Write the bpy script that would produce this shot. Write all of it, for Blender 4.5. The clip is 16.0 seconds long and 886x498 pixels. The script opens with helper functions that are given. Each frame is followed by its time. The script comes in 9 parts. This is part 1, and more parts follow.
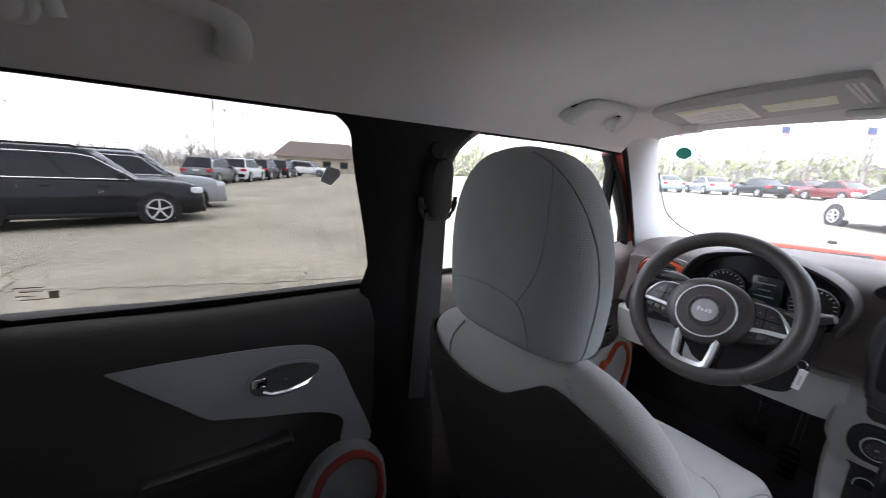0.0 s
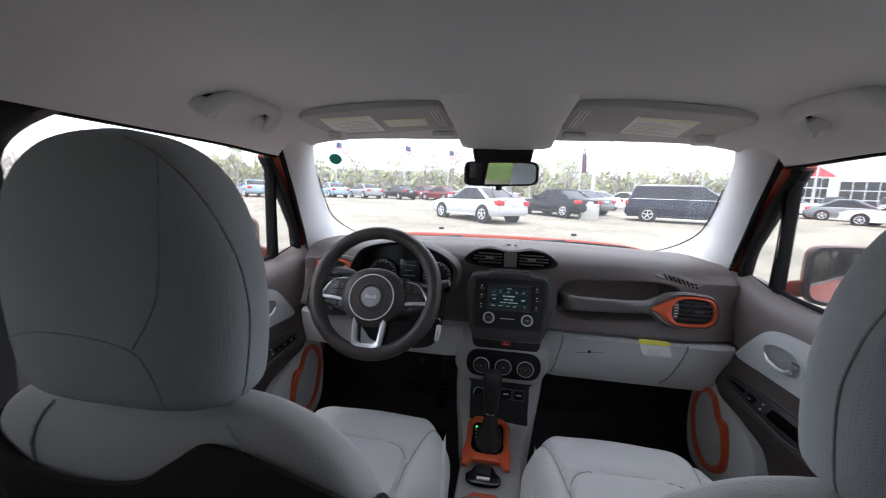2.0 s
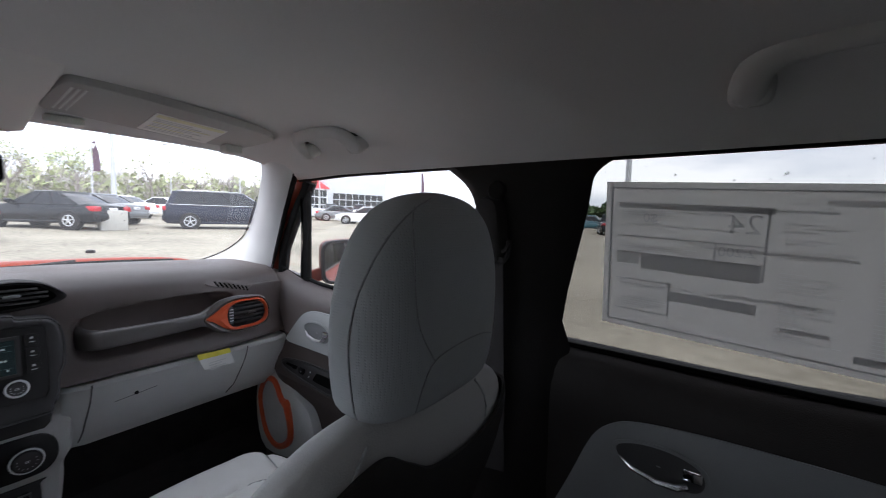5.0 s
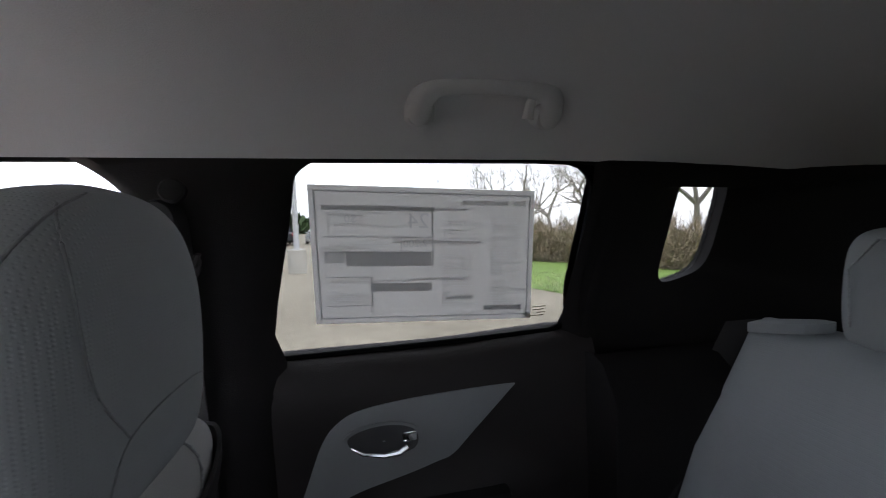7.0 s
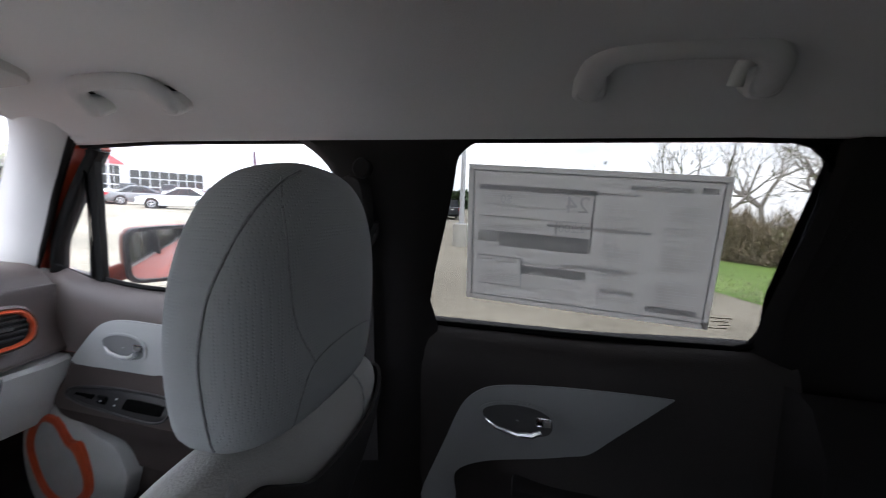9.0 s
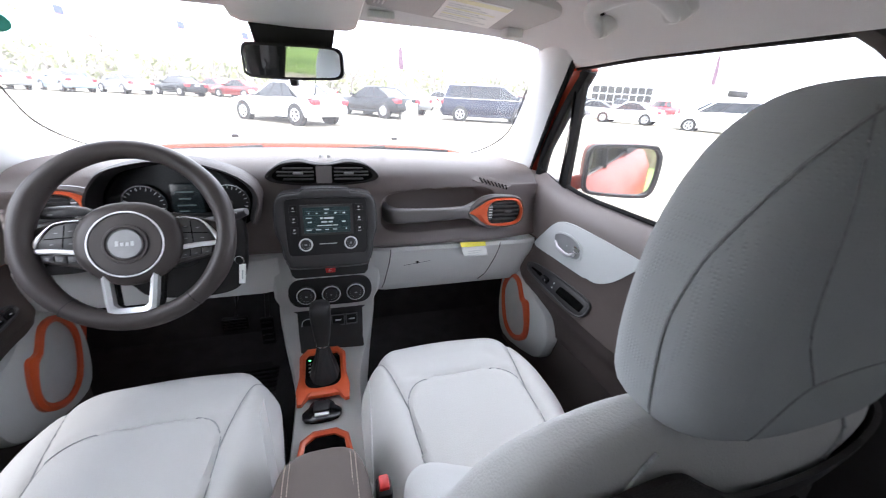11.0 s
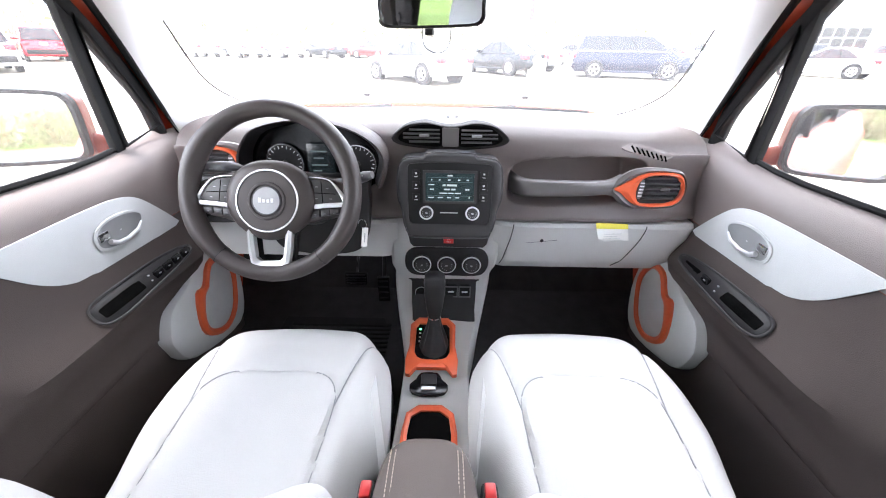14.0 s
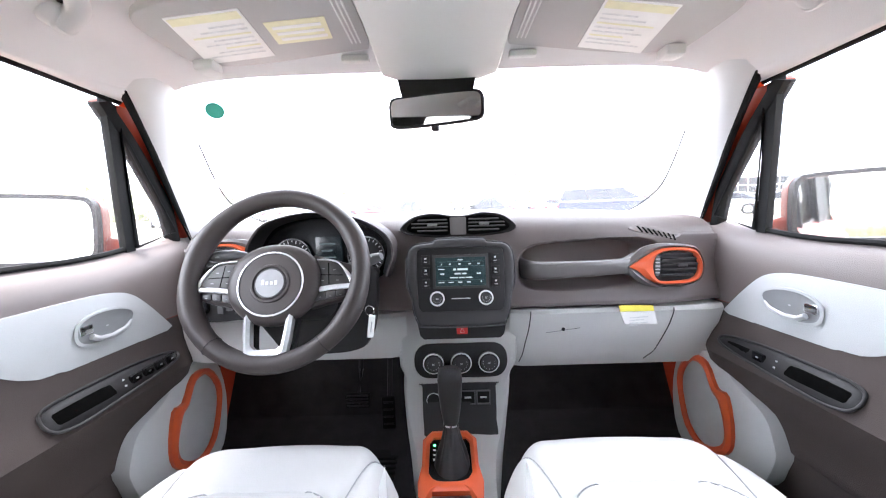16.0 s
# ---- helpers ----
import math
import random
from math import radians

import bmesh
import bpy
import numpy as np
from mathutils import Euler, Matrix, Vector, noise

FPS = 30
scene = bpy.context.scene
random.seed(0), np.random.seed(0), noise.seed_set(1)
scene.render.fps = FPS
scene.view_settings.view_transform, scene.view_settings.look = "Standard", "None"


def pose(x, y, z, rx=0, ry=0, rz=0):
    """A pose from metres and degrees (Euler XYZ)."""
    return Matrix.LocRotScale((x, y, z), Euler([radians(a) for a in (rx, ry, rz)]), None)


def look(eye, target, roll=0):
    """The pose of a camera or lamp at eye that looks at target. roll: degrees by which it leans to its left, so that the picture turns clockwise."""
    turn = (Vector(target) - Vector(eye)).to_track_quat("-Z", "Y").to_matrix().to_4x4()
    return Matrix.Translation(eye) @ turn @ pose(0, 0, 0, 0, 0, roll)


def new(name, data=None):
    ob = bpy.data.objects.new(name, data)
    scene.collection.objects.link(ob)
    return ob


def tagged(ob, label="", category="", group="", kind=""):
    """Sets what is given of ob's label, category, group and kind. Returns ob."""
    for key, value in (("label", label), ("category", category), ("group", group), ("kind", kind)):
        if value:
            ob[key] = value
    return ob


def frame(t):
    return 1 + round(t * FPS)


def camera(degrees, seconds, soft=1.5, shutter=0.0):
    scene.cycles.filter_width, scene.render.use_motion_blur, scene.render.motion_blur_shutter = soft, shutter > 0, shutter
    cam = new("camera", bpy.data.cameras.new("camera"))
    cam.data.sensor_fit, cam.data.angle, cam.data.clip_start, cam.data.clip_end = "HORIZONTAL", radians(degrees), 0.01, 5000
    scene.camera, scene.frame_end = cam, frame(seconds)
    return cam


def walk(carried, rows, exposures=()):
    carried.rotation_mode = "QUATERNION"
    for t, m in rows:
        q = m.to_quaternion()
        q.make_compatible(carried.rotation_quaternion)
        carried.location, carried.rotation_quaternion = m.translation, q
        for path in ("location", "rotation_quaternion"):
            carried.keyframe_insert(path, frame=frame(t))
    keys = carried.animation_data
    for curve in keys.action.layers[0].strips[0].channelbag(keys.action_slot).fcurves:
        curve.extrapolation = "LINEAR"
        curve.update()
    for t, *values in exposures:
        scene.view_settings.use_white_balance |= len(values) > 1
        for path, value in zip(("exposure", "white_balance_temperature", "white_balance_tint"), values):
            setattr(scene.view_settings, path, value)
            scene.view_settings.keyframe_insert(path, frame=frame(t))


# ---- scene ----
from mathutils.geometry import delaunay_2d_cdt

cam = camera(100, 16.0, soft=1.0, shutter=0.2)

# seconds, eye x, y, z, heading to the right of straight ahead, tilt, roll
PATH = (
    (0.0, 0.006, -0.546, 1.295, -55.55, -11.49, 2.95),
    (0.5, 0.004, -0.536, 1.289, -42.71, -10.47, 3.88),
    (1.0, 0.006, -0.521, 1.287, -31.07, -9.35, 3.52),
    (1.5, 0.003, -0.502, 1.287, -20.18, -8.73, 3.00),
    (2.0, 0.007, -0.481, 1.286, -9.13, -8.22, 2.13),
    (2.5, 0.012, -0.470, 1.282, 0.93, -7.64, 2.11),
    (3.0, 0.020, -0.471, 1.281, 11.80, -6.88, 2.28),
    (3.5, 0.023, -0.480, 1.283, 25.46, -5.95, 2.38),
    (3.7, 0.025, -0.481, 1.284, 28.63, -5.74, 2.26),
    (5.8, 0.016, -0.447, 1.296, 71.18, -5.07, 0.82),
    (6.0, 0.017, -0.438, 1.299, 75.52, -5.10, 0.46),
    (6.5, 0.027, -0.420, 1.280, 88.43, -4.31, -0.89),
    (7.0, 0.033, -0.413, 1.276, 101.23, -3.44, -1.75),
    (7.5, 0.032, -0.407, 1.275, 108.32, -2.71, -1.83),
    (8.0, 0.033, -0.414, 1.275, 104.19, -3.39, -1.28),
    (8.5, 0.039, -0.418, 1.274, 91.98, -4.49, 0.73),
    (9.0, 0.034, -0.425, 1.279, 77.00, -6.63, 1.97),
    (9.5, 0.035, -0.417, 1.278, 59.59, -9.23, 2.73),
    (10.0, 0.028, -0.420, 1.278, 42.49, -11.65, 3.34),
    (10.2, 0.031, -0.415, 1.278, 36.94, -12.98, 3.51),
    (12.3, 0.043, -0.263, 1.324, 2.07, -32.17, -0.62),
    (12.5, 0.038, -0.262, 1.327, 4.53, -31.81, 0.96),
    (13.0, 0.040, -0.260, 1.325, 5.15, -31.22, 1.60),
    (13.5, 0.033, -0.263, 1.324, 3.79, -29.98, 1.43),
    (14.0, 0.022, -0.252, 1.275, -0.10, -27.76, 1.03),
    (14.5, 0.013, -0.237, 1.219, -0.39, -23.03, 1.31),
    (15.0, 0.005, -0.229, 1.165, -2.41, -19.62, -0.43),
    (15.5, -0.001, -0.229, 1.140, -0.68, -12.88, -0.55),
    (16.0, -0.000, -0.248, 1.133, -0.28, -5.62, -1.75),
)


def aim(t, x, y, z, heading, tilt, roll):
    h, p = radians(heading), radians(tilt)
    way = Vector((math.sin(h) * math.cos(p), math.cos(h) * math.cos(p), math.sin(p)))
    return t, look((x, y, z), Vector((x, y, z)) + way, roll)


walk(cam, [aim(*row) for row in PATH], exposures=(
    (0.0, 3.14, 6150, 14), (0.5, 3.36, 6150, 14), (1.0, 3.44, 6150, 14), (1.5, 3.08, 6150, 14), (2.0, 2.52, 6150, 14), (2.5, 2.30, 6150, 14),
    (3.0, 2.02, 6150, 14), (3.7, 1.97, 6150, 14), (5.8, 2.68, 6150, 14), (6.5, 2.98, 6150, 14), (7.5, 2.98, 6150, 14), (8.5, 3.02, 6150, 14),
    (9.0, 2.78, 6150, 14), (9.5, 3.06, 6150, 14), (10.2, 3.50, 6150, 14), (12.3, 4.00, 6350, 15), (13.5, 4.26, 6350, 15), (14.5, 4.68, 6300, 15),
    (15.5, 4.70, 6250, 15), (16.0, 4.62, 6250, 15)))

# ---------------------------------------------------------------- light
world = bpy.data.worlds.new("overcast_sky")
scene.world = world
world.use_nodes = True
wn, wl = world.node_tree.nodes, world.node_tree.links
wn.clear()
w_out = wn.new("ShaderNodeOutputWorld")
w_bg = wn.new("ShaderNodeBackground")
w_sky = wn.new("ShaderNodeTexSky")
w_sky.sky_type = "NISHITA"
w_sky.sun_disc = False
w_sky.sun_elevation, w_sky.sun_rotation = radians(50), radians(200)
w_gain = wn.new("ShaderNodeVectorMath")
w_gain.operation = "SCALE"
w_gain.inputs["Scale"].default_value = 0.10
w_co = wn.new("ShaderNodeTexCoord")
w_map = wn.new("ShaderNodeMapping")
w_map.inputs["Scale"].default_value = (1.0, 1.0, 3.0)
w_noise = wn.new("ShaderNodeTexNoise")
w_noise.inputs["Scale"].default_value = 2.2
w_noise.inputs["Detail"].default_value = 6
w_ramp = wn.new("ShaderNodeValToRGB")
w_ramp.color_ramp.elements[0].position, w_ramp.color_ramp.elements[0].color = 0.34, (0.46, 0.51, 0.60, 1)
w_ramp.color_ramp.elements[1].position, w_ramp.color_ramp.elements[1].color = 0.62, (1.0, 1.0, 1.0, 1)
w_mix = wn.new("ShaderNodeMixRGB")
w_mix.inputs["Fac"].default_value = 0.82
wl.new(w_co.outputs["Generated"], w_map.inputs["Vector"])
wl.new(w_map.outputs["Vector"], w_noise.inputs["Vector"])
wl.new(w_noise.outputs["Fac"], w_ramp.inputs["Fac"])
wl.new(w_sky.outputs["Color"], w_gain.inputs[0])
wl.new(w_gain.outputs["Vector"], w_mix.inputs["Color1"])
wl.new(w_ramp.outputs["Color"], w_mix.inputs["Color2"])
wl.new(w_mix.outputs["Color"], w_bg.inputs["Color"])
wl.new(w_bg.outputs["Background"], w_out.inputs["Surface"])
w_bg.inputs["Strength"].default_value = 1.25

sun = new("sun", bpy.data.lights.new("sun", "SUN"))
sun.data.energy, sun.data.angle, sun.data.color = 0.8, radians(25), (1.0, 0.97, 0.93)
sun.matrix_world = look((0, 0, 30), (0 + 30 * math.sin(radians(20)) * 0.84, 30 * 0.84 * math.cos(radians(20)) * 0 + 8, 0))

# ---------------------------------------------------------------- materials
def material(name, colour, rough=0.5, metal=0.0, spot=0.12, scale=6.0, grain=0.0, grain_scale=400.0, rough_var=0.08, coat=0.0, island=0.0, spec=0.5):
    """Painted, moulded or woven surface: colour that varies in blotches and in fine grain, with relief."""
    m = bpy.data.materials.new(name)
    m.use_nodes = True
    n, l = m.node_tree.nodes, m.node_tree.links
    b = n["Principled BSDF"]
    co = n.new("ShaderNodeTexCoord")
    big = n.new("ShaderNodeTexNoise")
    big.inputs["Scale"].default_value, big.inputs["Detail"].default_value = scale, 4
    fine = n.new("ShaderNodeTexNoise")
    fine.inputs["Scale"].default_value, fine.inputs["Detail"].default_value = grain_scale, 2
    l.new(co.outputs["Object"], big.inputs["Vector"])
    l.new(co.outputs["Object"], fine.inputs["Vector"])
    add = n.new("ShaderNodeMath")
    add.operation = "MULTIPLY_ADD"
    add.inputs[1].default_value = 0.4
    l.new(fine.outputs["Fac"], add.inputs[0])
    l.new(big.outputs["Fac"], add.inputs[2])
    ramp = n.new("ShaderNodeMapRange")
    ramp.inputs["From Min"].default_value, ramp.inputs["From Max"].default_value = 0.4, 1.0
    ramp.inputs["To Min"].default_value, ramp.inputs["To Max"].default_value = 1 - spot, 1 + spot
    l.new(add.outputs[0], ramp.inputs["Value"])
    last = ramp.outputs["Result"]
    if island:
        geo = n.new("ShaderNodeNewGeometry")
        iso = n.new("ShaderNodeMapRange")
        iso.inputs["To Min"].default_value, iso.inputs["To Max"].default_value = 1 - island, 1 + island
        l.new(geo.outputs["Random Per Island"], iso.inputs["Value"])
        mul = n.new("ShaderNodeMath")
        mul.operation = "MULTIPLY"
        l.new(last, mul.inputs[0])
        l.new(iso.outputs["Result"], mul.inputs[1])
        last = mul.outputs[0]
    tint = n.new("ShaderNodeVectorMath")
    tint.operation = "SCALE"
    tint.inputs[0].default_value = colour
    l.new(last, tint.inputs["Scale"])
    l.new(tint.outputs["Vector"], b.inputs["Base Color"])
    rr = n.new("ShaderNodeMapRange")
    rr.inputs["To Min"].default_value, rr.inputs["To Max"].default_value = max(0.02, rough - rough_var), min(1, rough + rough_var)
    l.new(big.outputs["Fac"], rr.inputs["Value"])
    l.new(rr.outputs["Result"], b.inputs["Roughness"])
    b.inputs["Metallic"].default_value = metal
    b.inputs["Coat Weight"].default_value = coat
    b.inputs["Specular IOR Level"].default_value = spec
    if grain:
        bump = n.new("ShaderNodeBump")
        bump.inputs["Strength"].default_value, bump.inputs["Distance"].default_value = grain, 0.002
        l.new(fine.outputs["Fac"], bump.inputs["Height"])
        l.new(bump.outputs["Normal"], b.inputs["Normal"])
    return m


def woven(name, colour, pitch=0.0028, strength=0.30):
    """Perforated seat cloth: rows of small dimples over a soft weave."""
    m = material(name, colour, rough=0.85, spot=0.06, scale=9, grain=0.25, grain_scale=900, spec=0.25)
    n, l = m.node_tree.nodes, m.node_tree.links
    b = n["Principled BSDF"]
    co = n.new("ShaderNodeTexCoord")
    vor = n.new("ShaderNodeTexVoronoi")
    vor.inputs["Scale"].default_value = 1 / pitch
    vor.inputs["Randomness"].default_value = 0.15
    l.new(co.outputs["Object"], vor.inputs["Vector"])
    dim = n.new("ShaderNodeMapRange")
    dim.inputs["From Max"].default_value = 0.45
    l.new(vor.outputs["Distance"], dim.inputs["Value"])
    bump = n.new("ShaderNodeBump")
    bump.inputs["Strength"].default_value, bump.inputs["Distance"].default_value = strength, 0.001
    l.new(dim.outputs["Result"], bump.inputs["Height"])
    l.new(bump.outputs["Normal"], b.inputs["Normal"])
    return m


def clear_glass(name, tint=(0.57, 0.58, 0.58), gloss=0.05, film=0.0):
    m = bpy.data.materials.new(name)
    m.use_nodes = True
    n, l = m.node_tree.nodes, m.node_tree.links
    n.remove(n["Principled BSDF"])
    out = n["Material Output"]
    tr, gl, mx = n.new("ShaderNodeBsdfTransparent"), n.new("ShaderNodeBsdfGlossy"), n.new("ShaderNodeMixShader")
    tr.inputs["Color"].default_value = (*tint, 1)
    gl.inputs["Roughness"].default_value = 0.02
    lw = n.new("ShaderNodeLayerWeight")
    lw.inputs["Blend"].default_value = 0.25
    pw = n.new("ShaderNodeMath")
    pw.operation = "MULTIPLY"
    pw.inputs[1].default_value = gloss * 4
    l.new(lw.outputs["Facing"], pw.inputs[0])
    l.new(pw.outputs[0], mx.inputs["Fac"])
    l.new(tr.outputs["BSDF"], mx.inputs[1])
    l.new(gl.outputs["BSDF"], mx.inputs[2])
    # thin film of water and dust; its scatter also stands for veiling glare
    haze, fm = n.new("ShaderNodeBsdfTranslucent"), n.new("ShaderNodeMixShader")
    haze.inputs["Color"].default_value = (0.9, 0.9, 0.9, 1)
    fm.inputs["Fac"].default_value = film
    l.new(mx.outputs["Shader"], fm.inputs[1])
    l.new(haze.outputs["BSDF"], fm.inputs[2])
    l.new(fm.outputs["Shader"], out.inputs["Surface"])
    return m


def glowing(name, colour, strength):
    m = bpy.data.materials.new(name)
    m.use_nodes = True
    b = m.node_tree.nodes["Principled BSDF"]
    b.inputs["Base Color"].default_value = (*[c * 0.3 for c in colour], 1)
    b.inputs["Emission Color"].default_value = (*colour, 1)
    b.inputs["Emission Strength"].default_value = strength
    b.inputs["Roughness"].default_value = 0.25
    return m


def ground_material(name, dark, light, scale, rough=0.9, stones=60.0, relief=0.6):
    m = bpy.data.materials.new(name)
    m.use_nodes = True
    n, l = m.node_tree.nodes, m.node_tree.links
    b = n["Principled BSDF"]
    co = n.new("ShaderNodeTexCoord")
    big, mid, fine = (n.new("ShaderNodeTexNoise") for _ in range(3))
    for node, s, d in ((big, scale, 6), (mid, scale * 20, 5), (fine, stones, 3)):
        node.inputs["Scale"].default_value, node.inputs["Detail"].default_value = s, d
        l.new(co.outputs["Object"], node.inputs["Vector"])
    a1, a2 = n.new("ShaderNodeMath"), n.new("ShaderNodeMath")
    a1.operation = a2.operation = "MULTIPLY_ADD"
    a1.inputs[1].default_value, a2.inputs[1].default_value = 0.9, 0.7
    l.new(mid.outputs["Fac"], a1.inputs[0])
    l.new(big.outputs["Fac"], a1.inputs[2])
    l.new(fine.outputs["Fac"], a2.inputs[0])
    l.new(a1.outputs[0], a2.inputs[2])
    ramp = n.new("ShaderNodeValToRGB")
    ramp.color_ramp.elements[0].position, ramp.color_ramp.elements[0].color = 0.51, (*dark, 1)
    ramp.color_ramp.elements[1].position, ramp.color_ramp.elements[1].color = 0.78, (*light, 1)
    div = n.new("ShaderNodeMath")
    div.operation = "MULTIPLY"
    div.inputs[1].default_value = 0.5
    l.new(a2.outputs[0], div.inputs[0])
    l.new(div.outputs[0], ramp.inputs["Fac"])
    l.new(ramp.outputs["Color"], b.inputs["Base Color"])
    b.inputs["Roughness"].default_value = rough
    bump = n.new("ShaderNodeBump")
    bump.inputs["Strength"].default_value, bump.inputs["Distance"].default_value = relief, 0.01
    l.new(fine.outputs["Fac"], bump.inputs["Height"])
    l.new(bump.outputs["Normal"], b.inputs["Normal"])
    return m


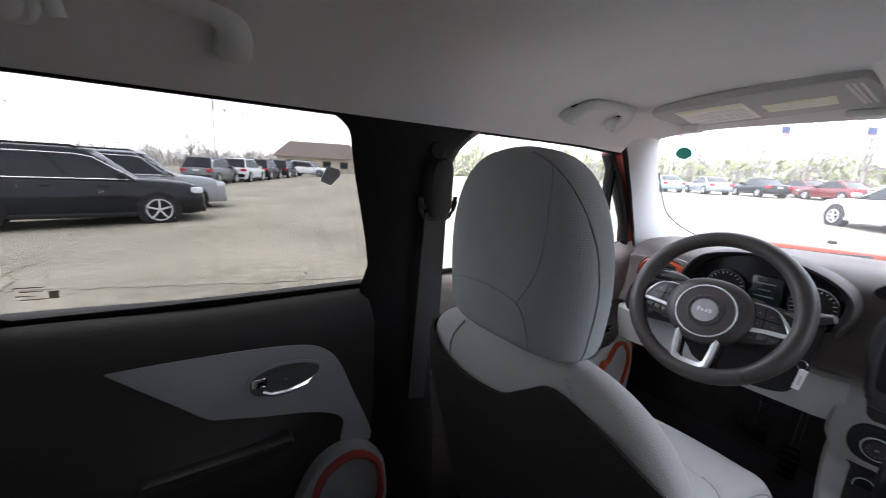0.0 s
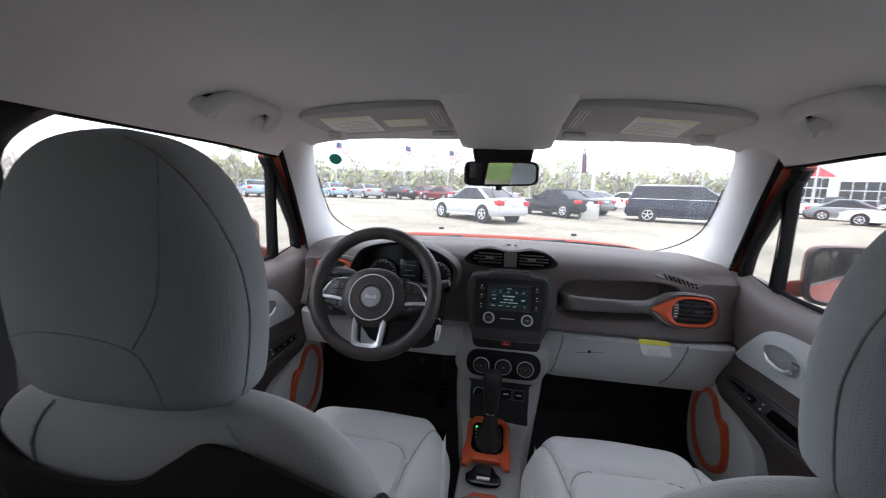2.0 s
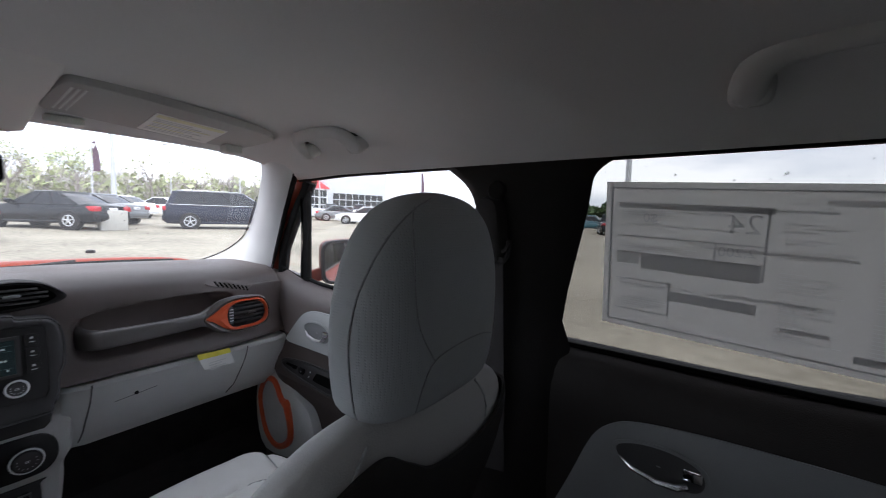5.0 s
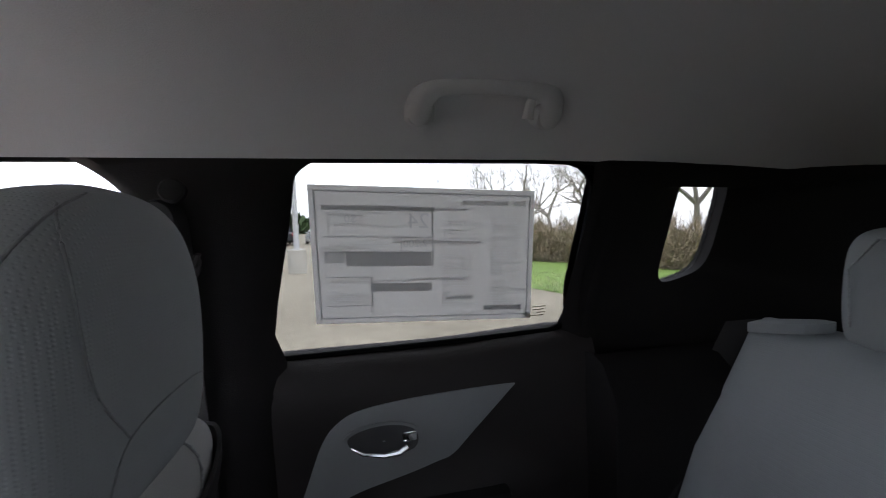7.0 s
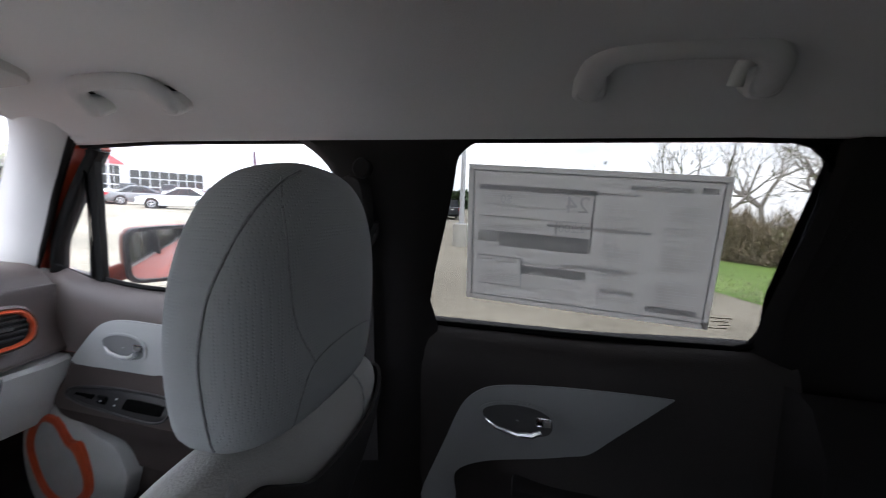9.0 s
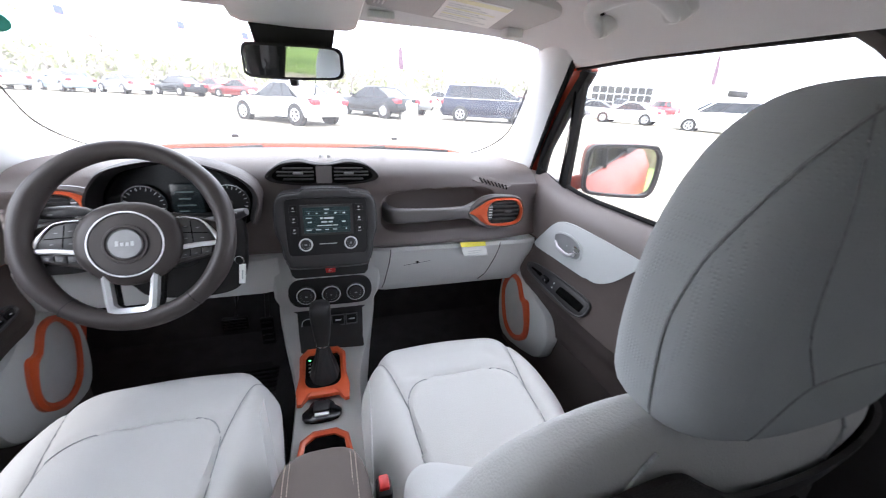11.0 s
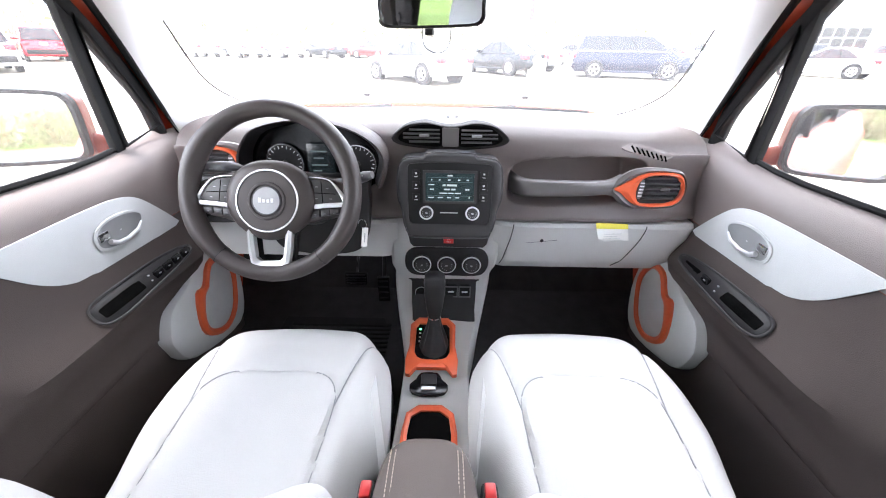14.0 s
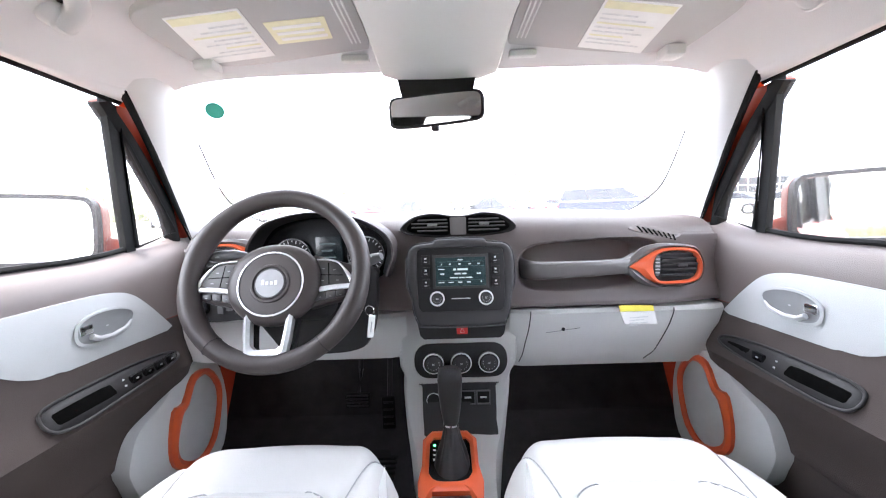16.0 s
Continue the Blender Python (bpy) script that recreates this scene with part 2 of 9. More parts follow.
M = dict(
    lining=material("headliner_cloth", (0.64, 0.635, 0.635), 0.95, spot=0.05, scale=3, grain=0.4, grain_scale=700, spec=0.1),
    trim_light=material("light_grey_plastic", (0.66, 0.665, 0.655), 0.55, spot=0.04, scale=5, grain=0.25, grain_scale=900),
    pillar_light=material("pillar_plastic", (0.56, 0.56, 0.555), 0.6, spot=0.04, scale=5, grain=0.2, grain_scale=900),
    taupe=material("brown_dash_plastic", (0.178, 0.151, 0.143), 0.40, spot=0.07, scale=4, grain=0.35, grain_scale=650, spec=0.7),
    taupe_dark=material("dark_brown_plastic", (0.055, 0.045, 0.044), 0.55, spot=0.08, scale=4, grain=0.35, grain_scale=650, spec=0.3),
    # separate lower pad; most of its darkness is shade put into the colour
    door_low=material("brown_door_pad_shaded", (0.064, 0.052, 0.048), 0.75, spot=0.07, scale=4, grain=0.35, grain_scale=650, spec=0.2),
    stitch=material("tan_stitch_thread", (0.42, 0.35, 0.30), 0.85, spot=0.1, scale=300),
    lid=material("dark_brown_padding", (0.120, 0.099, 0.090), 0.65, spot=0.06, scale=5, grain=0.25, grain_scale=650, spec=0.3),
    # dash plastic again, darkened to paint in the dimmer light on the doors
    door_skin=material("brown_plastic_dimmed", (0.132, 0.111, 0.104), 0.46, spot=0.07, scale=4, grain=0.35, grain_scale=650, spec=0.35),
    # near black: paints the shade of uncut hollows; also the black window frames
    pocket=material("hollow_and_frame_black", (0.004, 0.004, 0.004), 1.0, spot=0.2, scale=30, spec=0.0),
    # rear door plastic, darkened so its colour carries the dim rear cabin
    rear_panel=material("rear_door_plastic_dimmed", (0.027, 0.023, 0.022), 0.5, spot=0.08, scale=4, grain=0.35, grain_scale=650, spec=0.3),
    belt=material("grey_belt_webbing", (0.048, 0.046, 0.046), 0.85, spot=0.1, scale=20, grain=0.5, grain_scale=900, spec=0.2),
    visor=material("visor_cloth", (0.43, 0.425, 0.42), 0.85, spot=0.04, scale=6, grain=0.3, grain_scale=700),
    emblem=material("brushed_emblem", (0.30, 0.305, 0.31), 0.45, metal=0.15, spot=0.1, scale=40),
    cup_pale=material("shaded_grey_plastic", (0.20, 0.205, 0.21), 0.35, spot=0.06, scale=20),
    # insert grey also lowered in colour to offset the direct window light
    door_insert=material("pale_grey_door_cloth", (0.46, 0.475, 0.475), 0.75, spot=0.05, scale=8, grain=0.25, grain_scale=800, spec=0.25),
    # dark grey for the painted shadow gap at the grab handles
    recess=material("gap_shade_grey", (0.05, 0.05, 0.052), 0.95, spot=0.1, scale=30, spec=0.1),
    satin=material("satin_brown_metal", (0.105, 0.098, 0.095), 0.36, metal=0.2, spot=0.05, scale=12, spec=0.6),
    slat=material("dark_grey_slat", (0.034, 0.033, 0.033), 0.42, spot=0.08, scale=20, spec=0.5),
    bezel=material("charcoal_bezel", (0.040, 0.039, 0.040), 0.50, spot=0.08, scale=12, grain=0.15, grain_scale=700, spec=0.25),
    cup=material("grey_cup_plastic", (0.075, 0.075, 0.077), 0.45, spot=0.06, scale=20),
    pillar_dark=material("dark_pillar_plastic", (0.013, 0.0115, 0.0115), 0.65, spot=0.08, scale=4, grain=0.3, grain_scale=650, spec=0.14),
    black=material("black_plastic", (0.017, 0.0165, 0.017), 0.45, spot=0.15, scale=9, grain=0.15, grain_scale=700, spec=0.22),
    gloss_black=material("gloss_black", (0.007, 0.007, 0.008), 0.16, spot=0.1, scale=9, spec=0.3),
    rubber=material("black_rubber", (0.009, 0.009, 0.009), 0.75, spot=0.2, scale=12, grain=0.3, spec=0.12),
    carpet=material("black_carpet", (0.022, 0.021, 0.022), 0.98, spot=0.3, scale=20, grain=1.0, grain_scale=500, spec=0.1),
    leather=material("wheel_leather", (0.042, 0.035, 0.033), 0.46, spot=0.07, scale=14, grain=0.18, grain_scale=420, spec=0.4),
    cloth=woven("light_grey_seat_cloth", (0.40, 0.42, 0.43)),
    vinyl=material("light_grey_seat_vinyl", (0.488, 0.488, 0.478), 0.7, spot=0.05, scale=7, grain=0.3, grain_scale=500),
    seam=material("seam_thread", (0.44, 0.455, 0.46), 0.8, spot=0.2, scale=300),
    seam_dark=material("dark_seam_thread", (0.29, 0.30, 0.305), 0.85, spot=0.2, scale=300),
    seat_back=material("dark_seat_back", (0.018, 0.015, 0.0145), 0.75, spot=0.12, scale=8, grain=0.5, grain_scale=500),
    # orange rear speaker ring, reddened and darkened to paint the footwell shadow
    ring_shaded=material("orange_trim_shaded", (0.30, 0.035, 0.030), 0.6, spot=0.06, scale=9),
    orange=material("orange_paint_trim", (0.56, 0.088, 0.028), 0.38, spot=0.06, scale=9, coat=0.2),
    body=material("orange_car_paint", (0.235, 0.029, 0.009), 0.42, spot=0.04, scale=2, spec=0.10),
    chrome=material("chrome", (0.75, 0.76, 0.78), 0.14, metal=1.0, spot=0.05, scale=30),
    silver=material("satin_silver", (0.70, 0.71, 0.72), 0.38, metal=0.7, spot=0.05, scale=20),
    mirror=material("mirror_glass", (0.86, 0.88, 0.88), 0.03, metal=1.0, spot=0.0, rough_var=0.0),
    glass=clear_glass("window_glass", film=0.022),
    glass_privacy=clear_glass("privacy_glass", (0.24, 0.24, 0.235)),
    glass_tint=clear_glass("tinted_window_glass", (0.425, 0.425, 0.418)),
    glass_side=clear_glass("side_window_glass", (0.755, 0.76, 0.76), film=0.008),
    glass_dark=material("dark_car_glass", (0.012, 0.014, 0.017), 0.10, spot=0.3, scale=1.5, spec=0.3),
    paper=material("white_paper", (0.80, 0.80, 0.78), 0.8, spot=0.05, scale=25),
    # same pale trim as in front, darkened for the weak light at the rear
    rear_insert=material("rear_insert_dimmed", (0.265, 0.275, 0.28), 0.6, spot=0.05, scale=6, grain=0.3, grain_scale=800),
    rim=material("alloy_rim", (0.55, 0.56, 0.57), 0.35, metal=0.25, spot=0.05, scale=12),
    sheet=None,
    paper_grey=material("grey_print", (0.40, 0.41, 0.42), 0.8, spot=0.25, scale=90),
    paper_mid=material("pale_print", (0.66, 0.67, 0.67), 0.8, spot=0.2, scale=120),
    yellow=material("yellow_print", (0.80, 0.72, 0.10), 0.7, spot=0.05, scale=30),
    yellow_pale=material("pale_yellow_print", (0.76, 0.74, 0.52), 0.7, spot=0.08, scale=40),
    red=material("red_button", (0.55, 0.02, 0.02), 0.4, spot=0.05),
    teal=material("green_film", (0.05, 0.42, 0.33), 0.6, spot=0.05),
    screen=glowing("screen_glow", (0.018, 0.040, 0.044), 0.030),
    screen_dim=glowing("cluster_display_glow", (0.020, 0.030, 0.034), 0.012),
    screen_ink=glowing("screen_letters", (0.62, 0.70, 0.70), 0.030),
    screen_rule=glowing("screen_rules", (0.20, 0.26, 0.27), 0.012),
    green_lamp=glowing("green_lamp", (0.05, 0.8, 0.15), 0.6),
    red_lamp=glowing("red_lamp", (0.8, 0.03, 0.05), 0.5),
    grille=material("grey_speaker_cloth", (0.42, 0.43, 0.43), 0.8, spot=0.06, scale=30, grain=0.4, grain_scale=600),
    ink=material("pale_ink", (0.55, 0.56, 0.57), 0.6, spot=0.1),
    concrete=material("pale_concrete", (0.42, 0.41, 0.37), 0.9, spot=0.15, scale=3, grain=0.6, grain_scale=120),
    asphalt=ground_material("pale_worn_paving", (0.152, 0.135, 0.098), (0.335, 0.303, 0.234), 0.35, stones=38, relief=0.5),
    grass=ground_material("lawn", (0.085, 0.155, 0.03), (0.22, 0.34, 0.07), 0.5, stones=35, relief=1.0),
    crack=material("crack_tar", (0.10, 0.095, 0.085), 0.95, spot=0.3, scale=9),
    bark=material("grey_bark", (0.27, 0.24, 0.22), 0.95, spot=0.25, scale=8, grain=0.6, grain_scale=60),
    # twigs and leaves paled so that their colour carries the distant haze
    twig=material("brown_twigs", (0.46, 0.42, 0.39), 0.95, spot=0.2, scale=4, island=0.35),
    brush=material("dry_brush", (0.29, 0.235, 0.16), 0.95, spot=0.2, scale=2, island=0.4),
    leaf=material("spring_leaves", (0.42, 0.46, 0.25), 0.8, spot=0.2, scale=2, island=0.45),
    leaf_dark=material("hedge_leaves", (0.05, 0.085, 0.03), 0.8, spot=0.2, scale=2, island=0.45),
    pole=material("galvanised_pole", (0.50, 0.51, 0.53), 0.45, metal=0.4, spot=0.08, scale=6),
    wall=material("grey_wall_panel", (0.55, 0.57, 0.60), 0.6, spot=0.04, scale=0.5),
    wall_white=material("white_wall_panel", (0.75, 0.76, 0.78), 0.6, spot=0.04, scale=0.5),
    wall_tan=material("tan_siding", (0.45, 0.40, 0.32), 0.8, spot=0.06, scale=2),
    roof=material("brown_shingle", (0.15, 0.115, 0.10), 0.95, spot=0.2, scale=3, grain=0.6, grain_scale=30),
    awning=material("red_awning", (0.50, 0.03, 0.04), 0.6, spot=0.06, scale=3),
    flag_red=material("flag_red", (0.42, 0.10, 0.11), 0.8, spot=0.1),
    flag_white=material("flag_white", (0.78, 0.78, 0.78), 0.8, spot=0.05),
    flag_blue=material("flag_blue", (0.07, 0.085, 0.17), 0.8, spot=0.1),
    banner=material("dark_banner", (0.10, 0.05, 0.08), 0.8, spot=0.2),
    lamp_red=material("red_tail_lens", (0.45, 0.02, 0.03), 0.15, spot=0.1),
    lamp_clear=material("clear_lens", (0.65, 0.67, 0.70), 0.15, spot=0.1),
    tyre=material("tyre", (0.018, 0.018, 0.018), 0.85, spot=0.2, scale=9, grain=0.4, grain_scale=60),
    drop=clear_glass("rain_drop", (0.80, 0.81, 0.82), 0.10),
)


def thin_paper(name, colour):
    """Paper on a pane: part of the daylight comes through it."""
    m = material(name, colour, 0.8, spot=0.05, scale=25)
    n, l = m.node_tree.nodes, m.node_tree.links
    tr, mx = n.new("ShaderNodeBsdfTranslucent"), n.new("ShaderNodeMixShader")
    tr.inputs["Color"].default_value = (*colour, 1)
    mx.inputs["Fac"].default_value = 0.68
    l.new(n["Principled BSDF"].outputs["BSDF"], mx.inputs[1])
    l.new(tr.outputs["BSDF"], mx.inputs[2])
    l.new(mx.outputs["Shader"], n["Material Output"].inputs["Surface"])
    return m


M["print_dark"] = thin_paper("grey_ink_on_paper", (0.70, 0.70, 0.705))
M["print_pale"] = thin_paper("pale_ink_on_paper", (0.86, 0.86, 0.86))
M["sheet"] = thin_paper("thin_white_paper", (0.79, 0.782, 0.77))


def paint(name, colour):
    if name not in M:
        M[name] = material(name, colour, 0.22, spot=0.05, scale=1.5, coat=0.25 if max(colour) > 0.1 else 0.12, spec=0.4 if max(colour) > 0.1 else 0.25)
    return M[name]


# ---------------------------------------------------------------- building tools
def thing(name, at, label, category, group="", kind=""):
    """A top-level Empty at its base, which carries the parts."""
    ob = new(name)
    ob.location = at
    ob.empty_display_size = 0.1
    return tagged(ob, label, category, group, kind)


def root_of(ob):
    while ob.parent:
        ob = ob.parent
    return ob


def mesh_of(name, bm, mat, smooth=True, angle=40):
    me = bpy.data.meshes.new(name)
    bmesh.ops.recalc_face_normals(bm, faces=bm.faces)
    if smooth:
        lim = radians(angle)
        for f in bm.faces:
            f.smooth = True
        for e in bm.edges:
            if len(e.link_faces) == 2 and e.calc_face_angle(0) > lim:
                e.smooth = False
    bm.to_mesh(me)
    bm.free()
    me.materials.append(mat)
    return me


def part(name, bm, mat, parent, label="", smooth=True, angle=40):
    """One mesh, modelled in world coordinates, under a thing or a part."""
    bmesh.ops.translate(bm, verts=bm.verts, vec=-root_of(parent).location)
    ob = new(name, mesh_of(name, bm, mat, smooth, angle))
    ob.parent = parent
    return tagged(ob, label)


def solid(name, bm, mat, label, category, kind="", group="", smooth=True, angle=40):
    """A top-level thing that is a single mesh."""
    return tagged(new(name, mesh_of(name, bm, mat, smooth, angle)), label, category, group, kind)


def block(bm, lo, hi, bevel=0.0, seg=2, m=None):
    r = bmesh.ops.create_cube(bm, size=1)
    vs = r["verts"]
    c, s = [(a + b) / 2 for a, b in zip(lo, hi)], [abs(b - a) for a, b in zip(lo, hi)]
    bmesh.ops.scale(bm, verts=vs, vec=s)
    if bevel:
        es = list({e for v in vs for e in v.link_edges})
        out = bmesh.ops.bevel(bm, geom=es, offset=bevel, segments=seg, profile=0.5, affect="EDGES")
        vs = list({v for f in out["faces"] for v in f.verts} | {v for v in vs if v.is_valid})
        seen = set(vs)
        stack = list(vs)
        while stack:
            v = stack.pop()
            for e in v.link_edges:
                o = e.other_vert(v)
                if o not in seen:
                    seen.add(o)
                    stack.append(o)
        vs = list(seen)
    bmesh.ops.translate(bm, verts=vs, vec=c)
    if m is not None:
        bmesh.ops.transform(bm, matrix=m, verts=vs)
    return vs


def loft(bm, rings, closed=True, caps=True):
    """Skin over rings of equally many points."""
    rows = [[bm.verts.new(p) for p in r] for r in rings]
    n = len(rows[0])
    for a, b in zip(rows, rows[1:]):
        for i in range(n if closed else n - 1):
            j = (i + 1) % n
            bm.faces.new((a[i], a[j], b[j], b[i]))
    if caps and closed:
        bm.faces.new(list(reversed(rows[0])))
        bm.faces.new(rows[-1])
    return rows


def sheet(bm, grid, thick=0.0):
    """Open sheet over rows of points, thickened if wanted."""
    rows = loft(bm, grid, closed=False)
    if thick:
        g = [f for f in bm.faces]
        bmesh.ops.recalc_face_normals(bm, faces=g)
        bmesh.ops.solidify(bm, geom=g, thickness=thick)


def curve_points(pts, n=6, closed=False):
    """Catmull-Rom through points."""
    P = [Vector(p) for p in pts]
    out = []
    m = len(P)
    for i in range(m if closed else m - 1):
        a = P[(i - 1) % m] if closed or i else P[0] * 2 - P[1]
        b, c = P[i], P[(i + 1) % m]
        d = P[(i + 2) % m] if closed or i + 2 < m else P[-1] * 2 - P[-2]
        for k in range(n):
            t = k / n
            out.append(0.5 * ((2 * b) + (c - a) * t + (2 * a - 5 * b + 4 * c - d) * t * t + (3 * b - a - 3 * c + d) * t ** 3))
    if not closed:
        out.append(P[-1])
    return out


def tube(bm, pts, r, n=8, closed=False, flat=1.0, up=None):
    """Round or flattened rod along a line; r may be one number or one a point."""
    P = [Vector(p) for p in pts]
    m = len(P)
    rings = []
    ref = Vector(up) if up else None
    for i, p in enumerate(P):
        a = P[(i - 1) % m] if closed or i else p
        b = P[(i + 1) % m] if closed or i + 1 < m else p
        d = (b - a).normalized()
        u = ref if ref else (Vector((0, 0, 1)) if abs(d.z) < 0.9 else Vector((0, 1, 0)))
        s = d.cross(u).normalized()
        w = s.cross(d).normalized()
        rr = r[i] if isinstance(r, (list, tuple)) else r
        rings.append([p + s * (math.cos(2 * math.pi * k / n) * rr) + w * (math.sin(2 * math.pi * k / n) * rr * flat) for k in range(n)])
    if closed:
        rings.append(rings[0])
        loft(bm, rings, caps=False)
        bmesh.ops.remove_doubles(bm, verts=bm.verts, dist=1e-6)
    else:
        loft(bm, rings)


def smooth_outline(pts, n=4):
    return [(p.x, p.y) for p in curve_points([(*q, 0) for q in pts], n, True)]


def plate(bm, outline, place, depth, bevel=0.0, round_n=0):
    """A flat outline (u, v) pushed out by depth along w; place(u, v, w) gives the point in the world."""
    pts = [(p[0], p[1]) for p in (smooth_outline(outline, round_n) if round_n else outline)]
    cx, cy = sum(p[0] for p in pts) / len(pts), sum(p[1] for p in pts) / len(pts)

    def ring(k, w):
        out = []
        for u, v in pts:
            d = math.hypot(u - cx, v - cy) or 1
            f = max(0.0, 1 - k / d)
            out.append(place(cx + (u - cx) * f, cy + (v - cy) * f, w))
        return out
    if bevel:
        loft(bm, [ring(0, 0), ring(0, depth - bevel), ring(bevel * 0.3, depth - bevel * 0.3), ring(bevel, depth)])
    else:
        loft(bm, [ring(0, 0), ring(0, depth)])


def frame_plate(bm, outer, inner, place, depth, round_n=0, lip=0.0):
    """A ring between two outlines of equally many points."""
    a = [(p[0], p[1]) for p in (smooth_outline(outer, round_n) if round_n else outer)]
    b = [(p[0], p[1]) for p in (smooth_outline(inner, round_n) if round_n else inner)]
    rings = [[place(u, v, 0) for u, v in a], [place(u, v, depth) for u, v in a],
             [place((u + p) / 2, (v + q) / 2, depth + lip) for (u, v), (p, q) in zip(a, b)],
             [place(u, v, depth) for u, v in b], [place(u, v, 0) for u, v in b]]
    rings.append(rings[0])
    loft(bm, rings, caps=False)
    bmesh.ops.remove_doubles(bm, verts=bm.verts, dist=1e-6)


def patch(bm, outline, place, lift, gap=0.025, edge=0.6):
    """A thin raised panel that follows a curved surface: the outline filled with small triangles, with a skirt round it."""
    pts = [Vector(p) for p in outline]
    n = len(pts)

    def clear(u, v):
        inside, near = False, 9.0
        for a, b in zip(pts, pts[1:] + pts[:1]):
            if (a.y > v) != (b.y > v) and u < a.x + (v - a.y) * (b.x - a.x) / (b.y - a.y):
                inside = not inside
            d = b - a
            t = max(0, min(1, ((u - a.x) * d.x + (v - a.y) * d.y) / max(d.length_squared, 1e-9)))
            near = min(near, math.hypot(a.x + d.x * t - u, a.y + d.y * t - v))
        return inside and near > gap * 0.3
    u0, u1 = min(p.x for p in pts), max(p.x for p in pts)
    v0, v1 = min(p.y for p in pts), max(p.y for p in pts)
    nu, nv = max(2, int((u1 - u0) / gap)), max(2, int((v1 - v0) / gap))
    grid = [Vector((lerp(u0, u1, i / nu), lerp(v0, v1, j / nv))) for i in range(nu + 1) for j in range(nv + 1)]
    grid = [p for p in grid if clear(p.x, p.y)]
    vs, _, fs, *_ = delaunay_2d_cdt(pts + grid, [(i, (i + 1) % n) for i in range(n)], [], 1, 1e-6)
    top = [bm.verts.new(place(p.x, p.y, lift * (edge if k < n else 1.0))) for k, p in enumerate(vs)]
    for f in fs:
        bm.faces.new([top[k] for k in f])
    low = [bm.verts.new(place(p.x, p.y, -0.002)) for p in vs[:n]]
    for k in range(n):
        j = (k + 1) % n
        bm.faces.new((top[k], top[j], low[j], low[k]))


def disc(bm, c, axis, r, depth, n=24, bevel=0.0):
    """A short round rod from c along axis."""
    z = Vector(axis).normalized()
    x = z.orthogonal().normalized()
    y = z.cross(x)
    c = Vector(c)

    def ring(rr, d):
        return [c + z * d + x * (rr * math.cos(2 * math.pi * i / n)) + y * (rr * math.sin(2 * math.pi * i / n)) for i in range(n)]
    loft(bm, [ring(r, 0), ring(r, depth - bevel), ring(r - bevel, depth)] if bevel else [ring(r, 0), ring(r, depth)])


def hoop(bm, c, axis, r, thick, n=32, k=8):
    z = Vector(axis).normalized()
    x = z.orthogonal().normalized()
    y = z.cross(x)
    c = Vector(c)
    tube(bm, [c + x * (r * math.cos(2 * math.pi * i / n)) + y * (r * math.sin(2 * math.pi * i / n)) for i in range(n)], thick, k, closed=True, up=z)


def lerp(a, b, t):
    return a + (b - a) * t


def step(a, b, x):
    t = min(1, max(0, (x - a) / (b - a)))
    return t * t * (3 - 2 * t)

# ---------------------------------------------------------------- the car's shell
def gz(x, y):
    """The lot rises gently ahead of the car, a little more steeply where the car stands."""
    return 0.02 * y if y > 20 else 0.03 * y - 0.2


def glass_x(z):
    """Half width of the cabin at the side glass."""
    return 0.728 - 0.12 * (z - 1.06)


def roof_z(x, y):
    mid = lerp(1.502, 1.466, step(0.42, 0.62, y)) if y > 0.42 else lerp(1.500, 1.425, step(-0.95, -1.66, y))
    edge = lerp(1.400, 1.425, step(0.35, 0.62, y)) if y > 0.35 else lerp(1.400, 1.375, step(-0.8, -1.6, y))
    return edge + (mid - edge) * (1 - min(1, abs(x) / 0.648) ** 7)


bm = bmesh.new()
ys = [0.615 - 2.28 * i / 60 for i in range(61)]
xs = [-0.648 + 1.296 * i / 48 for i in range(49)]
sheet(bm, [[(x, y, roof_z(x, y)) for x in xs] for y in ys], 0.02)
solid("ceiling", bm, M["lining"], "light grey woven headliner of the car roof", "headliner", "structure")

bm = bmesh.new()
sheet(bm, [[(x * 1.125, y * 1.02 + 0.02, roof_z(x, y) + 0.05 + 0.03 * (1 - (x / 0.648) ** 2)) for x in xs[::4]] for y in ys[::4]], 0.004)
solid("car_roof_skin", bm, M["body"], "orange painted steel roof skin of the car", "car roof", "structure")

# floor pan, tunnel, firewall, boot
bm = bmesh.new()
sheet(bm, [[(-0.80 + 1.6 * i / 24, y, z + 0.14 * math.exp(-((-0.80 + 1.6 * i / 24) / 0.12) ** 4) * (1 if y < 1.0 else 0)) for i in range(25)]
           for y, z in ((1.18, 0.95), (1.12, 0.60), (1.02, 0.42), (0.80, 0.38), (0.3, 0.38), (-0.3, 0.38), (-0.55, 0.40), (-0.62, 0.50), (-1.1, 0.50), (-1.12, 0.66), (-1.72, 0.68))], 0.02)
solid("floor", bm, M["carpet"], "black carpeted car floor with central tunnel", "floor", "structure")

fm = thing("floor_mat", (-0.345, 0.64, 0.39), "ribbed black rubber floor mat in the driver footwell", "floor mat")
bm = bmesh.new()
block(bm, (-0.56, 0.42, 0.386), (-0.13, 0.86, 0.393), 0.002, 1)
part("base", bm, M["rubber"], fm)
for i in range(14):
    bm = bmesh.new()
    block(bm, (-0.52, 0.52 + i * 0.022, 0.392), (-0.16, 0.532 + i * 0.022, 0.402), 0.002, 1)
    part("rib", bm, M["rubber"], fm)


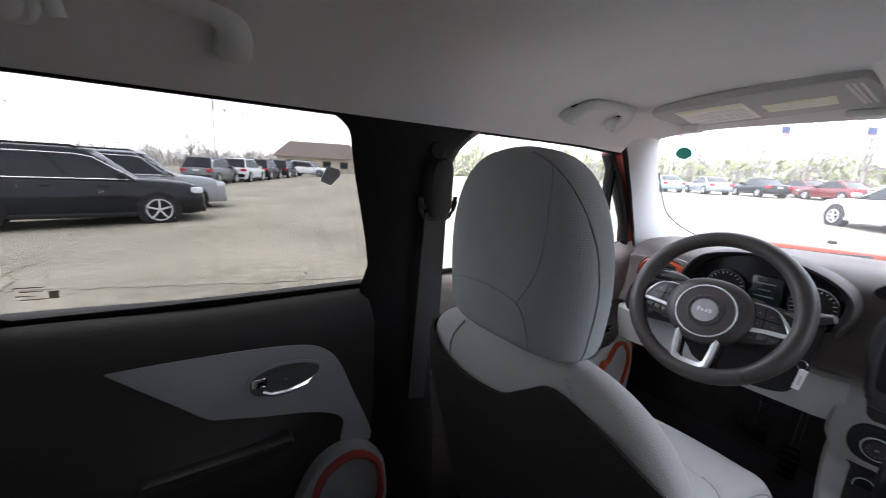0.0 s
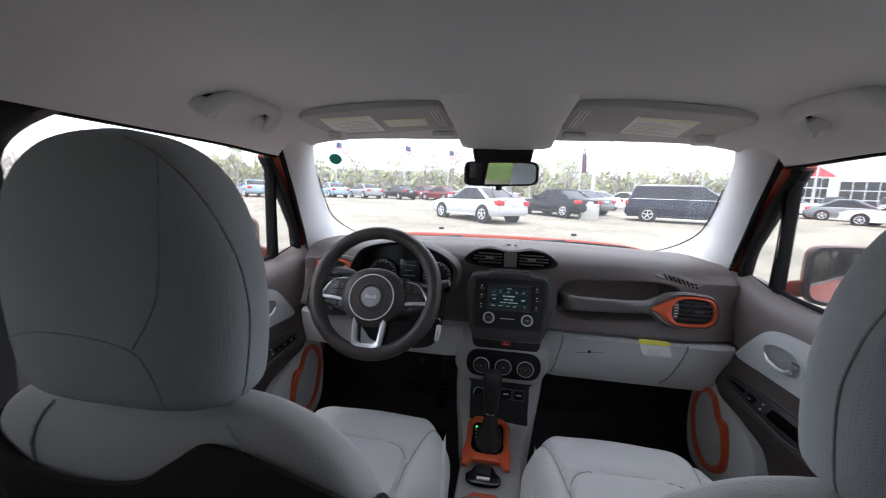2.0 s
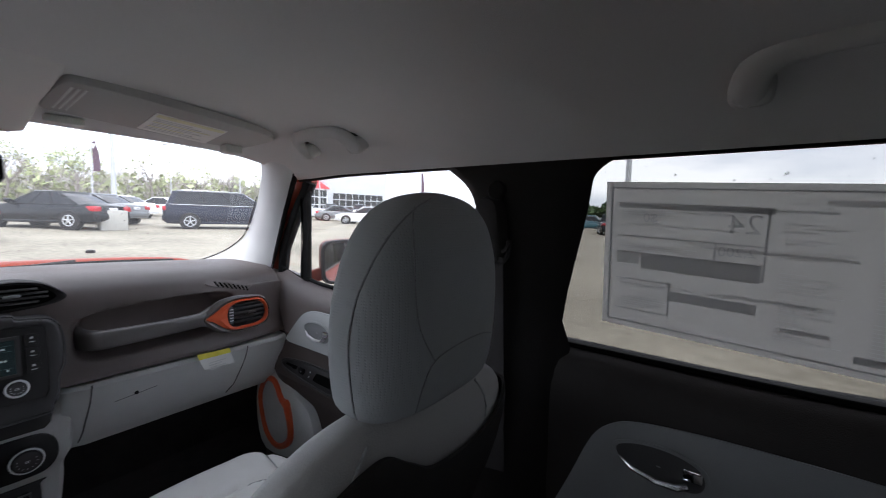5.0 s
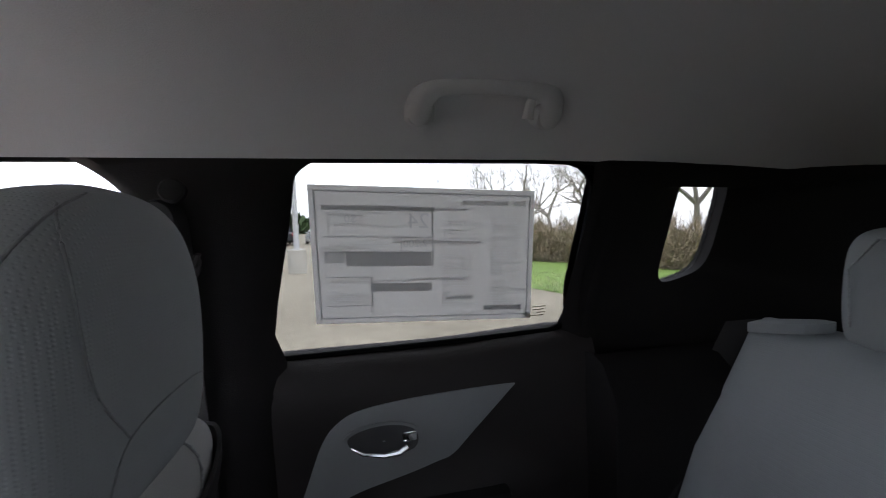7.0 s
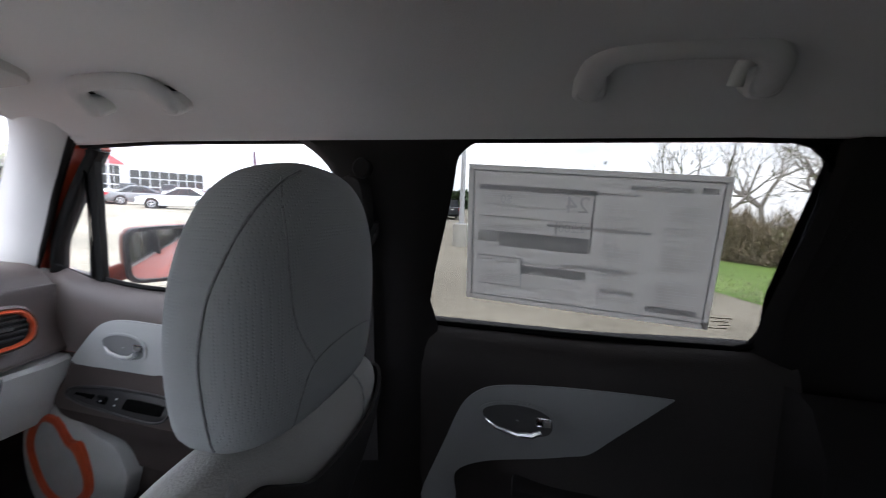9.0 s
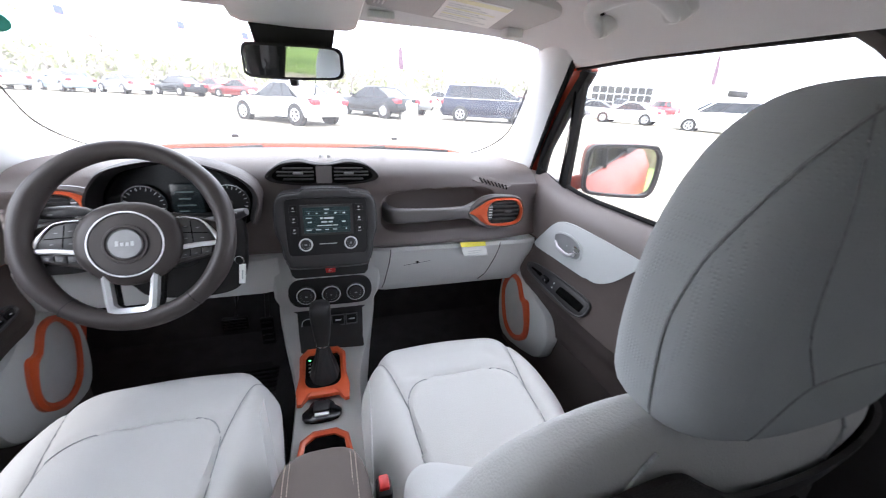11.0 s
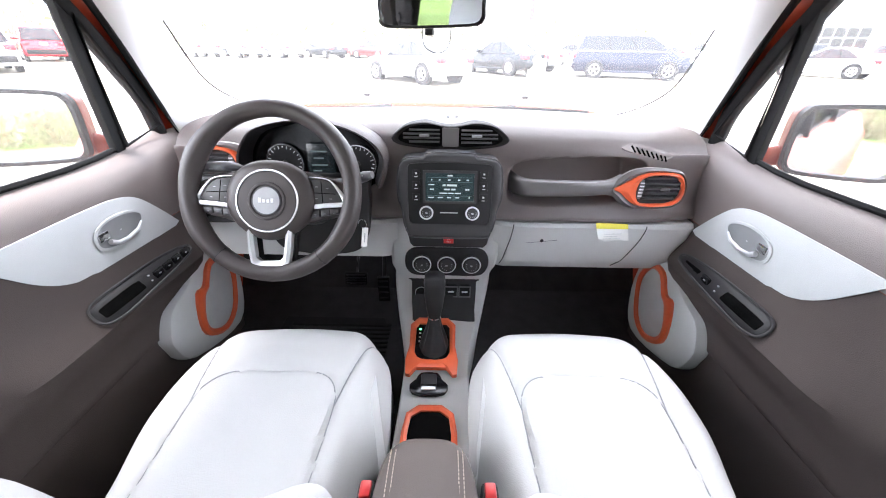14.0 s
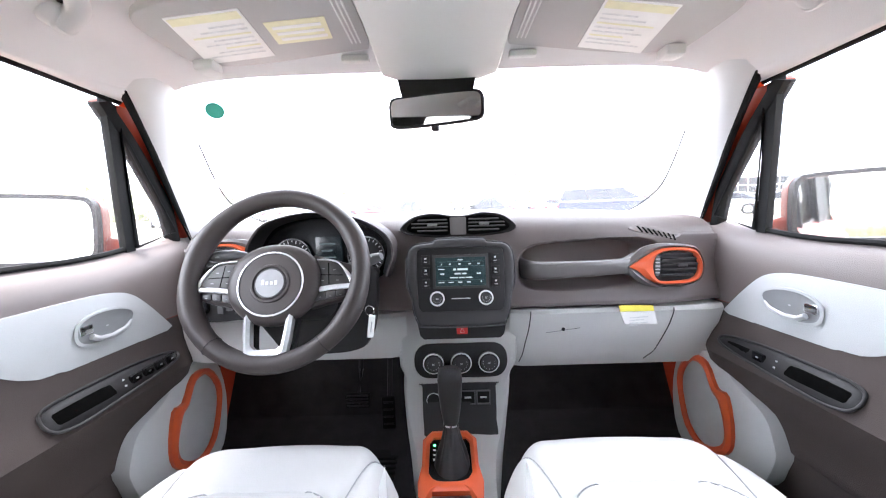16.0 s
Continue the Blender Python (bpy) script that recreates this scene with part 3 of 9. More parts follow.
def windshield_point(u, v):
    """u from -1 to 1 across, v from 0 at the cowl to 1 at the roof."""
    bx, tx = 0.755, 0.625
    by, bz = 1.125 - 0.115 * u * u, 1.088
    ty, tz = 0.622 - 0.035 * u * u, 1.468 - 0.015 * u * u
    bow = 0.03 * math.sin(math.pi * v)
    return (u * lerp(bx, tx, v), lerp(by, ty, v) + bow, lerp(bz, tz, v) + bow)


bm = bmesh.new()
sheet(bm, [[windshield_point(-1 + 2 * i / 24, j / 10) for i in range(25)] for j in range(11)])
ws = solid("window_1", bm, M["glass"], "clear laminated windshield of the car", "windshield", "structure")
ws.visible_shadow = False
bm = bmesh.new()
low = [Vector(windshield_point(-0.80 + 1.6 * k / 32, 0.0)) + Vector((0, -0.004, -0.004)) for k in range(33)]
cur = [Vector(windshield_point(-0.80 + 1.6 * k / 32, 0.035)) + Vector((0, -0.004, -0.004)) for k in range(33)]
loft(bm, [low, cur], closed=False)
bmesh.ops.solidify(bm, geom=bm.faces[:], thickness=0.002)
wb_ = solid("windshield_band", bm, M["gloss_black"], "black ceramic band along the windshield base", "windshield band", "structure")
for s in (-1, 1):
    bm = bmesh.new()
    tube(bm, [(s * (x - 0.003), y - 0.003, z) for x, y, z in curve_points([(0.50, 1.066, 1.096), (0.575, 1.050, 1.102), (0.646, 1.008, 1.136), (0.679, 0.935, 1.189), (0.673, 0.860, 1.254), (0.652, 0.770, 1.334)], 5)], 0.0022, 6)
    part("edge_line", bm, M["black"], wb_)

# hood, seen over the dashboard
hood = thing("car_hood", (0, 1.6, 1.0), "wet orange painted hood of the car", "hood")
bm = bmesh.new()
sheet(bm, [[(-0.74 + 1.48 * i / 28, y - 0.03 * (-1 + i / 14) ** 2, z - 0.016 * (-1 + i / 14) ** 2 - 0.08 * abs(-1 + i / 14) ** 9) for i in range(29)]
           for y, z in ((1.225, 1.045), (1.235, 1.090), (1.250, 1.105), (1.28, 1.110), (1.32, 1.107), (1.40, 1.097), (1.5, 1.085), (1.8, 1.060), (2.1, 1.01), (2.2, 0.97), (2.22, 0.90))], 0.01)
part("panel", bm, M["body"], hood)
for s in (-1, 1):
    bm = bmesh.new()
    disc(bm, (s * 0.33 + 0.02, 1.42, 1.112), (0, 0, 1), 0.014, 0.012, 12, 0.004)
    part("washer_jet", bm, M["black"], hood)
bm = bmesh.new()
sheet(bm, [[(-0.68 + 1.36 * i / 20, y - 0.10 * (-1 + 2 * i / 20) ** 2, z) for i in range(21)] for y, z in ((1.12, 1.075), (1.20, 1.058), (1.28, 1.05))], 0.006)
solid("cowl_panel", bm, M["black"], "black plastic cowl panel below the windshield", "cowl", "structure")
for x0, x1, z in ((-0.45, 0.10, 0.0), (0.02, 0.52, 0.004)):
    wiper = thing("windshield_wiper", (x0, 1.16, 1.07), "black windshield wiper parked on the cowl", "wiper", "wipers")
    bm = bmesh.new()
    tube(bm, [(lerp(x0, x1, k / 8), 1.165 - 0.10 * lerp(x0, x1, k / 8) ** 2 - 0.01, 1.095 + z + 0.006 * math.sin(k / 8 * 3.14)) for k in range(9)], 0.007, 6)
    part("blade", bm, M["rubber"], wiper)
    bm = bmesh.new()
    tube(bm, [(x0, 1.22, 1.08 + z), (lerp(x0, x1, 0.5), 1.165, 1.108 + z)], 0.006, 6)
    part("arm", bm, M["black"], wiper)

NAMES = {-1: "west", 1: "east"}
SIDES = {}


def side_loft(pairs, thick=0.03, s=1):
    """Sheet between two lines given as (x, y, z), mirrored by s."""
    bm = bmesh.new()
    sheet(bm, [[(s * p[0], p[1], p[2]) for p in row] for row in pairs], thick)
    return bm


for s in (-1, 1):
    side = "driver" if s < 0 else "passenger"
    # interior front pillar trim: from the glass edge of the windshield round to the door opening
    rows = []
    glass_edge = curve_points([(0.575, 1.050, 1.098), (0.648, 1.008, 1.132), (0.682, 0.935, 1.185), (0.676, 0.860, 1.250), (0.655, 0.770, 1.330), (0.615, 0.670, 1.405), (0.575, 0.605, 1.455)], 4)
    door_line = curve_points([(0.674, 0.748, 1.068), (0.668, 0.717, 1.110), (0.662, 0.678, 1.170), (0.655, 0.639, 1.230), (0.647, 0.600, 1.290), (0.637, 0.557, 1.345), (0.620, 0.500, 1.398)], 4)
    door_line = [Vector((p.x * 1.038, (p.y + 0.24) * 1.038 - 0.24, (p.z - 1.25) * 1.038 + 1.25)) for p in door_line]
    for e, f in zip(glass_edge, door_line):
        m = (e + f) / 2 + Vector((-0.022, -0.020, 0.0))
        rows.append([tuple(q) for q in (e + Vector((0.03, 0.02, 0)), e, lerp(e, m, 0.55) + Vector((-0.005, -0.003, 0)), m, lerp(m, f, 0.5) + Vector((-0.004, -0.012, 0)), f, f + Vector((0.012, 0.03, 0)))])
    solid(f"pillar_front_{NAMES[s]}", side_loft(rows, 0.012, s), M["pillar_light"], f"light grey front pillar trim on the {side} side", "pillar trim", "structure")
    # painted door frame in front of the small pane, between a wide black pane seal and the trim's own seal
    rows = []
    lines = curve_points([(0.762, 1.060, 0), (0.748, 1.100, 0), (0.722, 1.165, 0), (0.686, 1.212, 0), (0.642, 1.266, 0), (0.600, 1.314, 0), (0.560, 1.354, 0), (0.535, 1.380, 0)], 3)
    for y, z, _ in lines:
        x = glass_x(z) - 0.002
        rows.append([(x + 0.03, y - 0.004, z), (x, y - 0.004, z), (x - 0.002, y + 0.03, z), (x + 0.004, y + 0.085, z), (x + 0.05, y + 0.15, z)])
    df = solid(f"door_frame_{NAMES[s]}", side_loft(rows, 0.012, s), M["body"], f"orange painted front door frame on the {side} side", "door frame", "structure")
    rows = []
    for (y, z, _), w in zip(lines, [0.024 - 0.004 * k / (len(lines) - 1) for k in range(len(lines))]):
        e = 0.006 * step(1.10, 1.22, z)
        x = glass_x(z) - 0.006
        rows.append([(x + 0.02, y - w, z - 0.4 * w), (x - 0.004, y - w, z - 0.4 * w), (x - 0.009, y - w * 0.6, z - 0.24 * w), (x - 0.009, y - w * 0.25 + e, z - 0.1 * w + 0.4 * e), (x - 0.003, y + e, z + 0.4 * e), (x + 0.02, y + e, z + 0.4 * e)])
    part("pane_seal", side_loft(rows, 0.004, s), M["rubber"], df, "black rubber seal round the corner pane")
    bm = bmesh.new()
    tube(bm, [(s * (p.x + 0.003), p.y + 0.006, p.z) for p in door_line], [0.005 + 0.005 * k / (len(door_line) - 1) for k in range(len(door_line))], 8)
    part("trim_seal", bm, M["rubber"], df)
    # painted outer skin of the front pillar
    rows = []
    for k in range(9):
        v = k / 8
        p = windshield_point(1, v)
        z = lerp(1.075, 1.40, v)
        rows.append([(p[0] + 0.006, p[1] + 0.010, p[2] + 0.010), (p[0] + 0.016, p[1] + 0.004, p[2] + 0.012), (glass_x(z) + 0.034, lerp(0.86, 0.60, v), z + 0.012)])
    solid(f"pillar_skin_{NAMES[s]}", side_loft(rows, 0.004, s), M["body"], f"orange painted front pillar skin on the {side} side", "pillar skin", "structure")
    # dark centre pillar
    rows = []
    for z in [0.50, 0.65, 0.80, 0.92, 1.0, 1.05, 1.10, 1.16, 1.22, 1.27, 1.31, 1.33, 1.345, 1.355, 1.365, 1.373, 1.380, 1.386, 1.392, 1.397, 1.402]:
        yf, yb = (lerp(-0.125, -0.075, step(1.05, 1.40, z)) + 0.075 * max(0, (z - 1.31) / 0.092) ** 2.2 if z > 1.05 else -0.10), (lerp(-0.232, -0.285, step(1.05, 1.40, z)) - 0.050 * max(0, (z - 1.345) / 0.057) ** 2.6 if z > 1.05 else -0.25)
        x = (glass_x(z) - 0.035 if z > 1.0 else lerp(0.66, 0.69, (z - 0.5) / 0.5) - 0.01)
        rows.append([(x + 0.06, yf + 0.012, z), (x + 0.012, yf, z), (x, yf - 0.02, z), (x - 0.004, (yf + yb) / 2, z), (x, yb + 0.02, z), (x + 0.012, yb, z), (x + 0.030, yb + 0.010, z)])
    bm = side_loft(rows, 0.012, s)
    pil = solid(f"pillar_centre_{NAMES[s]}", bm, M["pillar_dark"], f"black centre pillar trim on the {side} side", "pillar trim", "structure")
    bm = bmesh.new()
    disc(bm, (s * 0.606, -0.155, 1.335), (-s, 0, 0.12), 0.017, 0.010, 20, 0.003)
    part("cap", bm, M["pillar_dark"], pil)
    # orange sill line along the rear edge of the pillar
    rows = []
    for k in range(9):
        z = lerp(0.95, 1.33, k / 8)
        yb = lerp(-0.232, -0.285, step(1.05, 1.40, z))
        e = 0.004 * (1 - step(1.0, 1.2, z))
        rows.append([(glass_x(z) - 0.022, yb + 0.004, z), (glass_x(z) - 0.018, yb - 0.002 - e, z), (glass_x(z) - 0.012, yb - 0.003 - e, z)])
    solid(f"door_edge_{NAMES[s]}", side_loft(rows, 0.004, s), M["body"], "orange painted door opening edge beside the pillar", "door edge", "structure")
    # header above the side windows
    rows = []
    for k in range(31):
        y = lerp(0.56, -1.68, k / 30)
        z = 1.400 if y < 0.30 else lerp(1.400, 1.392, step(0.3, 0.56, y))
        if y < -0.75:
            z = lerp(1.398, 1.365, step(-0.75, -1.6, y))
        rows.append([(0.628, y, roof_z(0.628, y) + 0.006), (0.636, y, z + 0.010), (0.642, y, z + 0.001), (0.653, y, z - 0.006), (0.668, y, z - 0.008), (0.676, y, z - 0.004), (0.70, y, z + 0.05), (0.69, y, z + 0.07)])
    rail = solid(f"roof_rail_{NAMES[s]}", side_loft(rows, 0.006, s), M["lining"], f"light grey cloth-covered roof rail on the {side} side", "roof rail", "structure")
    bm = bmesh.new()
    tube(bm, [(s * 0.676, r[5][1], r[5][2] - 0.004) for r in rows], 0.006, 8)
    part("seal", bm, M["rubber"], rail, "thin black rubber seal")
    # rear pillar with the quarter window hole
    hole = [(-0.998, 1.156), (-1.05, 1.154), (-1.108, 1.185), (-1.134, 1.28), (-1.138, 1.355), (-1.085, 1.377), (-1.036, 1.358), (-1.010, 1.25)]
    rim = [(-0.815, 1.00), (-1.06, 1.00), (-1.66, 1.00), (-1.66, 1.376), (-1.2, 1.388), (-0.93, 1.395), (-0.855, 1.385), (-0.812, 1.15)]
    rim = [(lerp(a[0], b[0], k / 4), lerp(a[1], b[1], k / 4)) for a, b in zip(rim, rim[1:] + rim[:1]) for k in range(4)]
    hole = [(p.x, p.y) for p in curve_points([(*q, 0) for q in hole], 4, True)]
    assert len(hole) == len(rim)
    bm = bmesh.new()
    ins = lambda y: 0.035 + 0.05 * step(-1.05, -1.6, y)
    rings = [[(s * (glass_x(z) - ins(y)), y, z) for y, z in rim], [(s * (glass_x(z) - ins(y) - 0.005), lerp(y, -1.06, 0.45), lerp(z, 1.27, 0.45)) for y, z in rim],
             [(s * (glass_x(z) - 0.02), y, z) for y, z in hole], [(s * (glass_x(z) + 0.012), y, z) for y, z in hole],
             [(s * (glass_x(z) + 0.03), y, z) for y, z in rim]]
    loft(bm, rings, caps=False)
    rp = solid(f"pillar_rear_{NAMES[s]}", bm, M["pillar_dark"], f"black rear pillar trim with quarter window on the {side} side", "pillar trim", "structure", angle=50)
    bm = bmesh.new()
    plate(bm, hole, lambda u, v, w: (s * (glass_x(v) + w), u, v), 0.003)
    g = solid(f"window_quarter_{NAMES[s]}", bm, M["glass_tint"], "small tinted quarter window", "window", "structure")
    # shelf side below the quarter window and the wheel house
    rows = [[(0.67, y, 1.02), (0.64, y, 1.01), (0.60 - 0.03 * step(-0.9, -1.3, y), y, 0.95), (0.60 - 0.05 * step(-0.9, -1.3, y), y, 0.75), (0.62, y, 0.45)] for y in (-0.83, -0.95, -1.1, -1.3, -1.5, -1.68)]
    rows = [[(0.70, -0.812, 1.03), (0.69, -0.812, 1.01), (0.676, -0.812, 0.95), (0.672, -0.812, 0.75), (0.68, -0.812, 0.45)]] + rows
    solid(f"wheel_house_{NAMES[s]}", side_loft(rows, 0.02, s), M["pillar_dark"], "black plastic wheel house trim", "wheel house", "structure")
    # outer skin below the windows
    rows = [[(0.735 - 0.085 * step(0.80, 1.15, y), y, 1.055 - 0.16 * step(0.75, 1.1, y)), (0.80, y, 1.03 - 0.14 * step(0.75, 1.1, y)), (0.875 - 0.02 * abs(y) ** 2 * 0.3, y, 0.92), (0.885 - 0.02 * y * y * 0.3, y, 0.66), (0.87, y, 0.34), (0.84, y, 0.14)] for y in (2.08, 1.5, 1.0, 0.5, 0.0, -0.5, -1.0, -1.5, -1.76)]
    SIDES[s < 0] = solid(f"body_side_{NAMES[s]}", side_loft(rows, 0.008, s), M["body"], f"orange painted steel body side on the {side} side", "body side", "structure")

# tailgate
bm = bmesh.new()
inner = [(-0.44, 1.09), (0, 1.08), (0.44, 1.09), (0.455, 1.20), (0.43, 1.35), (0, 1.365), (-0.43, 1.35), (-0.455, 1.20)]
outer = [(-0.70, 0.66), (0, 0.66), (0.70, 0.66), (0.69, 1.1), (0.62, 1.40), (0, 1.44), (-0.62, 1.40), (-0.69, 1.1)]
inner, outer = [[(p.x, p.y) for p in curve_points([(*q, 0) for q in o], 4, True)] for o in (inner, outer)]
loft(bm, [[(x, -1.64, z) for x, z in outer], [(lerp(x, u, 0.8), -1.63, lerp(z, v, 0.8)) for (x, z), (u, v) in zip(outer, inner)], [(x, -1.67, z) for x, z in inner], [(x, -1.71, z) for x, z in inner], [(x * 1.1, -1.73, z) for x, z in outer]], caps=False)
solid("wall_tailgate", bm, M["pillar_dark"], "black plastic tailgate trim round the rear window", "tailgate", "structure")
bm = bmesh.new()
plate(bm, inner, lambda u, v, w: (u, -1.69 - w, v), 0.003)
g = solid("window_2", bm, M["glass_privacy"], "tinted rear window in the tailgate", "window", "structure")
bm = bmesh.new()
for i in range(9):
    block(bm, (-0.42, -1.688, 1.115 + i * 0.026), (0.42, -1.687, 1.1165 + i * 0.026))
part("heater_grid", bm, M["crack"], g, smooth=False)
bm = bmesh.new()
block(bm, (-0.78, -1.80, 0.16), (0.78, -1.735, 1.08), 0.03)
solid("tailgate_skin", bm, M["body"], "orange painted steel tailgate skin", "tailgate", "structure")
bm = bmesh.new()
block(bm, (-0.84, 2.05, 0.14), (0.84, 2.26, 0.95), 0.05)
solid("front_bumper", bm, M["body"], "orange painted front bumper of the car", "bumper", "structure")
for x in (-0.76, 0.76):
    for y in (1.42, -1.15):
        bm = bmesh.new()
        hoop(bm, (x, y, gz(0, y) + 0.345), (1, 0, 0), 0.25, 0.095, 28, 10)
        wheel = part("wheel", bm, M["tyre"], SIDES[x < 0])
        bm = bmesh.new()
        disc(bm, (x - 0.06, y, gz(0, y) + 0.345), (1, 0, 0), 0.21, 0.12, 24, 0.02)
        part("rim", bm, M["silver"], wheel)


# ---------------------------------------------------------------- doors
def panel_x(z, y=0.0, arm=0.0):
    """Half width of the inner door skin."""
    pts = ((0.40, 0.690), (0.60, 0.674), (0.70, 0.668), (0.78, 0.664), (0.86, 0.668), (0.95, 0.671), (0.99, 0.674), (1.020, 0.681), (1.038, 0.693), (1.050, 0.709), (1.056, 0.726))
    for (a, p), (b, q) in zip(pts, pts[1:]):
        if z <= b:
            x = lerp(p, q, max(0, (z - a) / (b - a)))
            break
    else:
        x = 0.726
    return x - arm * 0.045 * math.exp(-((z - 0.79) / 0.05) ** 2)


def belt(y):
    """Height of the window sill."""
    return 1.056 + 0.012 * step(-0.5, -0.8, y) + 0.03 * step(0.45, 0.78, y)


def window_pane(name, s, outline, label, category="window", mat="glass_side"):
    bm = bmesh.new()
    plate(bm, outline, lambda u, v, w: (s * (glass_x(v) + w), u, v), 0.004)
    g = solid(name, bm, M[mat], label, category, "structure")
    g.visible_shadow = False
    return g


def window_seal(s, outline, parent, width=0.012, mat="rubber"):
    bm = bmesh.new()
    cx, cz = sum(p[0] for p in outline) / len(outline), sum(p[1] for p in outline) / len(outline)
    a = [(s * (glass_x(z) - 0.012), y, z) for y, z in outline]
    tube(bm, a, width * 0.5, 6, closed=True)
    return part("seal", bm, M[mat], parent)


def lever(s, y, z, x, parent, back):
    """Door release in an almond-shaped cup; back is -1 where the hinge of the lever lies to the rear."""
    f = lambda u, v, w: (s * (x - w), y + u * back, z + v)
    out = smooth_outline([(-0.067, 0.012), (-0.058, -0.010), (-0.030, -0.027), (0.020, -0.031), (0.056, -0.023), (0.066, -0.004), (0.058, 0.018), (0.028, 0.031), (-0.010, 0.033), (-0.046, 0.026)], 4)
    inn = [(u * 0.90, v * 0.84) for u, v in out]
    bm = bmesh.new()
    frame_plate(bm, out, inn, f, 0.0020, lip=0.0004)
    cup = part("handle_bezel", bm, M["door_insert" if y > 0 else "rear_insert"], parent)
    # almost flat dish; a darker grey paints the shade of a deep cup
    bm = bmesh.new()
    loft(bm, [[f(u, v, 0.002) for u, v in inn], [f(u * 0.92, v * 0.88, 0.0004) for u, v in inn], [f(u * 0.5, v * 0.45, 0.0012) for u, v in inn], [f(u * 0.05, v * 0.05, 0.0014) for u, v in inn]], caps=False)
    part("handle_cup", bm, M["cup_pale" if y > 0 else "cup"], cup, "shallow grey dish with recess shade in its colour")
    bm = bmesh.new()
    tube(bm, [Vector(f(u, v, w)) for u, v, w in ((-0.054, -0.004, 0.003), (-0.035, -0.014, 0.008), (0.0, -0.020, 0.010), (0.026, -0.018, 0.010), (0.040, -0.010, 0.008))], [0.0018, 0.0036, 0.0044, 0.005, 0.0058], 8)
    part("lever", bm, M["silver" if y > 0 else "chrome"], cup, "chrome door lever")
    bm = bmesh.new()
    block(bm, (-0.013, -0.009, -0.003), (0.013, 0.009, 0.005), 0.003, 2, Matrix(((0, 0, -s, s * x), (back, 0, 0, y + 0.044 * back), (0, 1, 0, z + 0.004), (0, 0, 0, 1))))
    part("lock_button", bm, M["chrome"], cup, "chrome lock button")


def door_skin(s, y0, y1, parent, arm):
    bm = bmesh.new()
    zs = [0.40, 0.46, 0.54, 0.60, 0.635, 0.642, 0.66, 0.70, 0.73, 0.76, 0.79, 0.82, 0.85, 0.88, 0.92, 0.96, 0.99, 1.01, 1.03, 1.045, 1.054, 1.058]
    split = ((-0.115, 0.80), (-0.06, 0.882), (0.03, 0.942), (0.12, 0.966), (0.232, 0.973), (0.27, 0.945), (0.35, 0.90), (0.80, 0.90))
    cut_at = zs.index(0.92)
    rows = []
    for i in range(33):
        y = lerp(y0, y1, i / 32)
        a = arm(y)
        row = []
        zb = 0.90
        for (a0, p), (a1, q) in zip(split, split[1:]):
            if a0 <= y <= a1:
                zb = lerp(p, q, (y - a0) / (a1 - a0))
        for k, z in enumerate(zs):
            if k == cut_at:
                z = zb
            elif k < cut_at:
                z = min(z, zb - 0.006 * (cut_at - k))
            else:
                z = max(z, zb + 0.006 * (k - cut_at))
            zz = z + (belt(y) - 1.056) * step(0.9, 1.05, z)
            groove = 0.006 if abs(z - 0.638) < 0.004 else 0.0
            row.append((s * (panel_x(z, y, a) + groove), y, zz))
        row.append((s * 0.738, y, belt(y) + 0.004))
        rows.append(row)
    sheet(bm, [r[cut_at:] for r in rows], 0.012)
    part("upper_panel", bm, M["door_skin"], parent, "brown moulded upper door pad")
    # lower pad below the seam, in the brown with shade painted in
    bm = bmesh.new()
    sheet(bm, [r[:cut_at] + [(r[cut_at][0] + s * 0.002, r[cut_at][1], r[cut_at][2] - 0.002)] for r in rows], 0.0015)
    part("lower_panel", bm, M["door_low"], parent, "separate brown lower door panel, colour darkened for shade")


def insert(s, pts, parent, mat, name="insert", lift=0.005, arm=lambda y: 0, label="", gap=0.022):
    bm = bmesh.new()
    line = [(p.x, p.y) for p in curve_points([(*p, 0) for p in pts], 4, True)]
    patch(bm, line, lambda u, v, w: (s * (panel_x(v, u, arm(u)) - w), u, v), lift, gap)
    return part(name, bm, M[mat], parent, label, angle=50)


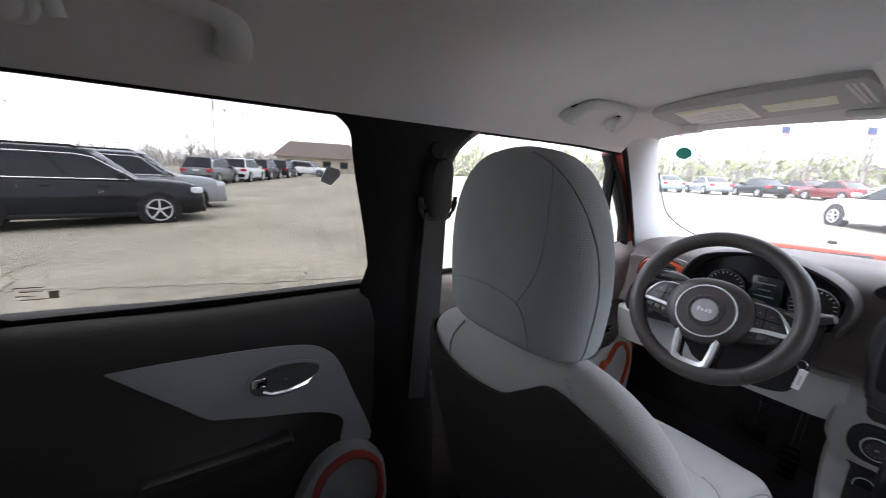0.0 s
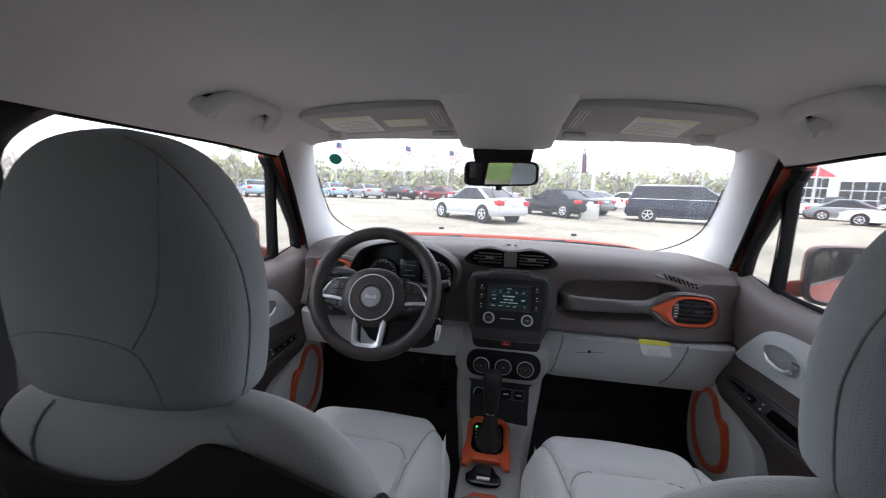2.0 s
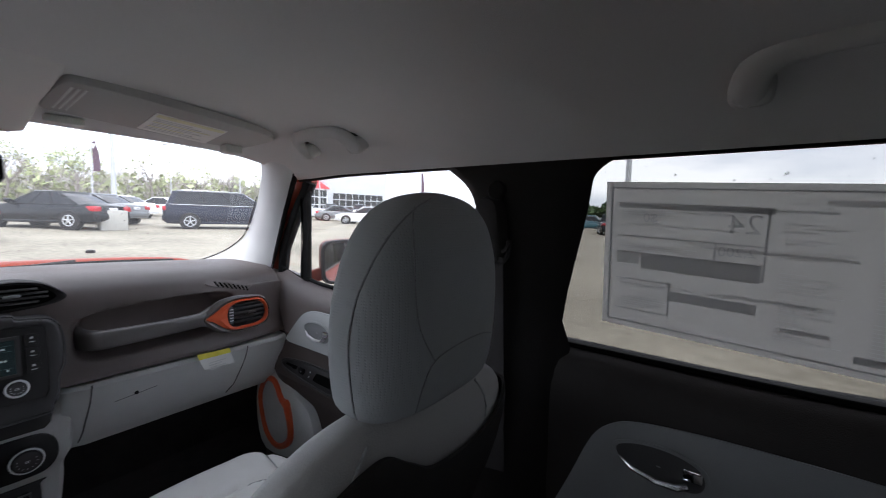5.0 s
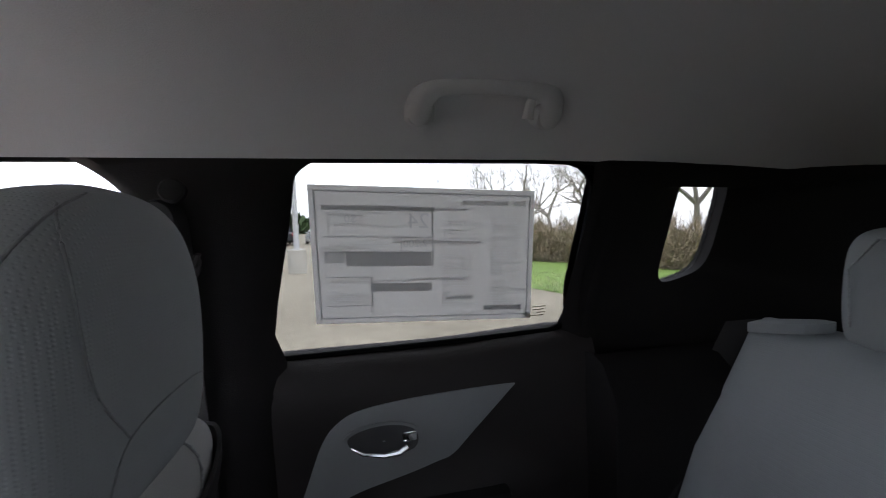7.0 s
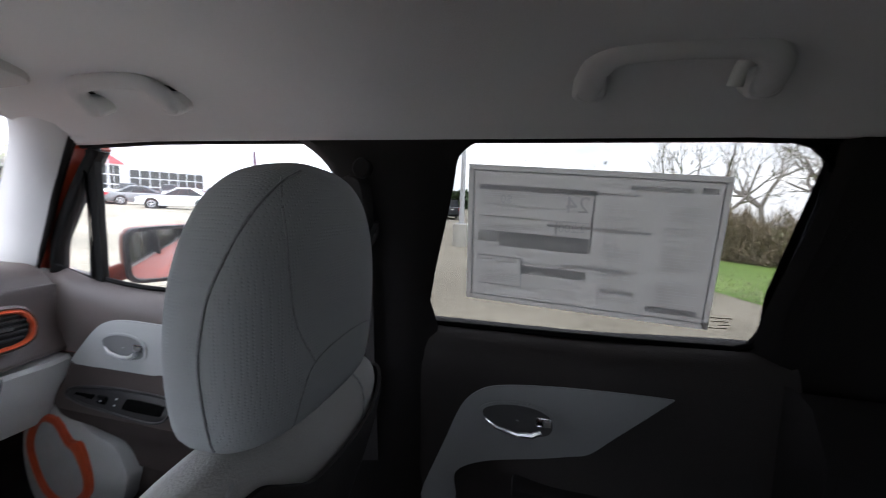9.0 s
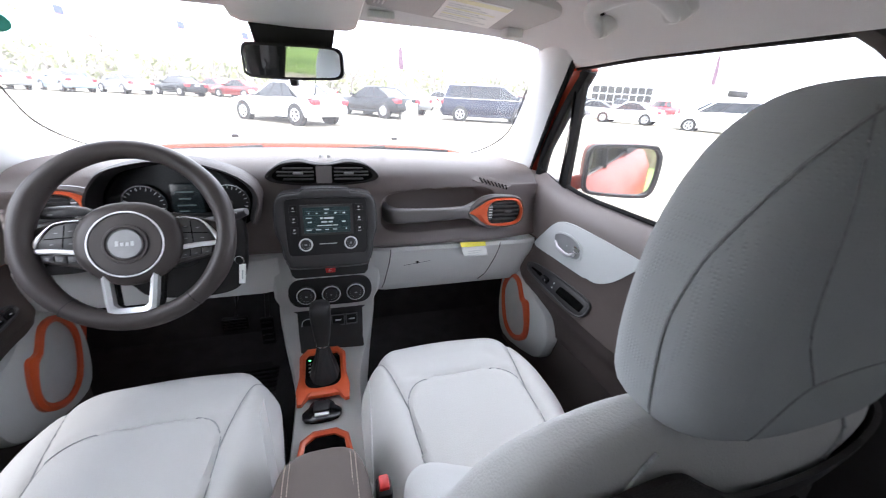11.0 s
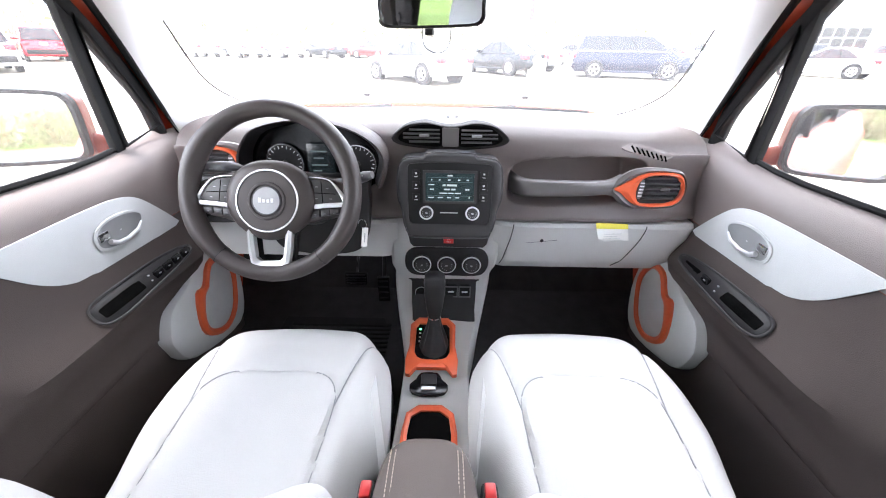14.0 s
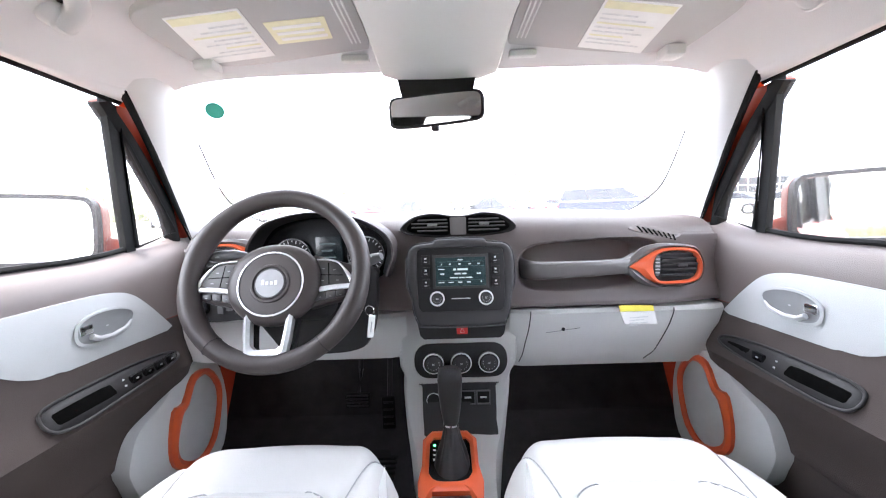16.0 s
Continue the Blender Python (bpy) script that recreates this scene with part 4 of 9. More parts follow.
for s in (-1, 1):
    side = "driver" if s < 0 else "passenger"
    # front door
    d = thing("front_door", (s * 0.68, 0.3, 0.40), f"closed brown front door with pale grey insert, {side} side", "car door", "car doors")
    arm = lambda y: step(0.02, 0.2, y) * (1 - step(0.60, 0.70, y))
    door_skin(s, -0.115, 0.80, d, arm)
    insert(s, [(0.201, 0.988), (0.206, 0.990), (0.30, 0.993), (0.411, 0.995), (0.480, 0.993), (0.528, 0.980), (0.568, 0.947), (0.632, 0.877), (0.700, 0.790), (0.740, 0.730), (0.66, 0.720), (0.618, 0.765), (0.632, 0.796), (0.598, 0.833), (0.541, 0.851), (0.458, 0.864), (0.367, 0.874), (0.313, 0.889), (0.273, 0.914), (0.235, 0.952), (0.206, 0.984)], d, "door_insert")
    sw_line = [(0.295, 0.824), (0.303, 0.837), (0.330, 0.843), (0.400, 0.844), (0.480, 0.843), (0.550, 0.838), (0.584, 0.832), (0.592, 0.825), (0.580, 0.817), (0.527, 0.810), (0.430, 0.804), (0.349, 0.800), (0.312, 0.804), (0.298, 0.812)]
    plate_at = lambda u, v, w: (s * (panel_x(v, u, arm(u)) - w), u, v)
    insert(s, sw_line, d, "black", "switch_plate", 0.009, arm, gap=0.010)
    bm = bmesh.new()
    tube(bm, [plate_at(p.x, p.y, 0.0075) for p in curve_points([(*p, 0) for p in sw_line], 5, True)], 0.0026, 8, closed=True)
    part("plate_rim", bm, M["bezel"], d, "raised charcoal rim of the switch plate")
    for yy, zz in ((0.562, 0.8245), (0.530, 0.824), (0.498, 0.8235), (0.466, 0.823)) if s < 0 else ((0.478, 0.8235),):
        bm = bmesh.new()
        block(bm, (-0.013, -0.009, -0.004), (0.013, 0.009, 0.004), 0.002, 2, Matrix(((0, 0, -s, plate_at(yy, zz, 0.011)[0]), (1, 0, 0, yy), (0.06, 1, 0, zz), (0, 0, 0, 1))))
        sw = part("window_switch", bm, M["gloss_black"], d)
        bm = bmesh.new()
        block(bm, (-0.003, -0.0012, 0), (0.003, 0.0012, 0.0045), 0, 1, Matrix(((0, 0, -s, plate_at(yy, zz, 0.011)[0]), (1, 0, 0, yy), (0, 1, 0, zz), (0, 0, 0, 1))))
        part("mark", bm, M["ink"], sw)
    for yy, zz in ((0.444, 0.828), (0.440, 0.818)):
        bm = bmesh.new()
        block(bm, (-0.002, -0.0012, -0.002), (0.002, 0.0012, 0.0012), 0, 1, Matrix(((0, 0, -s, plate_at(yy, zz, 0.009)[0]), (1, 0, 0, yy), (0, 1, 0, zz), (0, 0, 0, 1))))
        part("mark", bm, M["ink"], d)
    # flush patches; the depth of tray and pull pocket is only dark colour
    if s > 0:
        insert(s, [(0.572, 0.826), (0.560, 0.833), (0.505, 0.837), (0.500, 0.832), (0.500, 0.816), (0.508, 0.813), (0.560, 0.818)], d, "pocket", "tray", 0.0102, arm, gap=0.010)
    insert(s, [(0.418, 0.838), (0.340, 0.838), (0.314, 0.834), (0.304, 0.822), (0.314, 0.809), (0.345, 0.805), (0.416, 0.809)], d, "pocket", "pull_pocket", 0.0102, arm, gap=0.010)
    lever(s, 0.458, 0.934, 0.664, d, -1)
    # speaker pod at the foot of the door
    bm = bmesh.new()
    pod = [(0.75, 0.74), (0.66, 0.772), (0.60, 0.762), (0.545, 0.728), (0.478, 0.703), (0.450, 0.66), (0.445, 0.61), (0.50, 0.53), (0.72, 0.48), (0.78, 0.60)]
    plate(bm, pod, lambda u, v, w: (s * (0.677 - w), u, v), 0.038, 0.012, 4)
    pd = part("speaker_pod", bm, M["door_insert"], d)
    f = lambda u, v, w: (s * (0.640 - w), u, v)
    oo = [(0.735, 0.625), (0.738, 0.685), (0.694, 0.744), (0.635, 0.748), (0.597, 0.700), (0.563, 0.695), (0.542, 0.610), (0.560, 0.556), (0.632, 0.520), (0.70, 0.545)]
    ii = [(0.712, 0.630), (0.712, 0.680), (0.685, 0.722), (0.648, 0.724), (0.618, 0.680), (0.600, 0.660), (0.575, 0.612), (0.585, 0.575), (0.635, 0.545), (0.68, 0.565)]
    ii = [(lerp(a, c, 0.35), lerp(b, e, 0.35)) for (a, b), (c, e) in zip(ii, oo)]
    bm = bmesh.new()
    frame_plate(bm, oo, ii, f, 0.010, 3, 0.004)
    part("speaker_ring", bm, M["orange"], pd, "orange speaker surround")
    bm = bmesh.new()
    plate(bm, ii, f, 0.004, 0.001, 3)
    part("speaker_grille", bm, M["grille"], pd, "grey speaker grille")
    # mirror triangle pane, dividing post and the window
    post = [(0.586, 1.060), (0.610, 1.066), (0.556, 1.375), (0.528, 1.388)]
    bm = bmesh.new()
    plate(bm, post, lambda u, v, w: (s * (glass_x(v) - 0.010 + w), u, v), 0.016, 0.003)
    part("window_post", bm, M["rubber"], d)
    tri = [(0.608, 1.070), (0.735, 1.100), (0.742, 1.110), (0.572, 1.335), (0.555, 1.345)]
    window_pane(f"window_corner_{NAMES[s]}", s, tri, "small clear corner pane of the front door")
    window_seal(s, [(0.612, 1.074), (0.732, 1.104), (0.563, 1.330)], d, 0.010)
    win = [(-0.115, 1.050), (0.30, 1.050), (0.60, 1.062), (0.534, 1.394), (0.40, 1.404), (0.27, 1.406), (0.0, 1.405), (-0.035, 1.400), (-0.062, 1.375), (-0.075, 1.34)]
    window_pane(f"window_front_{NAMES[s]}", s, win, "clear front door window")
    bm = bmesh.new()
    tube(bm, [(s * (glass_x(1.06) - 0.004), lerp(-0.12, 0.60, k / 10), belt(lerp(-0.12, 0.60, k / 10)) + 0.004) for k in range(11)], 0.006, 6)
    part("belt_seal", bm, M["rubber"], d)
    # rear door
    d = thing("rear_door", (s * 0.68, -0.5, 0.40), f"closed dark rear door with grey insert, {side} side", "car door", "car doors")
    bm = bmesh.new()
    armr = lambda y: 0.8 * step(-0.80, -0.6, y) * (1 - step(-0.50, -0.37, y))
    zs = [0.40, 0.50, 0.60, 0.66, 0.70, 0.73, 0.76, 0.79, 0.82, 0.85, 0.88, 0.92, 0.96, 0.99, 1.01, 1.03, 1.045, 1.054, 1.058]
    sheet(bm, [[(s * panel_x(z, 0, armr(lerp(-0.84, -0.232, i / 24))), lerp(-0.84, -0.232, i / 24), z + (belt(lerp(-0.84, -0.232, i / 24)) - 1.056) * step(0.9, 1.05, z)) for z in zs] + [(s * 0.738, lerp(-0.84, -0.232, i / 24), belt(lerp(-0.84, -0.232, i / 24)) + 0.004)] for i in range(25)], 0.012)
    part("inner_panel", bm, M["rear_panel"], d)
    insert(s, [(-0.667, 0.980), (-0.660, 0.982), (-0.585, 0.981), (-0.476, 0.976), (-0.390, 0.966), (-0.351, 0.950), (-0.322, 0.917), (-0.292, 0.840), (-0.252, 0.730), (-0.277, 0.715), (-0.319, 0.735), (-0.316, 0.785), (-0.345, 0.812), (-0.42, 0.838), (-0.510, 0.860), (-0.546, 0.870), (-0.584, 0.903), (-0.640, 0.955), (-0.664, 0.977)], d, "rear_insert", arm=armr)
    lever(s, -0.424, 0.912, 0.6605, d, -1)
    bm = bmesh.new()
    block(bm, (s * 0.616, -0.64, 0.795), (s * 0.68, -0.42, 0.815), 0.009)
    part("armrest", bm, M["black"], d)
    bm = bmesh.new()
    plate(bm, [(-0.42, 0.60), (-0.405, 0.70), (-0.36, 0.755), (-0.30, 0.765), (-0.243, 0.725), (-0.225, 0.66), (-0.23, 0.58), (-0.30, 0.50)], lambda u, v, w: (s * (0.665 - w), u, v - 0.03), 0.030, 0.01, 4)
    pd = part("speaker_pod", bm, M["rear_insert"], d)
    bm = bmesh.new()
    oo = [(-0.392, 0.62), (-0.389, 0.689), (-0.36, 0.742), (-0.302, 0.758), (-0.250, 0.720), (-0.236, 0.658), (-0.245, 0.60), (-0.31, 0.55)]
    frame_plate(bm, oo, [(-0.314 + (u + 0.314) * 0.83, 0.655 + (v - 0.655) * 0.85) for u, v in oo], lambda u, v, w: (s * (0.637 - w), u, v - 0.03), 0.009, 3, 0.004)
    part("speaker_ring", bm, M["ring_shaded"], pd, "orange speaker surround, colour darkened for footwell shadow")
    win = [(-0.228, 1.052), (-0.246, 1.180), (-0.258, 1.290), (-0.264, 1.335), (-0.272, 1.362), (-0.286, 1.384), (-0.308, 1.398), (-0.340, 1.404), (-0.503, 1.404), (-0.702, 1.398), (-0.785, 1.390), (-0.812, 1.382), (-0.830, 1.366), (-0.839, 1.345), (-0.838, 1.305), (-0.817, 1.182), (-0.796, 1.090), (-0.786, 1.070), (-0.762, 1.061), (-0.603, 1.056), (-0.418, 1.053)]
    window_pane(f"window_rear_{NAMES[s]}", s, win, "tinted rear door window with rain drops", mat="glass_tint").visible_shadow = True
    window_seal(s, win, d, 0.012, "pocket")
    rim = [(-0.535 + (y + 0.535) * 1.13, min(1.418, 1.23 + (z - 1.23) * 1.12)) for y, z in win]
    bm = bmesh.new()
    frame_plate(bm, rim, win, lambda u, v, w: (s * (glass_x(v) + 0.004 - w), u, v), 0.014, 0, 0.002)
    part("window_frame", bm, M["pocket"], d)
    rows = []
    for k in range(9):
        z = lerp(1.03, 1.40, k / 8)
        y = -0.796 - 0.052 * step(1.06, 1.36, z)
        rows.append([(glass_x(z) - 0.008, y + 0.006, z), (glass_x(z) - 0.020, y - 0.012, z), (glass_x(z) - 0.028, y - 0.035, z), (glass_x(z) - 0.02, y - 0.06, z)])
    part("frame", side_loft(rows, 0.01, s), M["pillar_dark"], d)


# ---------------------------------------------------------------- seats
def superring(cx, cy, z, a, b, e=3.2, n=40, rot=0.0):
    out = []
    for k in range(n):
        t = 2 * math.pi * k / n
        c, s = math.cos(t), math.sin(t)
        out.append((cx + a * math.copysign(abs(c) ** (2 / e), c), cy + b * math.copysign(abs(s) ** (2 / e), s), z))
    return out


def headrest(cx, cy, z0, w, h, d, parent, mat, lean=-0.03, square=False):
    """A domed head restraint; cy is its middle."""
    bm = bmesh.new()
    rings = []
    prof = ((0.00, 0.55, 0.40), (0.015, 0.80, 0.70), (0.06, 0.92, 0.92), (0.18, 0.97, 1.0), (0.35, 1.0, 1.0), (0.52, 0.985, 0.98), (0.66, 0.93, 0.94), (0.78, 0.84, 0.86), (0.87, 0.72, 0.76), (0.94, 0.55, 0.60), (0.98, 0.34, 0.40), (1.0, 0.12, 0.16))
    if square:
        prof = ((0.0, 0.70, 0.50), (0.03, 0.88, 0.78), (0.10, 0.95, 0.95), (0.30, 0.99, 1.0), (0.55, 1.0, 1.0), (0.76, 0.99, 0.96), (0.88, 0.94, 0.86), (0.95, 0.84, 0.70), (0.985, 0.66, 0.46), (1.0, 0.40, 0.2))
    prof = tuple((max(0.0, min(1.0, p.x)), p.y, p.z) for p in curve_points(prof, 3))
    for t, a, b in prof:
        rings.append(superring(cx, cy + lean * t, z0 + h * t, w / 2 * a, d / 2 * b, 4.2 if square else 2.9))
    loft(bm, rings)
    hr = part("headrest", bm, M[mat], parent)

    def on_back(u, t):
        """Point of the rear face, u across from -1 to 1."""
        for (t0, a0, b0), (t1, a1, b1) in zip(prof, prof[1:]):
            if t <= t1:
                k = (t - t0) / (t1 - t0)
                a, b = lerp(a0, a1, k), lerp(b0, b1, k)
                break
        y = (1 - min(0.999, abs(u)) ** 2.9) ** (1 / 2.9)
        return Vector((cx + w / 2 * a * u, cy + lean * t - d / 2 * b * y, z0 + h * t))
    return hr, on_back


def seat_cushion(cx, parent):
    bm = bmesh.new()
    n, m = 72, 80
    grid = []

    def line(p, a, b):
        p, a, b = Vector(p), Vector(a), Vector(b)
        t = max(0, min(1, (p - a).dot(b - a) / (b - a).length_squared))
        return (p - a - (b - a) * t).length
    half = [(-0.122, -0.10), (-0.126, 0.08), (-0.130, 0.195), (-0.123, 0.240), (-0.100, 0.270), (-0.062, 0.282), (0.0, 0.284)]
    arch = [(p.x, p.y) for p in curve_points([(*p, 0) for p in half + [(-x, y) for x, y in reversed(half[:-1])]], 4)]
    runs = [arch, [(-0.176, 0.420), (-0.152, 0.33), (-0.130, 0.205)], [(0.176, 0.420), (0.152, 0.33), (0.130, 0.205)]]
    segs = [ab for run in runs for ab in zip(run, run[1:])]

    def height(x, y, u, v):
        z = 0.714 + 0.010 * u * u * (1 - 2.2 * step(0.55, 0.90, v)) - 0.020 * step(0.30, -0.08, y)
        z -= 0.075 * max(0, (abs(u) - 0.66) / 0.34) ** 2.6
        z -= 0.080 * max(0, (v - 0.74) / 0.26) ** 2.6
        dist = min((line((x, y), a, b) for a, b in segs if min(a[1], b[1]) - 0.07 < y < max(a[1], b[1]) + 0.07), default=1.0)
        z -= 0.007 * math.exp(-(dist / 0.0055) ** 2)
        return z + (0.006 if y < 0.28 and abs(x) < 0.125 else 0.004 * math.exp(-((dist - 0.03) / 0.03) ** 2))

    def half_width(y, v):
        t = max(0, (v - 0.50) / 0.50)
        return (0.222 - 0.030 * step(0.20, 0.03, y) - 0.02 * step(0.03, -0.12, y)) * (1 - (t * 0.994) ** 3.0) ** (1 / 2.6)
    for j in range(m + 1):
        v = j / m
        y = lerp(-0.12, 0.494, v)
        row = []
        for i in range(n + 1):
            u = -1 + 2 * i / n
            x = u * half_width(y, v)
            row.append((cx + x, y, height(x, y, u, v)))
        grid.append(row)
    seams = []
    for run in runs:
        pts = []
        for p in curve_points([(*p, 0) for p in run], 2 if len(run) > 4 else 6):
            x, y = p.x, p.y
            v = (y + 0.12) / 0.614
            pts.append((cx + x, y, height(x, y, max(-1, min(1, x / half_width(y, v))), v) + 0.0022))
        seams.append(pts)
    rows = loft(bm, grid, closed=False)
    ring = rows[0] + [r[-1] for r in rows[1:]] + list(reversed(rows[-1][:-1])) + [r[0] for r in reversed(rows[1:-1])]
    low = [bm.verts.new((cx + (v.co.x - cx) * 0.97, v.co.y * 0.985, 0.52)) for v in ring]
    for k in range(len(ring)):
        q = (k + 1) % len(ring)
        bm.faces.new((ring[k], ring[q], low[q], low[k]))
    bm.faces.new(low)
    cu = part("cushion", bm, M["vinyl"], parent)
    for pts in seams:
        bm = bmesh.new()
        tube(bm, pts, 0.0012, 5)
        part("seam", bm, M["seam_dark"], cu)
    bm = bmesh.new()
    block(bm, (cx - 0.205, -0.12, 0.41), (cx + 0.205, 0.42, 0.56), 0.03)
    part("seat_base", bm, M["black"], parent)


def front_seat(cx, s, label, dy=0.0, shift=0.0):
    t = thing("bucket_seat", (cx, 0.1, 0.385), label, "car seat", "front seats")
    seat_cushion(cx * 0.895 if s < 0 else cx * 0.917, t)
    cx += shift
    # backrest: rings from the hip up to the shoulder
    bm = bmesh.new()
    prof = ((0.60, 0.190, -0.050, 0.060), (0.66, 0.215, -0.055, 0.080), (0.76, 0.228, -0.075, 0.082), (0.86, 0.232, -0.100, 0.076), (0.94, 0.228, -0.122, 0.070), (1.00, 0.214, -0.140, 0.064), (1.035, 0.196, -0.152, 0.056), (1.060, 0.170, -0.160, 0.046), (1.078, 0.135, -0.166, 0.036), (1.088, 0.085, -0.170, 0.022), (1.091, 0.03, -0.171, 0.008))
    fine_a, fine_b = curve_points([(p[0], p[1], p[2]) for p in prof], 4), curve_points([(p[0], p[3], 0) for p in prof], 4)
    prof = tuple((a.x, a.y, a.z, b.y) for a, b in zip(fine_a, fine_b))
    prof = tuple((z, w, y + dy * step(0.70, 1.0, z) - 0.30 * d * step(0.80, 0.92, z), d * (1 - 0.30 * step(0.80, 0.92, z))) for z, w, y, d in prof)

    def ring(z, w, y, d, grow=0.0, bolster=True):
        out = []
        for x, yy, zz in superring(cx, y, z, w + grow, d + grow, 3.4, 48):
            u = (x - cx) / w
            if bolster and yy > y:
                yy += 0.045 * step(0.45, 0.92, abs(u)) * (1 - step(0.80, 0.97, z)) - 0.012 * (1 - abs(u))
            out.append((x, yy, zz))
        return out
    loft(bm, [ring(*p) for p in prof])
    part("backrest", bm, M["vinyl"], t)

    # dark shell of the rear face, its upper edge waved
    def at(z):
        for a, b in zip(prof, prof[1:]):
            if z <= b[0]:
                k = (z - a[0]) / (b[0] - a[0])
                return [lerp(p, q, k) for p, q in zip(a, b)]
        return prof[-1]
    bm = bmesh.new()
    top_line = ((-1.0, 0.985), (-0.92, 1.010), (-0.78, 1.036), (-0.58, 1.054), (-0.40, 1.054), (-0.20, 1.030), (0.0, 1.003), (0.30, 0.992), (0.6, 0.998), (0.85, 1.022), (1.0, 1.040))

    fine_line = curve_points([(*p, 0) for p in top_line], 6)

    def wave(u):
        for a, b in zip(fine_line, fine_line[1:]):
            if u <= b.x:
                return lerp(a.y, b.y, (u - a.x) / (b.x - a.x))
        return top_line[-1][1]
    rows = []
    for i in range(-6, 87):
        u = max(-1, min(1, -1 + i / 40))
        k = (max(0, -i) + max(0, i - 80)) / 6
        row = []
        for j in range(19):
            z = lerp(0.55, wave(u * s) - 0.05 * k * k, j / 18)
            _, w, y, d = at(max(z, 0.60))
            edge = (1 - min(0.9999, abs(u)) ** 3.4) ** (1 / 3.4)
            row.append((cx + (w + lerp(0.011, 0.003, k)) * u, y - (d + 0.010) * edge + 0.030 * k, z))
        rows.append(row)
    sheet(bm, rows, 0.005)
    part("back_shell", bm, M["seat_back"], t, "black shell of the seat back")
    # shoulder seam on the outer side
    for q in (-1, 1):
        bm = bmesh.new()
        pts = []
        for z in (1.070, 1.06, 1.04, 1.02, 0.99):
            _, w, y, d = at(z)
            u = 0.62
            edge = (1 - u ** 3.4) ** (1 / 3.4)
            pts.append((cx + q * w * u, y - d * edge - 0.001, z))
        tube(bm, pts, 0.0018, 6)
        part("seam", bm, M["seam"], t)
    hr, back = headrest(cx + s * 0.008, -0.178 + dy, 1.082, 0.246 if s < 0 else 0.232, 0.251 if s < 0 else 0.231, 0.112, t, "cloth", -0.012)
    # stitched lines on the head restraint
    e = -s
    vert, sweep = ([back(e * p.x, p.y) for p in curve_points([(*q, 0) for q in line], 5)] for line in (
        ((0.84, 0.93), (0.72, 0.76), (0.66, 0.60), (0.58, 0.43), (0.40, 0.275)), ((-0.96, 0.20), (-0.75, 0.25), (-0.39, 0.30), (0.08, 0.302), (0.40, 0.265), (0.53, 0.16), (0.58, 0.03))))
    for pts in (vert, sweep):
        bm = bmesh.new()
        tube(bm, pts, 0.0008, 6)
        part("seam", bm, M["seam_dark"], hr)
    bm = bmesh.new()
    tube(bm, [back(e * p.x, p.y) for p in curve_points([(0.995, 0.05, 0), (0.998, 0.25, 0), (0.998, 0.45, 0), (0.99, 0.62, 0), (0.96, 0.76, 0), (0.90, 0.86, 0), (0.80, 0.925, 0), (0.62, 0.965, 0)], 5)], 0.0011, 6)
    part("piping", bm, M["seam_dark"], hr)
    for q in (-1, 1):
        bm = bmesh.new()
        disc(bm, (cx + q * 0.062, -0.168 + dy, 1.05), (0, 0, 1), 0.0065, 0.06, 12)
        post = part("headrest_post", bm, M["chrome"], t)
        bm = bmesh.new()
        disc(bm, (cx + q * 0.062, -0.168 + dy, 1.078), (0, 0, 1), 0.020, 0.014, 16, 0.004)
        part("guide", bm, M["trim_light"], post)
    bm = bmesh.new()
    block(bm, (cx - s * 0.247 - 0.012, 0.030, 0.56), (cx - s * 0.247 + 0.012, 0.066, 0.732), 0.006)
    bk = part("belt_buckle", bm, M["black"], t)
    bm = bmesh.new()
    block(bm, (cx - s * 0.247 - 0.008, 0.038, 0.720), (cx - s * 0.247 + 0.008, 0.062, 0.738), 0.003)
    part("button", bm, M["red"], bk, "red buckle button")
    return t


front_seat(-0.335, -1, "light grey cloth driver seat with dark back shell", 0.0, 0.007)
front_seat(0.325, 1, "light grey cloth front passenger seat with dark back shell", -0.019, 0.016)

# rear bench
bench = thing("rear_bench", (0, -0.85, 0.40), "light grey cloth rear bench with split backrest", "car seat")
bm = bmesh.new()
rings = []
for t in range(25):
    y = lerp(-1.04, -0.50, t / 24)
    row = []
    for i in range(33):
        x = lerp(-0.62, 0.62, i / 32)
        z = 0.68 + 0.02 * step(-1.0, -0.55, y) - 0.10 * max(0, (t / 24 - 0.85) / 0.15) ** 2 - 0.10 * max(0, (abs(x) - 0.55) / 0.07) ** 2 - 0.012 * math.exp(-((abs(x) - 0.17) / 0.02) ** 2)
        row.append((x, y, z))
    row = [(-0.60, y, 0.48)] + row + [(0.60, y, 0.48)]
    rings.append(row)
loft(bm, rings)
part("cushion", bm, M["vinyl"], bench)
